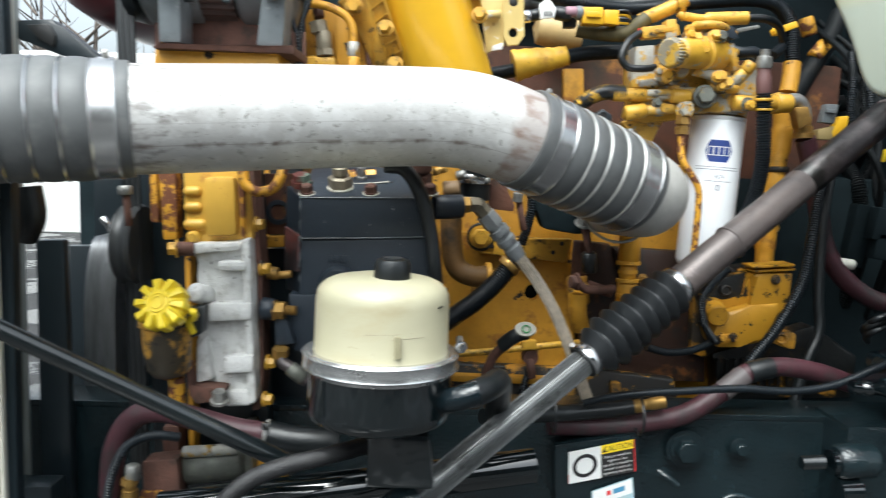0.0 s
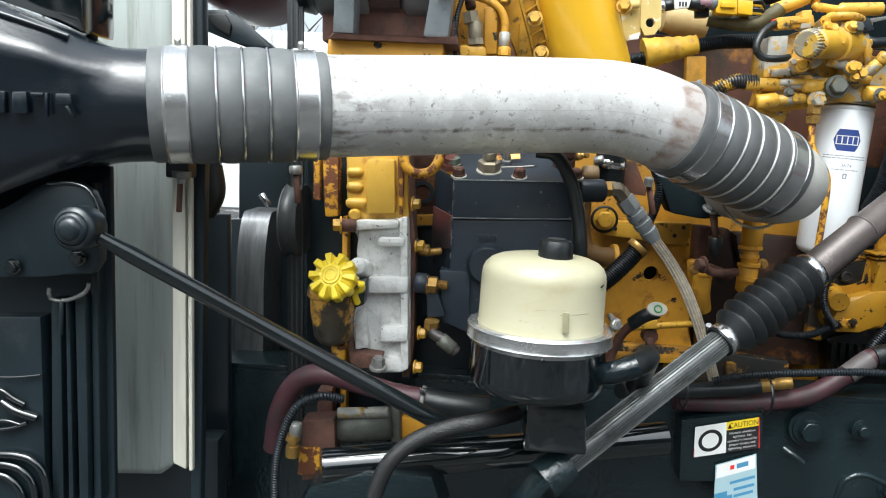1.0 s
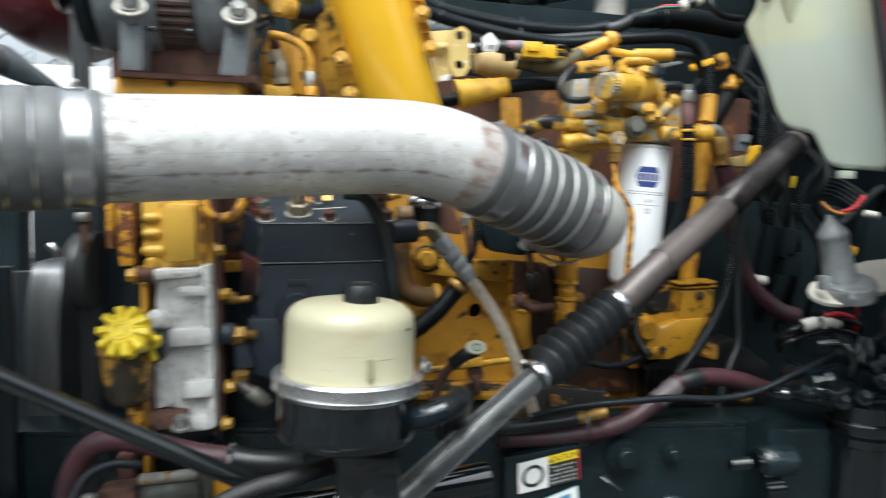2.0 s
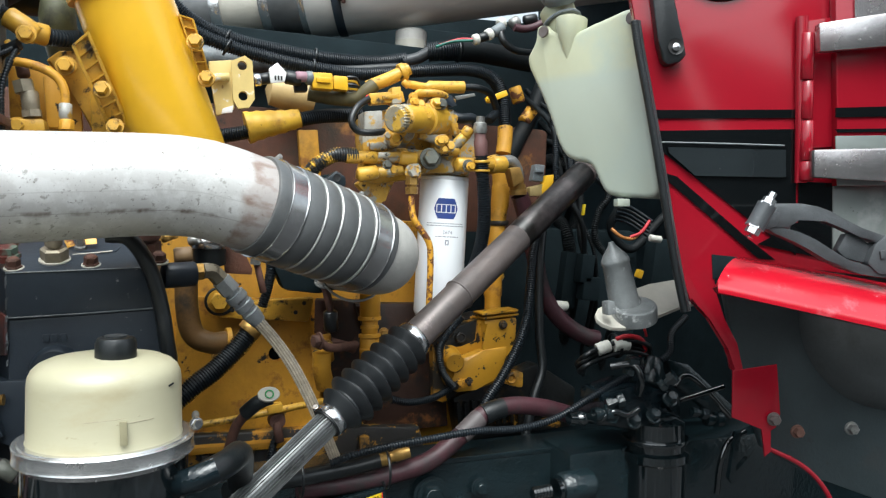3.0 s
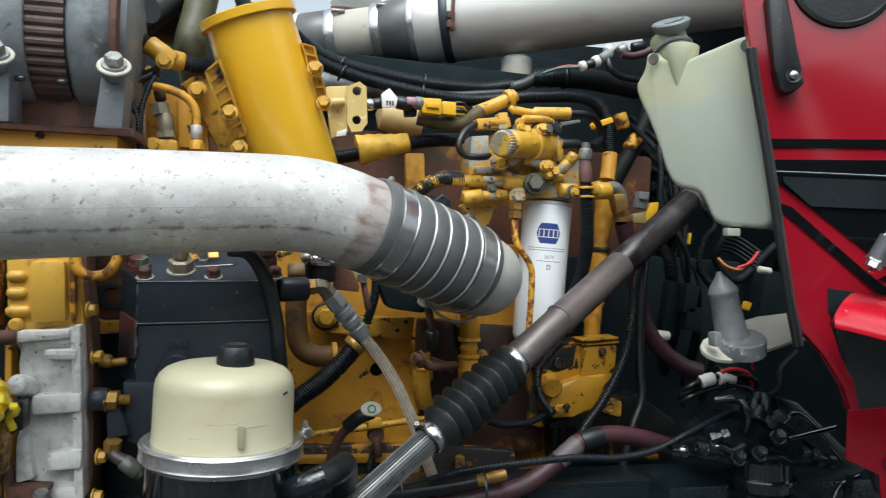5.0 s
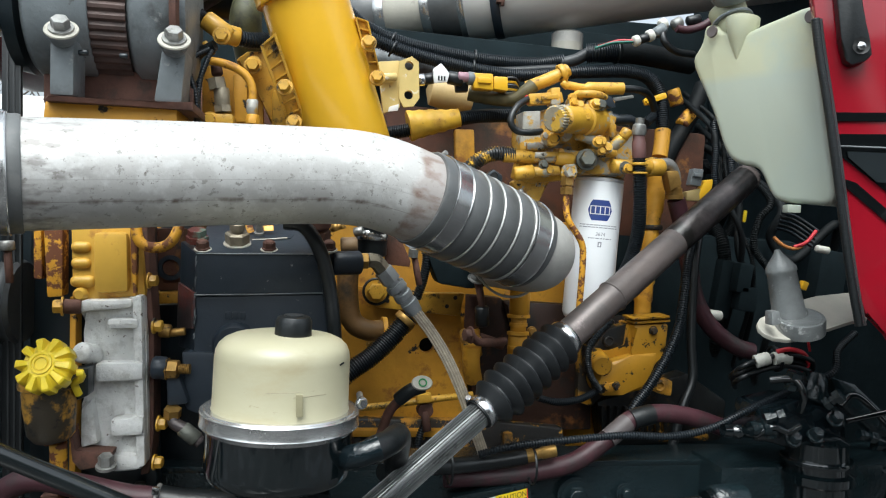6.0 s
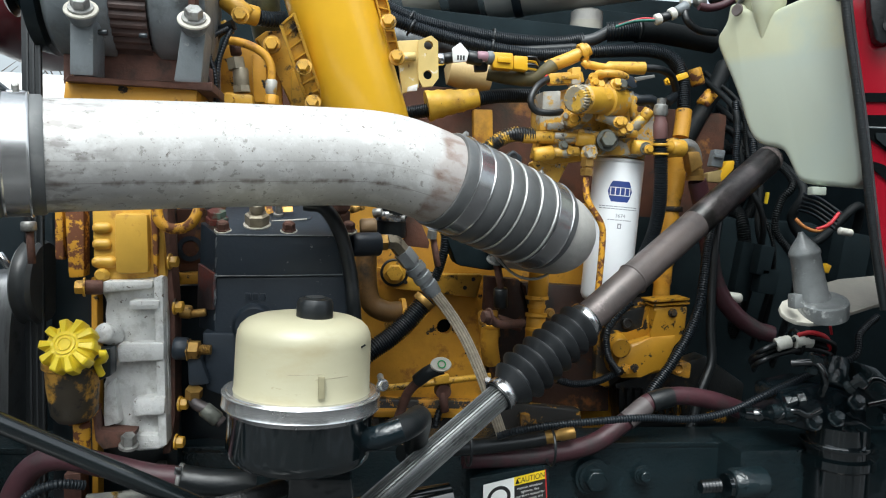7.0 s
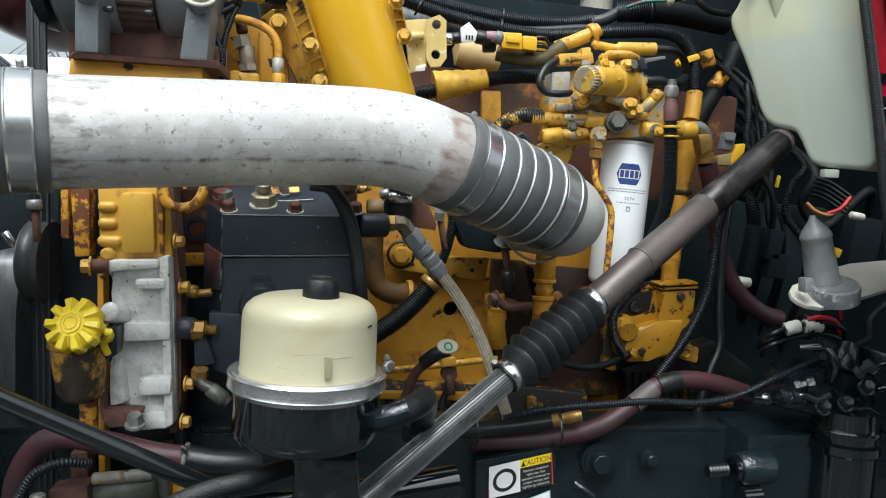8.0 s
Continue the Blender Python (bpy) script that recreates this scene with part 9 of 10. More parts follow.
part("gusset", slab([(1.007, 1.1, 0.993), (1.0192, 1.1, 0.9919), (1.0022, 1.1, 0.9128), (1.0323, 1.1, 0.945), (1.041, 1.1, 0.9369), (1.0024, 1.1, 0.8976), (0.9926, 1.1, 0.9089)], 0.01, 0.002), M_chassis, gearbox)
shock = thing("shackle_pin", (0.6571, 1.08, 0.9481), "oily black spring pin with a greased thread", "pin")
part("barrel", turned((0.6616, 1.1, 0.9303), (1, 0.1, 0.02), ((-0.005, 0), (-0.005, 0.022), (0.0, 0.026), (0.05, 0.026), (0.056, 0.022), (0.056, 0)), 28), M_chassis, shock)
part("collar", turned((0.6484, 1.1, 0.9286), (1, 0.1, 0.02), ((0, 0), (0, 0.019), (0.014, 0.020), (0.016, 0)), 28), M_gloss, shock)
part("thread", turned((0.607, 1.1, 0.9272), (1, 0.1, 0.02), [(0, 0)] + [(k * 0.003, 0.011 if k % 2 else 0.009) for k in range(13)] + [(0.039, 0)], 18), M_gloss, shock)
part("lower_barrel", turned((0.6594, 1.09, 0.8886), (1, 0.1, 0.02), ((0, 0), (0, 0.018), (0.03, 0.020), (0.034, 0)), 24), M_gloss, shock)
for p, r in (((0.4701, 1.21, 0.9048), 0.026), ((0.56, 1.21, 0.9071), 0.014), ((0.4242, 1.17, 0.8774), 0.009)):
    solo("chassis_bolt", join(turned(vec(p), (0, -1, 0), ((0, 0), (0, r * 1.2), (0.004, r * 1.2), (0.005, 0)), 24), hexhead(vec(p) + Vector((0, -0.004, 0)), (0, -1, 0), r * 0.75, r * 0.8)), M_chassis, "oily black bolt on the chassis rail", "bolt", "chassis bolts")
solo("grease_line", hose([(0.4105, 1.15, 0.8894), (0.4236, 1.14, 0.8822), (0.4383, 1.14, 0.8708)], 0.006, 8), M_chassis, "short black grease line on the chassis", "pipe")
cable([(0.4877, 1.12, 0.8252), (0.4926, 1.11, 0.8585), (0.5216, 1.11, 0.8696), (0.5725, 1.12, 0.8478)], 0.005, "thin bent brake pipe on the chassis", M_chassis, "pipe")

b0, b1 = vec((0.5859, 1.218, 0.9911)), vec((0.7369, 1.218, 0.9146))
rnd = random.Random(77)
beads = bmesh.new()
for k in range(120):
    x = b0.x + (b1.x - b0.x) * min(1.0, max(0.0, rnd.gauss(0.45, 0.22)))
    z = b1.z + (b0.z - b1.z) * min(1.0, max(0.0, rnd.gauss(0.5, 0.25)))
    r = rnd.uniform(0.0004, 0.0011)
    lathe(beads, (x, 1.2205, z), (0, -1, 0), ((0, r), (r * 0.5, r * 0.85), (r * 0.8, r * 0.45), (r * 0.9, 0)), 7)
tagged(part("oil_beads", beads, M_gloss, frame_rail), kind="stuff")

# ---- caution sticker on its bracket ----
SQ = [vec(p) for p in ((0.2752, 1.178, 0.907), (0.378, 1.178, 0.9306), (0.3829, 1.178, 0.8776), (0.2769, 1.178, 0.8544))]


def on_quad(bm, lift):
    """Lays a flat print in the unit square (x across, y down) on the sticker."""
    for v in bm.verts:
        u, w, z = v.co
        p = SQ[0].lerp(SQ[1], u).lerp(SQ[3].lerp(SQ[2], u), w)
        v.co = p + Vector((0, -lift - z, 0))
    return bm


def patch(x0, y0, x1, y1):
    bm = bmesh.new()
    bm.faces.new([bm.verts.new(p) for p in ((x0, y0, 0), (x1, y0, 0), (x1, y1, 0), (x0, y1, 0))])
    return bm


solo("step_bracket", slab([(0.2534, 1.182, 0.916), (0.3844, 1.182, 0.9377), (0.3981, 1.182, 0.8153), (0.2584, 1.182, 0.8085)], 0.04, 0.004), M_chassis, "black steel bracket on the chassis rail", "bracket")
stick = thing("caution_sticker", SQ[3], "white and black caution sticker with a yellow heading", "sticker")
part("sheet", on_quad(patch(0, 0, 1, 1), 0.0008), M_ink, stick)
part("white_field", on_quad(patch(0.0, 0.0, 0.49, 1.0), 0.0012), M_white, stick)
part("heading", on_quad(patch(0.49, 0.0, 0.985, 0.27), 0.0012), M_amber, stick)
part("red_edge", on_quad(patch(0.985, 0, 1, 1), 0.0014), M_redink, stick)
part("red_edge", on_quad(patch(0.0, 0.72, 0.008, 1), 0.0014), M_redink, stick)
wheel = bmesh.new()
ro, ri = [], []
for k in range(40):
    w = 2 * math.pi * k / 40
    ro.append(wheel.verts.new((0.245 + 0.185 * math.cos(w), 0.52 + 0.36 * math.sin(w), 0)))
    ri.append(wheel.verts.new((0.245 + 0.130 * math.cos(w), 0.52 + 0.25 * math.sin(w), 0)))
for k in range(40):
    wheel.faces.new((ro[k], ro[(k + 1) % 40], ri[(k + 1) % 40], ri[k]))
part("wheel_sign", on_quad(wheel, 0.0016), M_ink, stick)


def sticker_text(text, size, x, y, stretch):
    bm = text_mesh(text, size, 0, 0)
    for v in bm.verts:
        v.co = Vector((x + v.co.x * stretch, y - v.co.y, 0))
    return bm


part("heading_text", on_quad(sticker_text("CAUTION", 0.24, 0.755, 0.22, 0.42), 0.0016), M_ink, stick)
tri = bmesh.new()
tri.faces.new([tri.verts.new(p) for p in ((0.505, 0.23, 0), (0.575, 0.23, 0), (0.54, 0.06, 0))])
part("warning_sign", on_quad(tri, 0.0016), M_ink, stick)
for k, line_text in enumerate(("Maintain wheel/nut", "tightness. See", "operator's manual for", "proper torque and", "tightening sequence.")):
    part("text_line", on_quad(sticker_text(line_text, 0.105, 0.735, 0.42 + 0.125 * k, 0.50), 0.0016), M_white, stick)
SQ = [vec(p) for p in ((0.3142, 1.178, 0.8436), (0.3786, 1.178, 0.8675), (0.3883, 1.178, 0.7857), (0.3177, 1.178, 0.7609))]
note = thing("service_sticker", SQ[3], "pale blue oil service sticker with a blue shape", "sticker")
part("sheet", on_quad(patch(0, 0, 1, 1), 0.001), M_paleblue, note)
part("white_field", on_quad(patch(0.03, 0.02, 0.97, 0.30), 0.0014), M_white, note)
part("blue_shape", on_quad(join(patch(0.0, 0.62, 0.30, 1.0), patch(0.30, 0.72, 0.42, 1.0)), 0.0018), M_skyblue, note)
part("red_mark", on_quad(patch(0.36, 0.10, 0.46, 0.19), 0.0018), M_redink, note)
part("print_bar", on_quad(join(patch(0.52, 0.10, 0.80, 0.20), patch(0.36, 0.44, 0.95, 0.50), patch(0.45, 0.60, 0.93, 0.66), patch(0.45, 0.74, 0.90, 0.80)), 0.0018), M_skyblue, note)

# ---- tangle of dark leads and hoses between engine and firewall ----
rnd = random.Random(23)
for k in range(14):
    x, y = rnd.uniform(0.70, 1.05), rnd.uniform(1.62, 1.95)
    z = rnd.uniform(1.45, 1.72)
    drop = rnd.uniform(0.25, 0.6)
    pts = [(x + rnd.uniform(-0.18, 0.0), y + 0.1, z + rnd.uniform(-0.02, 0.10)), (x, y, z)]
    for j in (0.35, 0.7, 1.0):
        pts.append((x + rnd.uniform(-0.05, 0.07), y + rnd.uniform(-0.06, 0.06), z - drop * j))
    (lambda p, r, l: loom(p, r, l, M_shadedhose_smudge) if k % 3 else cable(p, r, l, M_shadedhose_smudge))(pts, rnd.choice((0.006, 0.008, 0.010, 0.014)), "black lead in the tangle before the firewall")
for k in range(4):
    y, z = rnd.uniform(1.66, 1.85), 1.60 - 0.08 * k
    pts = [(0.36 + 0.1 * rnd.random(), y, z), (0.55, y + rnd.uniform(-0.03, 0.03), z + rnd.uniform(-0.03, 0.03)), (0.75, y + 0.05, z + rnd.uniform(-0.05, 0.03)), (1.0, y + 0.1, z + rnd.uniform(-0.1, 0.05))]
    (cable if k % 2 else lambda p, r, l: loom(p, r, l))(pts, rnd.choice((0.007, 0.010, 0.015)), "black hose crossing behind the engine")
for k in range(6):
    c = (rnd.uniform(0.62, 0.92), rnd.uniform(1.6, 1.9), rnd.uniform(1.15, 1.62))
    solo("wiring_block", join(block(c, (0.05, 0.04, 0.035), (rnd.uniform(-20, 20), rnd.uniform(-30, 30), 0), 0.004), block((c[0], c[1] - 0.024, c[2]), (0.03, 0.02, 0.02), (0, rnd.uniform(-30, 30), 0), 0.003)), M_comp, "dark wiring connector in the tangle", "connector", "dark connectors")
chain = thing("relay_chain", (0.6798, 1.45, 1.7431), "chain of white and black wiring joints under the intake pipe", "wiring")
for name, p, q, r, m in (("joint", (0.6385, 1.45, 1.7296), (0.6506, 1.45, 1.734), 0.011, M_tape), ("joint", (0.6506, 1.45, 1.734), (0.67, 1.45, 1.7412), 0.009, M_black), ("joint", (0.6675, 1.45, 1.741), (0.6796, 1.45, 1.7477), 0.012, M_tape), ("joint", (0.6821, 1.45, 1.7479), (0.7038, 1.45, 1.7634), 0.011, M_grey),
                         ("joint", (0.7027, 1.47, 1.7703), (0.715, 1.47, 1.7783), 0.012, M_tape), ("joint", (0.7257, 1.46, 1.7698), (0.743, 1.46, 1.7805), 0.012, M_zinc), ("joint", (0.7556, 1.46, 1.7815), (0.7833, 1.46, 1.7885), 0.010, M_black)):
    part(name, rod(p, q, r, 14), m, chain)
part("maroon_lead", hose([(0.7288, 1.45, 1.7631), (0.7514, 1.45, 1.7614), (0.7789, 1.45, 1.7694), (0.8013, 1.45, 1.7828)], 0.008, 12), M_maroon, chain)
part("green_lead", hose([(0.563, 1.46, 1.7135), (0.5988, 1.46, 1.7265), (0.6385, 1.45, 1.7296)], 0.003, 8), surface("green_wire", (0.01, 0.12, 0.09), 0.4, bump=0), chain)
part("red_lead", hose([(0.5724, 1.47, 1.7197), (0.6108, 1.46, 1.732), (0.6385, 1.45, 1.7319)], 0.0025, 8), M_redwire, chain)
part("drop_lead", hose([(0.6979, 1.45, 1.756), (0.7004, 1.44, 1.731), (0.7303, 1.45, 1.7169), (0.7779, 1.47, 1.7185)], 0.007, 12), M_black, chain)
grom = thing("cable_grommet", (0.8216, 0.929, 1.7333), "round black opening cover in the red cowl", "grommet")
part("ring", turned((0.8243, 0.9323, 1.7640), (-0.31, -0.95, 0), ((0, 0), (0.0, 0.0760), (0.006, 0.0748), (0.007, 0.0690), (0.003, 0.0660), (0.003, 0)), 56), M_black, grom)


# ---- radiator end: charge air cooler tank, rod, shroud ----
cac = thing("charge_air_cooler", (-0.6482, 0.85, 0.8861), "satin black cast cooler tank with raised marks on its face", "cooler")


def flow(rows, n):
    """Rows of numbers with n even steps laid smoothly between each two."""
    P = [[2 * a - b for a, b in zip(rows[0], rows[1])], *rows, [2 * a - b for a, b in zip(rows[-1], rows[-2])]]
    out = []
    for i in range(1, len(P) - 2):
        for k in range(n):
            t = k / n
            out.append([0.5 * (2 * b + (c - a) * t + (2 * a - 5 * b + 4 * c - d) * t * t + (3 * b - a - 3 * c + d) * t ** 3) for a, b, c, d in zip(P[i - 1], P[i], P[i + 1], P[i + 2])])
    return out + [list(rows[-1])]


def shell_of(rows, seg=72):
    """A casting lofted along x: rows of (x, y, z, half depth, half height, roundness); square ends have a sloping upper face."""
    corners = [(-0.82, -0.74), (-1.0, 0.62), (-0.50, 1.0), (1.0, 1.0), (1.0, -1.0), (-0.62, -1.0)]
    bm = bmesh.new()
    rings = []
    for x, y, z, dy, dz, n in rows:
        ring = []
        for k in range(seg):
            w = 2 * math.pi * k / seg
            c, q = -math.cos(w), math.sin(w)
            # meet of the spoke with the many-sided section
            reach = 9.0
            for (a1, b1), (a2, b2) in zip(corners, corners[1:] + corners[:1]):
                det = c * (b2 - b1) - q * (a2 - a1)
                if abs(det) > 1e-9:
                    t = (a1 * (b2 - b1) - b1 * (a2 - a1)) / det
                    u = (a1 * q - b1 * c) / det
                    if t > 0 and -1e-6 <= u <= 1 + 1e-6:
                        reach = min(reach, t)
            f = reach + (1.0 - reach) * n
            ring.append(bm.verts.new((x, y + dy * c * f, z + dz * q * f)))
        rings.append(ring)
    for u, v in zip(rings, rings[1:]):
        for k in range(seg):
            bm.faces.new((u[k], v[k], v[(k + 1) % seg], u[(k + 1) % seg]))
    bm.faces.new(rings[0])
    bm.faces.new(rings[-1][::-1])
    bmesh.ops.recalc_face_normals(bm, faces=bm.faces)
    return bm


rows = []
for top, low, dy, n in (((-0.8004, 0.842, 1.5366), (-0.8198, 0.842, 1.2128), 0.075, 0.0), ((-0.7194, 0.852, 1.5102), (-0.7314, 0.852, 1.2495), 0.075, 0.0), ((-0.6822, 0.858, 1.4981), (-0.6914, 0.858, 1.267), 0.074, 0.0),
                        ((-0.6445, 0.864, 1.4859), (-0.6513, 0.864, 1.2845), 0.072, 0.02), ((-0.6063, 0.87, 1.4728), (-0.611, 0.87, 1.3), 0.070, 0.08), ((-0.5776, 0.875, 1.4605), (-0.5811, 0.875, 1.3081), 0.067, 0.25),
                        ((-0.5485, 0.88, 1.4547), (-0.551, 0.88, 1.3141), 0.063, 0.6), ((-0.522, 0.884, 1.4547), (-0.5239, 0.884, 1.3166), 0.0605, 0.95), ((-0.4686, 0.892, 1.4569), (-0.4694, 0.892, 1.3194), 0.0605, 1.0)):
    rows.append((top[0], top[1], (top[2] + low[2]) / 2, dy, (top[2] - low[2]) / 2, n))
part("tank", shell_of(flow(rows, 6)), M_tankblack, cac, sharp=30)
part("top_ridge", hose([(-0.80, 0.80, 1.520), (-0.7194, 0.806, 1.499), (-0.6445, 0.818, 1.478), (-0.585, 0.832, 1.460)], 0.004, 10), M_tankblack, cac)
for q in ([(-0.6313, 0.7925, 1.3934), (-0.6148, 0.7935, 1.3941), (-0.6144, 0.7935, 1.369), (-0.6322, 0.7925, 1.3683)], [(-0.6115, 0.7945, 1.3937), (-0.5964, 0.7955, 1.3937), (-0.5965, 0.7955, 1.3887), (-0.6117, 0.7945, 1.3887)], [(-0.5951, 0.7955, 1.3937), (-0.5914, 0.796, 1.3939), (-0.5922, 0.796, 1.3668), (-0.5959, 0.7955, 1.3673)],
          [(-0.5835, 0.797, 1.3936), (-0.5669, 0.799, 1.3938), (-0.5652, 0.799, 1.3812), (-0.5839, 0.797, 1.3804)], [(-0.5746, 0.798, 1.3802), (-0.5699, 0.799, 1.3804), (-0.5635, 0.8, 1.3674), (-0.5685, 0.7995, 1.3672)], [(-0.6565, 0.791, 1.3936), (-0.6388, 0.792, 1.3937), (-0.6398, 0.792, 1.3686), (-0.6576, 0.791, 1.3678)]):
    part("raised_mark", slab(q, 0.006, 0.0022), M_tankblack, cac)
part("upper_hose", slab([(-0.8249, 0.875, 1.5617), (-0.587, 0.875, 1.5684), (-0.588, 0.875, 1.4681), (-0.6508, 0.875, 1.4928), (-0.6928, 0.875, 1.5048), (-0.8259, 0.875, 1.5445)], 0.08, 0.012), M_gloss, cac)
part("upright", rod((-0.6088, 0.93, 1.5604), (-0.6068, 0.93, 1.4551), 0.007, 14), M_satin, cac)
side = thing("radiator_side", (-0.6603, 0.95, 0.838), "black ribbed radiator side member", "radiator")
part("panel", slab([(-0.8444, 0.93, 1.2981), (-0.5862, 0.93, 1.3077), (-0.5881, 0.93, 0.8372), (-0.8715, 0.93, 0.8195)], 0.012, 0.004), M_radiator, side)
for q in ([(-0.6587, 0.905, 1.1314), (-0.645, 0.905, 1.1321), (-0.6478, 0.905, 0.8455), (-0.6653, 0.905, 0.8444)], [(-0.6349, 0.898, 1.1301), (-0.6289, 0.898, 1.1304), (-0.6303, 0.898, 0.85), (-0.6374, 0.898, 0.8495)], [(-0.6237, 0.9, 1.1378), (-0.6085, 0.9, 1.1385), (-0.6102, 0.9, 0.8502), (-0.6244, 0.9, 0.8494)],
          [(-0.6058, 0.91, 1.2857), (-0.5963, 0.91, 1.2861), (-0.5978, 0.91, 0.8466), (-0.609, 0.91, 0.8458)]):
    part("rib", slab(q, 0.03, 0.005), M_radiator, side)
part("loop", hose([(-0.6479, 0.885, 1.15), (-0.6469, 0.885, 1.1352), (-0.6244, 0.885, 1.1348), (-0.6002, 0.885, 1.1462), (-0.5954, 0.885, 1.1582)], 0.0028, 8), M_zinc, side)
part("loop_post", rod((-0.6319, 0.885, 1.1359), (-0.6342, 0.885, 1.0881), 0.003, 8), M_radiator, side)
# bent gloss tubes added only to give glints on the dark side member
part("glint_tubes", join(*[hose(p, r, 10, 0.004) for p, r in (([(-0.749, 0.895, 1.004), (-0.7243, 0.893, 1.0061), (-0.7053, 0.893, 0.9947), (-0.6915, 0.894, 0.9874)], 0.004), ([(-0.7211, 0.893, 0.9891), (-0.7002, 0.89, 0.9789), (-0.6744, 0.893, 0.9699)], 0.006),
     ([(-0.7509, 0.895, 0.9582), (-0.7175, 0.892, 0.9637), (-0.6981, 0.893, 0.959)], 0.003), ([(-0.7429, 0.894, 0.948), (-0.7101, 0.892, 0.9539), (-0.6893, 0.894, 0.9623)], 0.0025), ([(-0.7242, 0.894, 1.023), (-0.701, 0.894, 1.0243), (-0.6697, 0.896, 1.0286)], 0.0015))]), M_gloss, side)
part("wet_panel", slab([(-0.8804, 0.9, 1.0964), (-0.6694, 0.9, 1.1075), (-0.6696, 0.9, 0.8057), (-0.8992, 0.9, 0.79)], 0.03, 0.006), M_radiator, side)
for k in range(3):
    part("ring_rib", hose([(-0.7752, 0.893, 0.9129), (-0.7044, 0.893, 0.9157), (-0.6766, 0.893, 0.9047), (-0.6649, 0.893, 0.8781), (-0.6636, 0.893, 0.818)], 0.0055, 10), M_gloss, side).location = (-0.016 * k, 0.0, -0.014 * k)
plate = thing("rod_bracket", (-0.5975, 0.83, 1.1874), "black arched bracket plate holding the stay rod", "bracket")
part("plate", slab([(-0.7878, 0.85, 1.2185), (-0.6781, 0.85, 1.2509), (-0.6485, 0.85, 1.2783), (-0.6233, 0.85, 1.2889), (-0.5915, 0.85, 1.2901), (-0.5721, 0.85, 1.2792), (-0.5621, 0.85, 1.2554), (-0.5623, 0.85, 1.1928), (-0.5734, 0.85, 1.1768), (-0.6309, 0.85, 1.1714), (-0.791, 0.85, 1.1615)], 0.02, 0.004), M_radiator, plate)
part("arch", hose([(-0.6243, 0.848, 1.2876), (-0.5918, 0.848, 1.2888), (-0.571, 0.848, 1.2786), (-0.5604, 0.848, 1.2522)], 0.003, 8), M_gloss, plate)
bolt(plate, (-0.5865, 0.845, 1.1981), r=0.008, h=0.010, material=M_gloss)
bolt(plate, (-0.669, 0.845, 1.1833), r=0.008, h=0.010, material=M_gloss)
rodx = thing("stay_rod", (-0.5492, 0.82, 1.2283), "black steel stay rod with a round rubber-bushed eye", "rod")
EYE_C = vec((-0.5668, 0.8, 1.2400))
part("eye", turned(EYE_C, (0, -1, 0.05), ((-0.03, 0.020), (-0.03, 0.025), (-0.024, 0.0265), (0.000, 0.0265), (0.005, 0.0245), (0.007, 0.020)), 36), M_satin, rodx)
part("bush", turned(EYE_C, (0, -1, 0.05), ((0.0, 0.0205), (0.006, 0.020), (0.010, 0.0175), (0.0115, 0.0150), (0.0115, 0.0135), (0.0150, 0.0115), (0.0165, 0.007), (0.0170, 0.0)), 30), M_satin, rodx)
r0, r1 = vec((-0.5533, 0.815, 1.2334)), vec((-0.1225, 0.99, 0.9504))
rdn = (r1 - r0).length
part("bar", turned(r0, r1 - r0, ((-0.012, 0.0), (-0.012, 0.008), (0.02, 0.0085), (0.05, 0.0105), (rdn, 0.0125), (rdn, 0)), 32), M_bar, rodx)

shroud = thing("fan_shroud", (-0.5764, 1, 0.8195), "streaked grey fan shroud with a pale edge rail", "shroud")
part("panel", slab([(-0.7223, 1.08, 1.612), (-0.5624, 1.08, 1.6146), (-0.5656, 1.08, 0.8272), (-0.5868, 1.08, 0.8086), (-0.6927, 1.08, 0.8032), (-0.6959, 1.08, 0.9275), (-0.6973, 1.08, 1.0729), (-0.6994, 1.08, 1.2139), (-0.7143, 1.08, 1.325)], 0.10, 0.024), M_shroud, shroud, sharp=60)
# dark sheet added below the shroud in place of shade
part("shade_sheet", slab([(-0.72, 1.10, 0.86), (-0.50, 1.10, 0.868), (-0.50, 1.10, 0.55), (-0.72, 1.10, 0.55)], 0.05, 0.01), M_satin, shroud, "dark sheet added for the shade below the shroud")
part("rail", slab([(-0.5173, 0.965, 1.5885), (-0.4993, 0.965, 1.5889), (-0.5003, 0.965, 0.876), (-0.52, 0.965, 0.885)], 0.012, 0.003), M_rail, shroud, "pale streaked edge rail")
part("rail_lip", slab([(-0.4942, 0.958, 1.5873), (-0.489, 0.958, 1.5874), (-0.4884, 0.958, 0.8784), (-0.4941, 0.958, 0.8781)], 0.010, 0.002), M_rail, shroud)
part("rail_side", slab([(-0.4972, 0.975, 1.5913), (-0.479, 0.975, 1.5917), (-0.4763, 0.975, 1.3256), (-0.4832, 0.975, 0.7955), (-0.4983, 0.975, 0.7945)], 0.02, 0.003), M_radiator, shroud)
part("inner_web", slab([(-0.560, 1.19, 1.222), (-0.515, 1.19, 1.2237), (-0.512, 1.19, 0.7415), (-0.562, 1.19, 0.7385)], 0.02, 0.006), M_satin, shroud)
part("hose_stub", hose([(-0.5016, 1.06, 1.3073), (-0.4967, 1.06, 1.2699), (-0.5126, 1.07, 1.2407)], 0.020, 16), M_black, shroud)
# two dark sheets added to fill the black gap by the pulley
part("backing", slab([(-0.6699, 1.42, 1.1858), (-0.3664, 1.42, 1.1979), (-0.3552, 1.42, 0.5383), (-0.6758, 1.42, 0.5177)], 0.02, 0.004), M_satin, shroud)
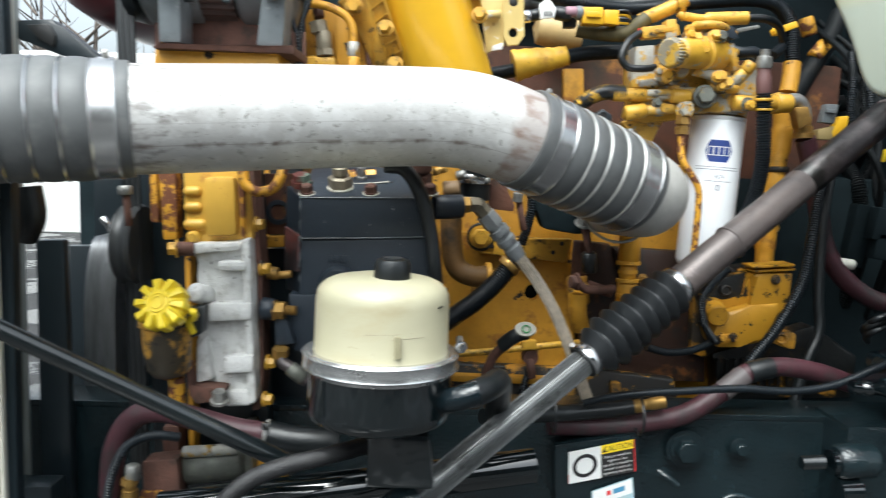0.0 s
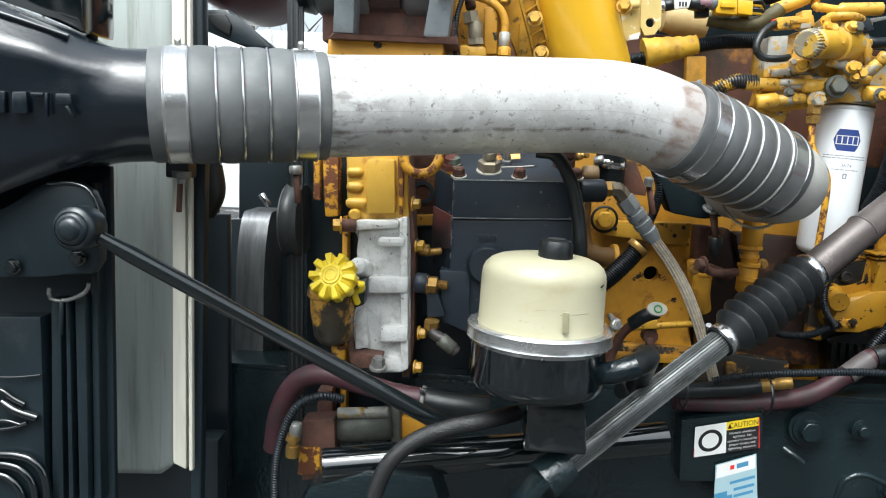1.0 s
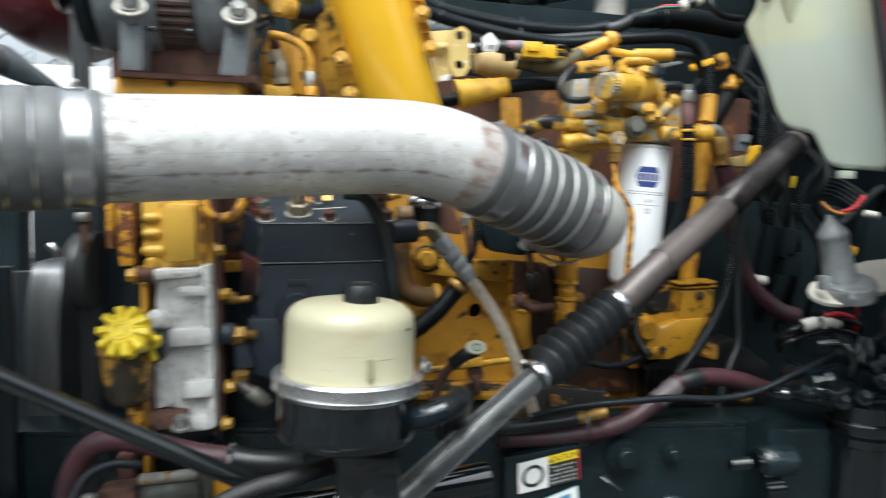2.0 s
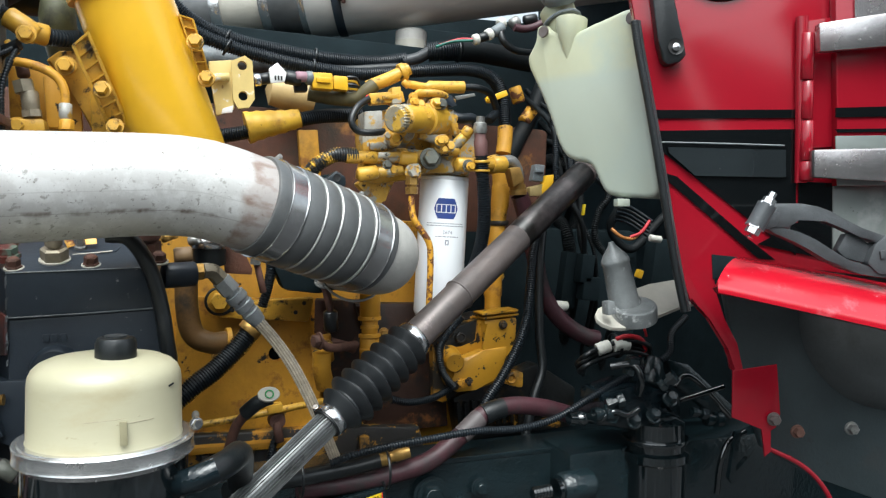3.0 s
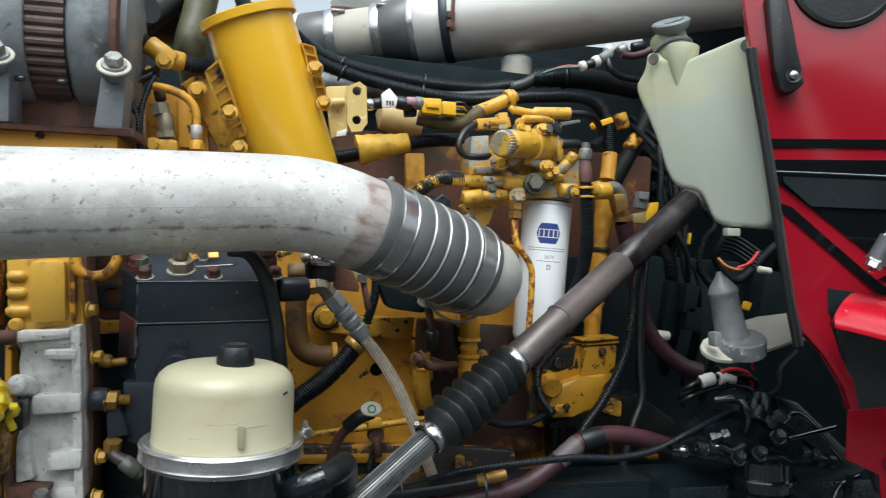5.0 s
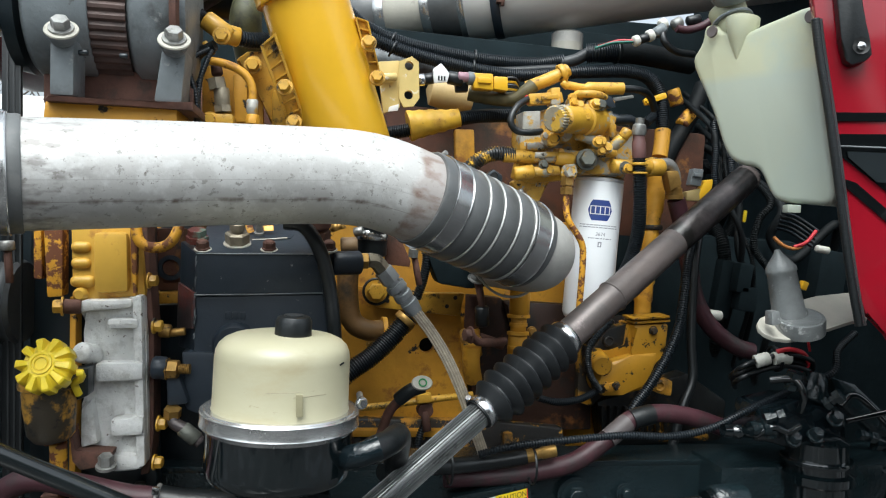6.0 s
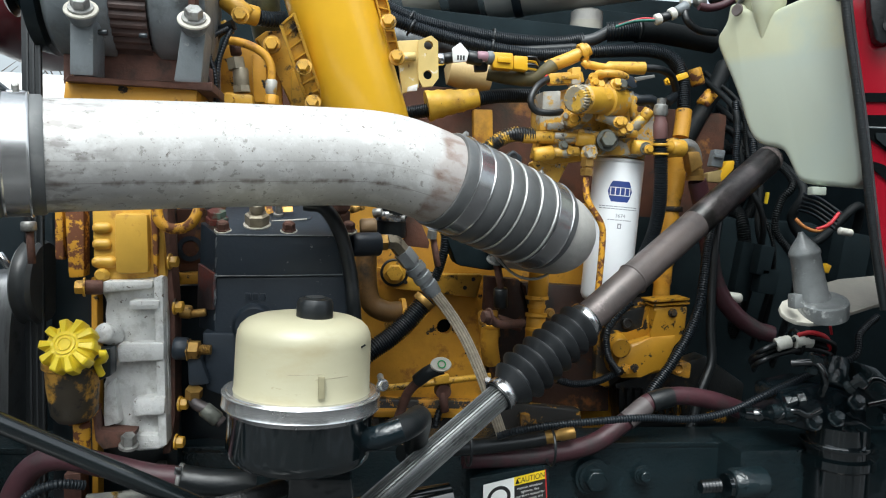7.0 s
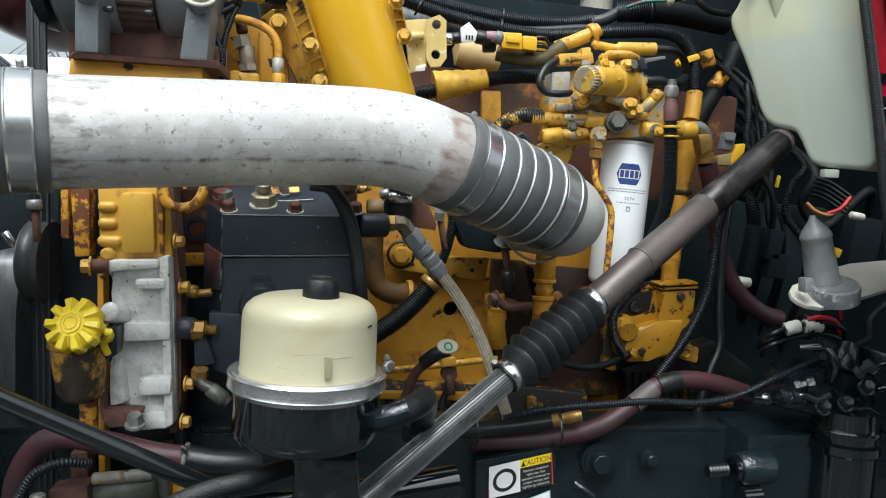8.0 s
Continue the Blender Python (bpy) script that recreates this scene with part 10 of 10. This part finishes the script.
part("backing", slab([(-0.5778, 1.44, 1.3504), (-0.373, 1.44, 1.3573), (-0.3702, 1.44, 1.1936), (-0.5779, 1.44, 1.1853)], 0.02, 0.004), M_satin, shroud)
part("rod_stay", slab([(-0.5453, 1.1, 1.6045), (-0.5368, 1.1, 1.6047), (-0.5378, 1.1, 1.4823), (-0.5448, 1.1, 1.4821)], 0.01, 0.002), M_rail, shroud)
part("stay_arm", slab([(-0.5512, 1.14, 1.5431), (-0.5015, 1.14, 1.546), (-0.4856, 1.14, 1.5346), (-0.4254, 1.14, 1.4887), (-0.459, 1.14, 1.486), (-0.4945, 1.14, 1.497), (-0.5372, 1.14, 1.5129), (-0.5514, 1.14, 1.5159)], 0.03, 0.005), M_satin, shroud, "black cast stay arm")
part("arm_pocket", slab([(-0.5351, 1.135, 1.5359), (-0.5033, 1.135, 1.5384), (-0.4928, 1.135, 1.5218), (-0.4964, 1.135, 1.5048), (-0.5175, 1.135, 1.5161)], 0.01, 0.003), M_ink, shroud)
part("stay_bolt", rod((-0.5593, 1.09, 1.5164), (-0.5388, 1.09, 1.5153), 0.007, 10), M_satin, shroud)
hang = thing("hanging_bolt", (-0.4932, 0.93, 1.2515), "rusty hanging bolt with a dull metal collar", "bolt")
part("shank", rod((-0.4948, 0.935, 1.2921), (-0.4968, 0.935, 1.2502), 0.0038, 10), M_rust, hang)
part("collar", turned((-0.4925, 0.935, 1.2884), (0.02, 0, 1), ((0, 0), (0, 0.0065), (0.006, 0.0065), (0.008, 0.012), (0.016, 0.013), (0.017, 0)), 18), M_zinc, hang)
part("mount", block((-0.4971, 0.945, 1.3103), (0.032, 0.03, 0.03), (0, 0, 0), 0.004), M_satin, hang)

fan = thing("fan_pulley", (-0.5692, 1.5, 0.5832), "black fan drive pulley with a polished rim", "pulley")
face = [(1.30, 0.62), (1.30, 1.00)] + [(1.36 - 0.06 * math.cos(0.16 * k), 1.06 + 0.155 * math.sin(0.16 * k)) for k in range(1, 10)] + [(1.44, 1.214), (1.44, 0.62)]
bm = bmesh.new()
ends = [[bm.verts.new((x, y, z)) for y, z in face] for x in (-0.538, -0.486)]
for k in range(len(face)):
    bm.faces.new((ends[0][k], ends[1][k], ends[1][(k + 1) % len(face)], ends[0][(k + 1) % len(face)]))
bm.faces.new(ends[0])
bm.faces.new(ends[1][::-1])
bmesh.ops.recalc_face_normals(bm, faces=bm.faces)
part("rim", bm, M_pulley, fan, "worn satin pulley rim", sharp=40)
part("spoke", rod((-0.4689, 1.22, 1.257), (-0.4543, 1.22, 1.2365), 0.006, 10), M_steel, fan)
belt = thing("drive_belt", (-0.3814, 1.12, 0.93), "wide black rubber drive belt running up to the alternator", "belt")
part("band", slab([(-0.4092, 1.135, 1.7108), (-0.384, 1.135, 1.7131), (-0.3698, 1.135, 0.8763), (-0.3968, 1.135, 0.8771)], 0.006, 0.001), M_black, belt)
for dx in (0.006, 0.014, 0.022):
    part("rib", slab([(-0.4086, 1.1335, 1.7103), (-0.4057, 1.1335, 1.7106), (-0.3933, 1.1335, 0.8776), (-0.3963, 1.1335, 0.8777)], 0.003, 0.0008), M_rubber, belt).location.x = dx
idler = thing("idler_pulley", (-0.3759, 1.1, 1.2332), "dusty black idler pulley with a rusty centre bolt", "pulley")
ic = vec((-0.3865, 1.15, 1.2237))
part("rim", turned(ic, (1, -0.05, 0), ((-0.02, 0), (-0.02, 0.055), (-0.016, 0.06), (-0.010, 0.056), (-0.002, 0.056), (0.004, 0.060), (0.010, 0.056), (0.010, 0)), 40), M_rubber, idler)
part("bolt", rod((-0.3758, 1.08, 1.3071), (-0.3719, 1.08, 1.2565), 0.005, 10), M_rust, idler)
part("collar", rod((-0.3767, 1.08, 1.3129), (-0.3758, 1.08, 1.2995), 0.010, 12), M_zinc, idler)

# far side of the bay: the other fender, added pale backdrop for bright gap
fd2 = bmesh.new()
lathe(fd2, (-0.892, 2.2, 1.8939), (0, 1, 0), ((0, 0), (0.0, 0.06), (0.03, 0.12), (0.1, 0.17), (0.3, 0.19), (0.5, 0.19)), 40, squash=0.85)
ffn = thing("far_fender", (-0.6, 2.5, 0), "dark maroon fender on the far side of the truck", "fender")
part("panel", fd2, surface("shaded_maroon_paint", (0.10, 0.012, 0.018), 0.3, vary=0.2, coat=0.3), ffn)
part("stand", block((vec((-0.892, 2.2, 1.8939)).x - 0.16, 2.55, 0.80), (0.08, 0.1, 1.64), (0, 0, 0), 0.01), M_firewall, ffn)
solo("bright_gap_backdrop", join(block((-2, 14, 1.6), (40, 0.3, 3.2), (0, 0, 0), 0.02), *[block((-20 + 2.0 * k, 13.8, 1.6), (0.12, 0.12, 3.2), (0, 0, 0), 0.01) for k in range(19)]), surface("pale_gap_backdrop", (0.78, 0.78, 0.76), 0.6, vary=0.08, scale=1.2), "pale ribbed backdrop added across the yard for the bright gap", "wall", kind="structure")

# unseen dull walls added behind the viewer to shape reflections in glossy parts
solo("unseen_reflection_wall", join(block((-9, -11, 2.2), (4.5, 0.3, 4.4), (0, 0, 0), 0.02), block((-4.2, -11.5, 2.6), (3.6, 0.3, 5.2), (0, 0, 0), 0.02), block((-0.1, -11, 2.2), (3.4, 0.3, 4.4), (0, 0, 0), 0.02), block((6.5, -12, 3.5), (10, 0.3, 7.0), (0, 0, 0), 0.02), block((-14, 0, 1.5), (0.3, 22, 3.0), (0, 0, 0), 0.02)), surface("dull_reflection_wall", (0.05, 0.052, 0.052), 0.8, vary=0.3, scale=2), "added unseen dull walls that shape reflections round the yard", "wall", kind="structure")

# ---- low at the front of the engine ----
heater = thing("coolant_return_hose", (-0.2922, 1.05, 0.985), "maroon hose ending in a black sleeve with a wire clip", "hose")
part("hose", hose([(-0.4051, 1.08, 0.8686), (-0.3894, 1.06, 0.941), (-0.361, 1.05, 0.9885), (-0.3204, 1.04, 1.0059), (-0.2642, 1.035, 0.9965), (-0.2134, 1.035, 0.9836), (-0.167, 1.035, 0.9774)], 0.0161, 16), M_maroon, heater)
part("sleeve", hose([(-0.1729, 1.035, 0.9779), (-0.1291, 1.035, 0.9707), (-0.0706, 1.04, 0.9669)], 0.0191, 16), M_black, heater)
part("clip", hollow(vec((-0.1729, 1.035, 0.9788)), (1, 0, -0.15), 0.006, 0.0165, 0.0195, 20), M_zinc, heater)
part("clip_box", block((-0.1683, 1.014, 0.9962), (0.009, 0.006, 0.010), (0, 5, 0), 0.001), M_steel, heater)
loom([(-0.3862, 1.02, 0.8054), (-0.382, 1.01, 0.8723), (-0.3687, 1, 0.929), (-0.3471, 0.995, 0.9703), (-0.3155, 1, 0.9846), (-0.2863, 1.02, 0.9761)], 0.0066, "corrugated black lead by the coolant hose")
wp = thing("water_pump", (-0.2666, 1.12, 0.8603), "dirty cast pump body with a rusty flange", "pump")
part("body", rod((-0.3132, 1.13, 0.89), (-0.2231, 1.13, 0.9026), 0.0275, 28), M_plugdark, wp)
part("neck", rod((-0.3098, 1.11, 0.9202), (-0.2284, 1.11, 0.9265), 0.0089, 18), M_plugmetal, wp)
part("flange", slab([(-0.3631, 1.09, 0.9116), (-0.3112, 1.09, 0.9181), (-0.3061, 1.09, 0.8234), (-0.3621, 1.09, 0.8107)], 0.04, 0.004), M_rust, wp)
part("web", slab([(-0.2269, 1.12, 0.9567), (-0.2124, 1.12, 0.9575), (-0.208, 1.12, 0.8636), (-0.2227, 1.12, 0.8628)], 0.05, 0.003), M_plugdark, wp)
part("side_block", slab([(-0.2126, 1.15, 0.9045), (-0.1697, 1.15, 0.902), (-0.1682, 1.15, 0.8537), (-0.2111, 1.15, 0.8512)], 0.05, 0.004), M_block, wp)
part("post", slab([(-0.3474, 1.13, 0.9509), (-0.3235, 1.13, 0.9521), (-0.3207, 1.13, 0.8915), (-0.3467, 1.13, 0.8901)], 0.04, 0.004), M_rust, wp)
part("rust_patch", slab([(-0.3651, 1.085, 0.8689), (-0.3328, 1.085, 0.8707), (-0.3304, 1.085, 0.8261), (-0.3682, 1.085, 0.822)], 0.02, 0.004), M_rustyellow, wp)
bf = thing("brass_fitting", (-0.3599, 1.05, 0.8699), "brass hose fitting with a dull nut", "fitting")
part("nut", turned((-0.3694, 1.06, 0.8652), (0.02, -0.05, 1), ((0, 0), (0, 0.011), (0.018, 0.011), (0.019, 0.009), (0.026, 0.009), (0.027, 0.012), (0.036, 0.011), (0.036, 0)), 8), M_brass, bf)
part("tail", rod((-0.3653, 1.06, 0.8972), (-0.3647, 1.06, 0.9198), 0.010, 14), M_zinc, bf)
xm = thing("cross_tube", (-0.2805, 1, 0.8566), "gloss black cross tube with a cut open end", "tube")
x0, x1 = vec((-0.3142, 1.02, 0.8702)), vec((0.211, 1.12, 0.9066))
xl = (x1 - x0).length
part("tube", turned(x0, x1 - x0, ((0.01, 0.022), (0.0, 0.022), (0.0, 0.0255), (0.004, 0.0265), (xl, 0.0265), (xl, 0)), 28), M_gloss, xm)
part("saddle", slab([(-0.3304, 1, 0.8449), (-0.2476, 1, 0.8741), (-0.1485, 1, 0.873), (-0.1212, 1, 0.7966), (-0.3635, 1, 0.7813)], 0.10, 0.01), M_chassis, xm)
bh = thing("air_hose", (-0.2235, 0.95, 0.8662), "black braided air hose curving behind the reservoir", "hose")
bpts = [(-0.2277, 0.93, 0.8346), (-0.221, 0.93, 0.8823), (-0.2026, 0.93, 0.9237), (-0.1694, 0.935, 0.9539), (-0.1244, 0.94, 0.972), (-0.0789, 0.95, 0.9804), (-0.0314, 0.99, 0.9807)]
part("hose", tube(bmesh.new(), bpts, 0.0115, 16, 0.003, lambda s, i: 0.0118 if i % 2 else 0.0112), surface("black_braid", (0.02, 0.02, 0.021), 0.35, vary=0.4, scale=160, bump=0.8, grain=420), bh)
part("tail", slab([(-0.2058, 0.99, 0.9065), (-0.1491, 0.99, 0.9131), (-0.0831, 0.99, 0.9186), (-0.1165, 0.99, 0.9065), (-0.1973, 0.99, 0.8934)], 0.02, 0.004), M_gloss, bh)
solo("oil_pan", block((0.25, 1.62, 0.66), (1.2, 0.5, 0.26), (0, 1, 0), 0.03), M_chassis, "oily black engine sump", "sump")
solo("inner_panel", block((-0.20, 1.62, 1.02), (0.06, 0.6, 0.7), (0, 0, 0), 0.01), M_satin, "dark panel in front of the engine block", "panel")
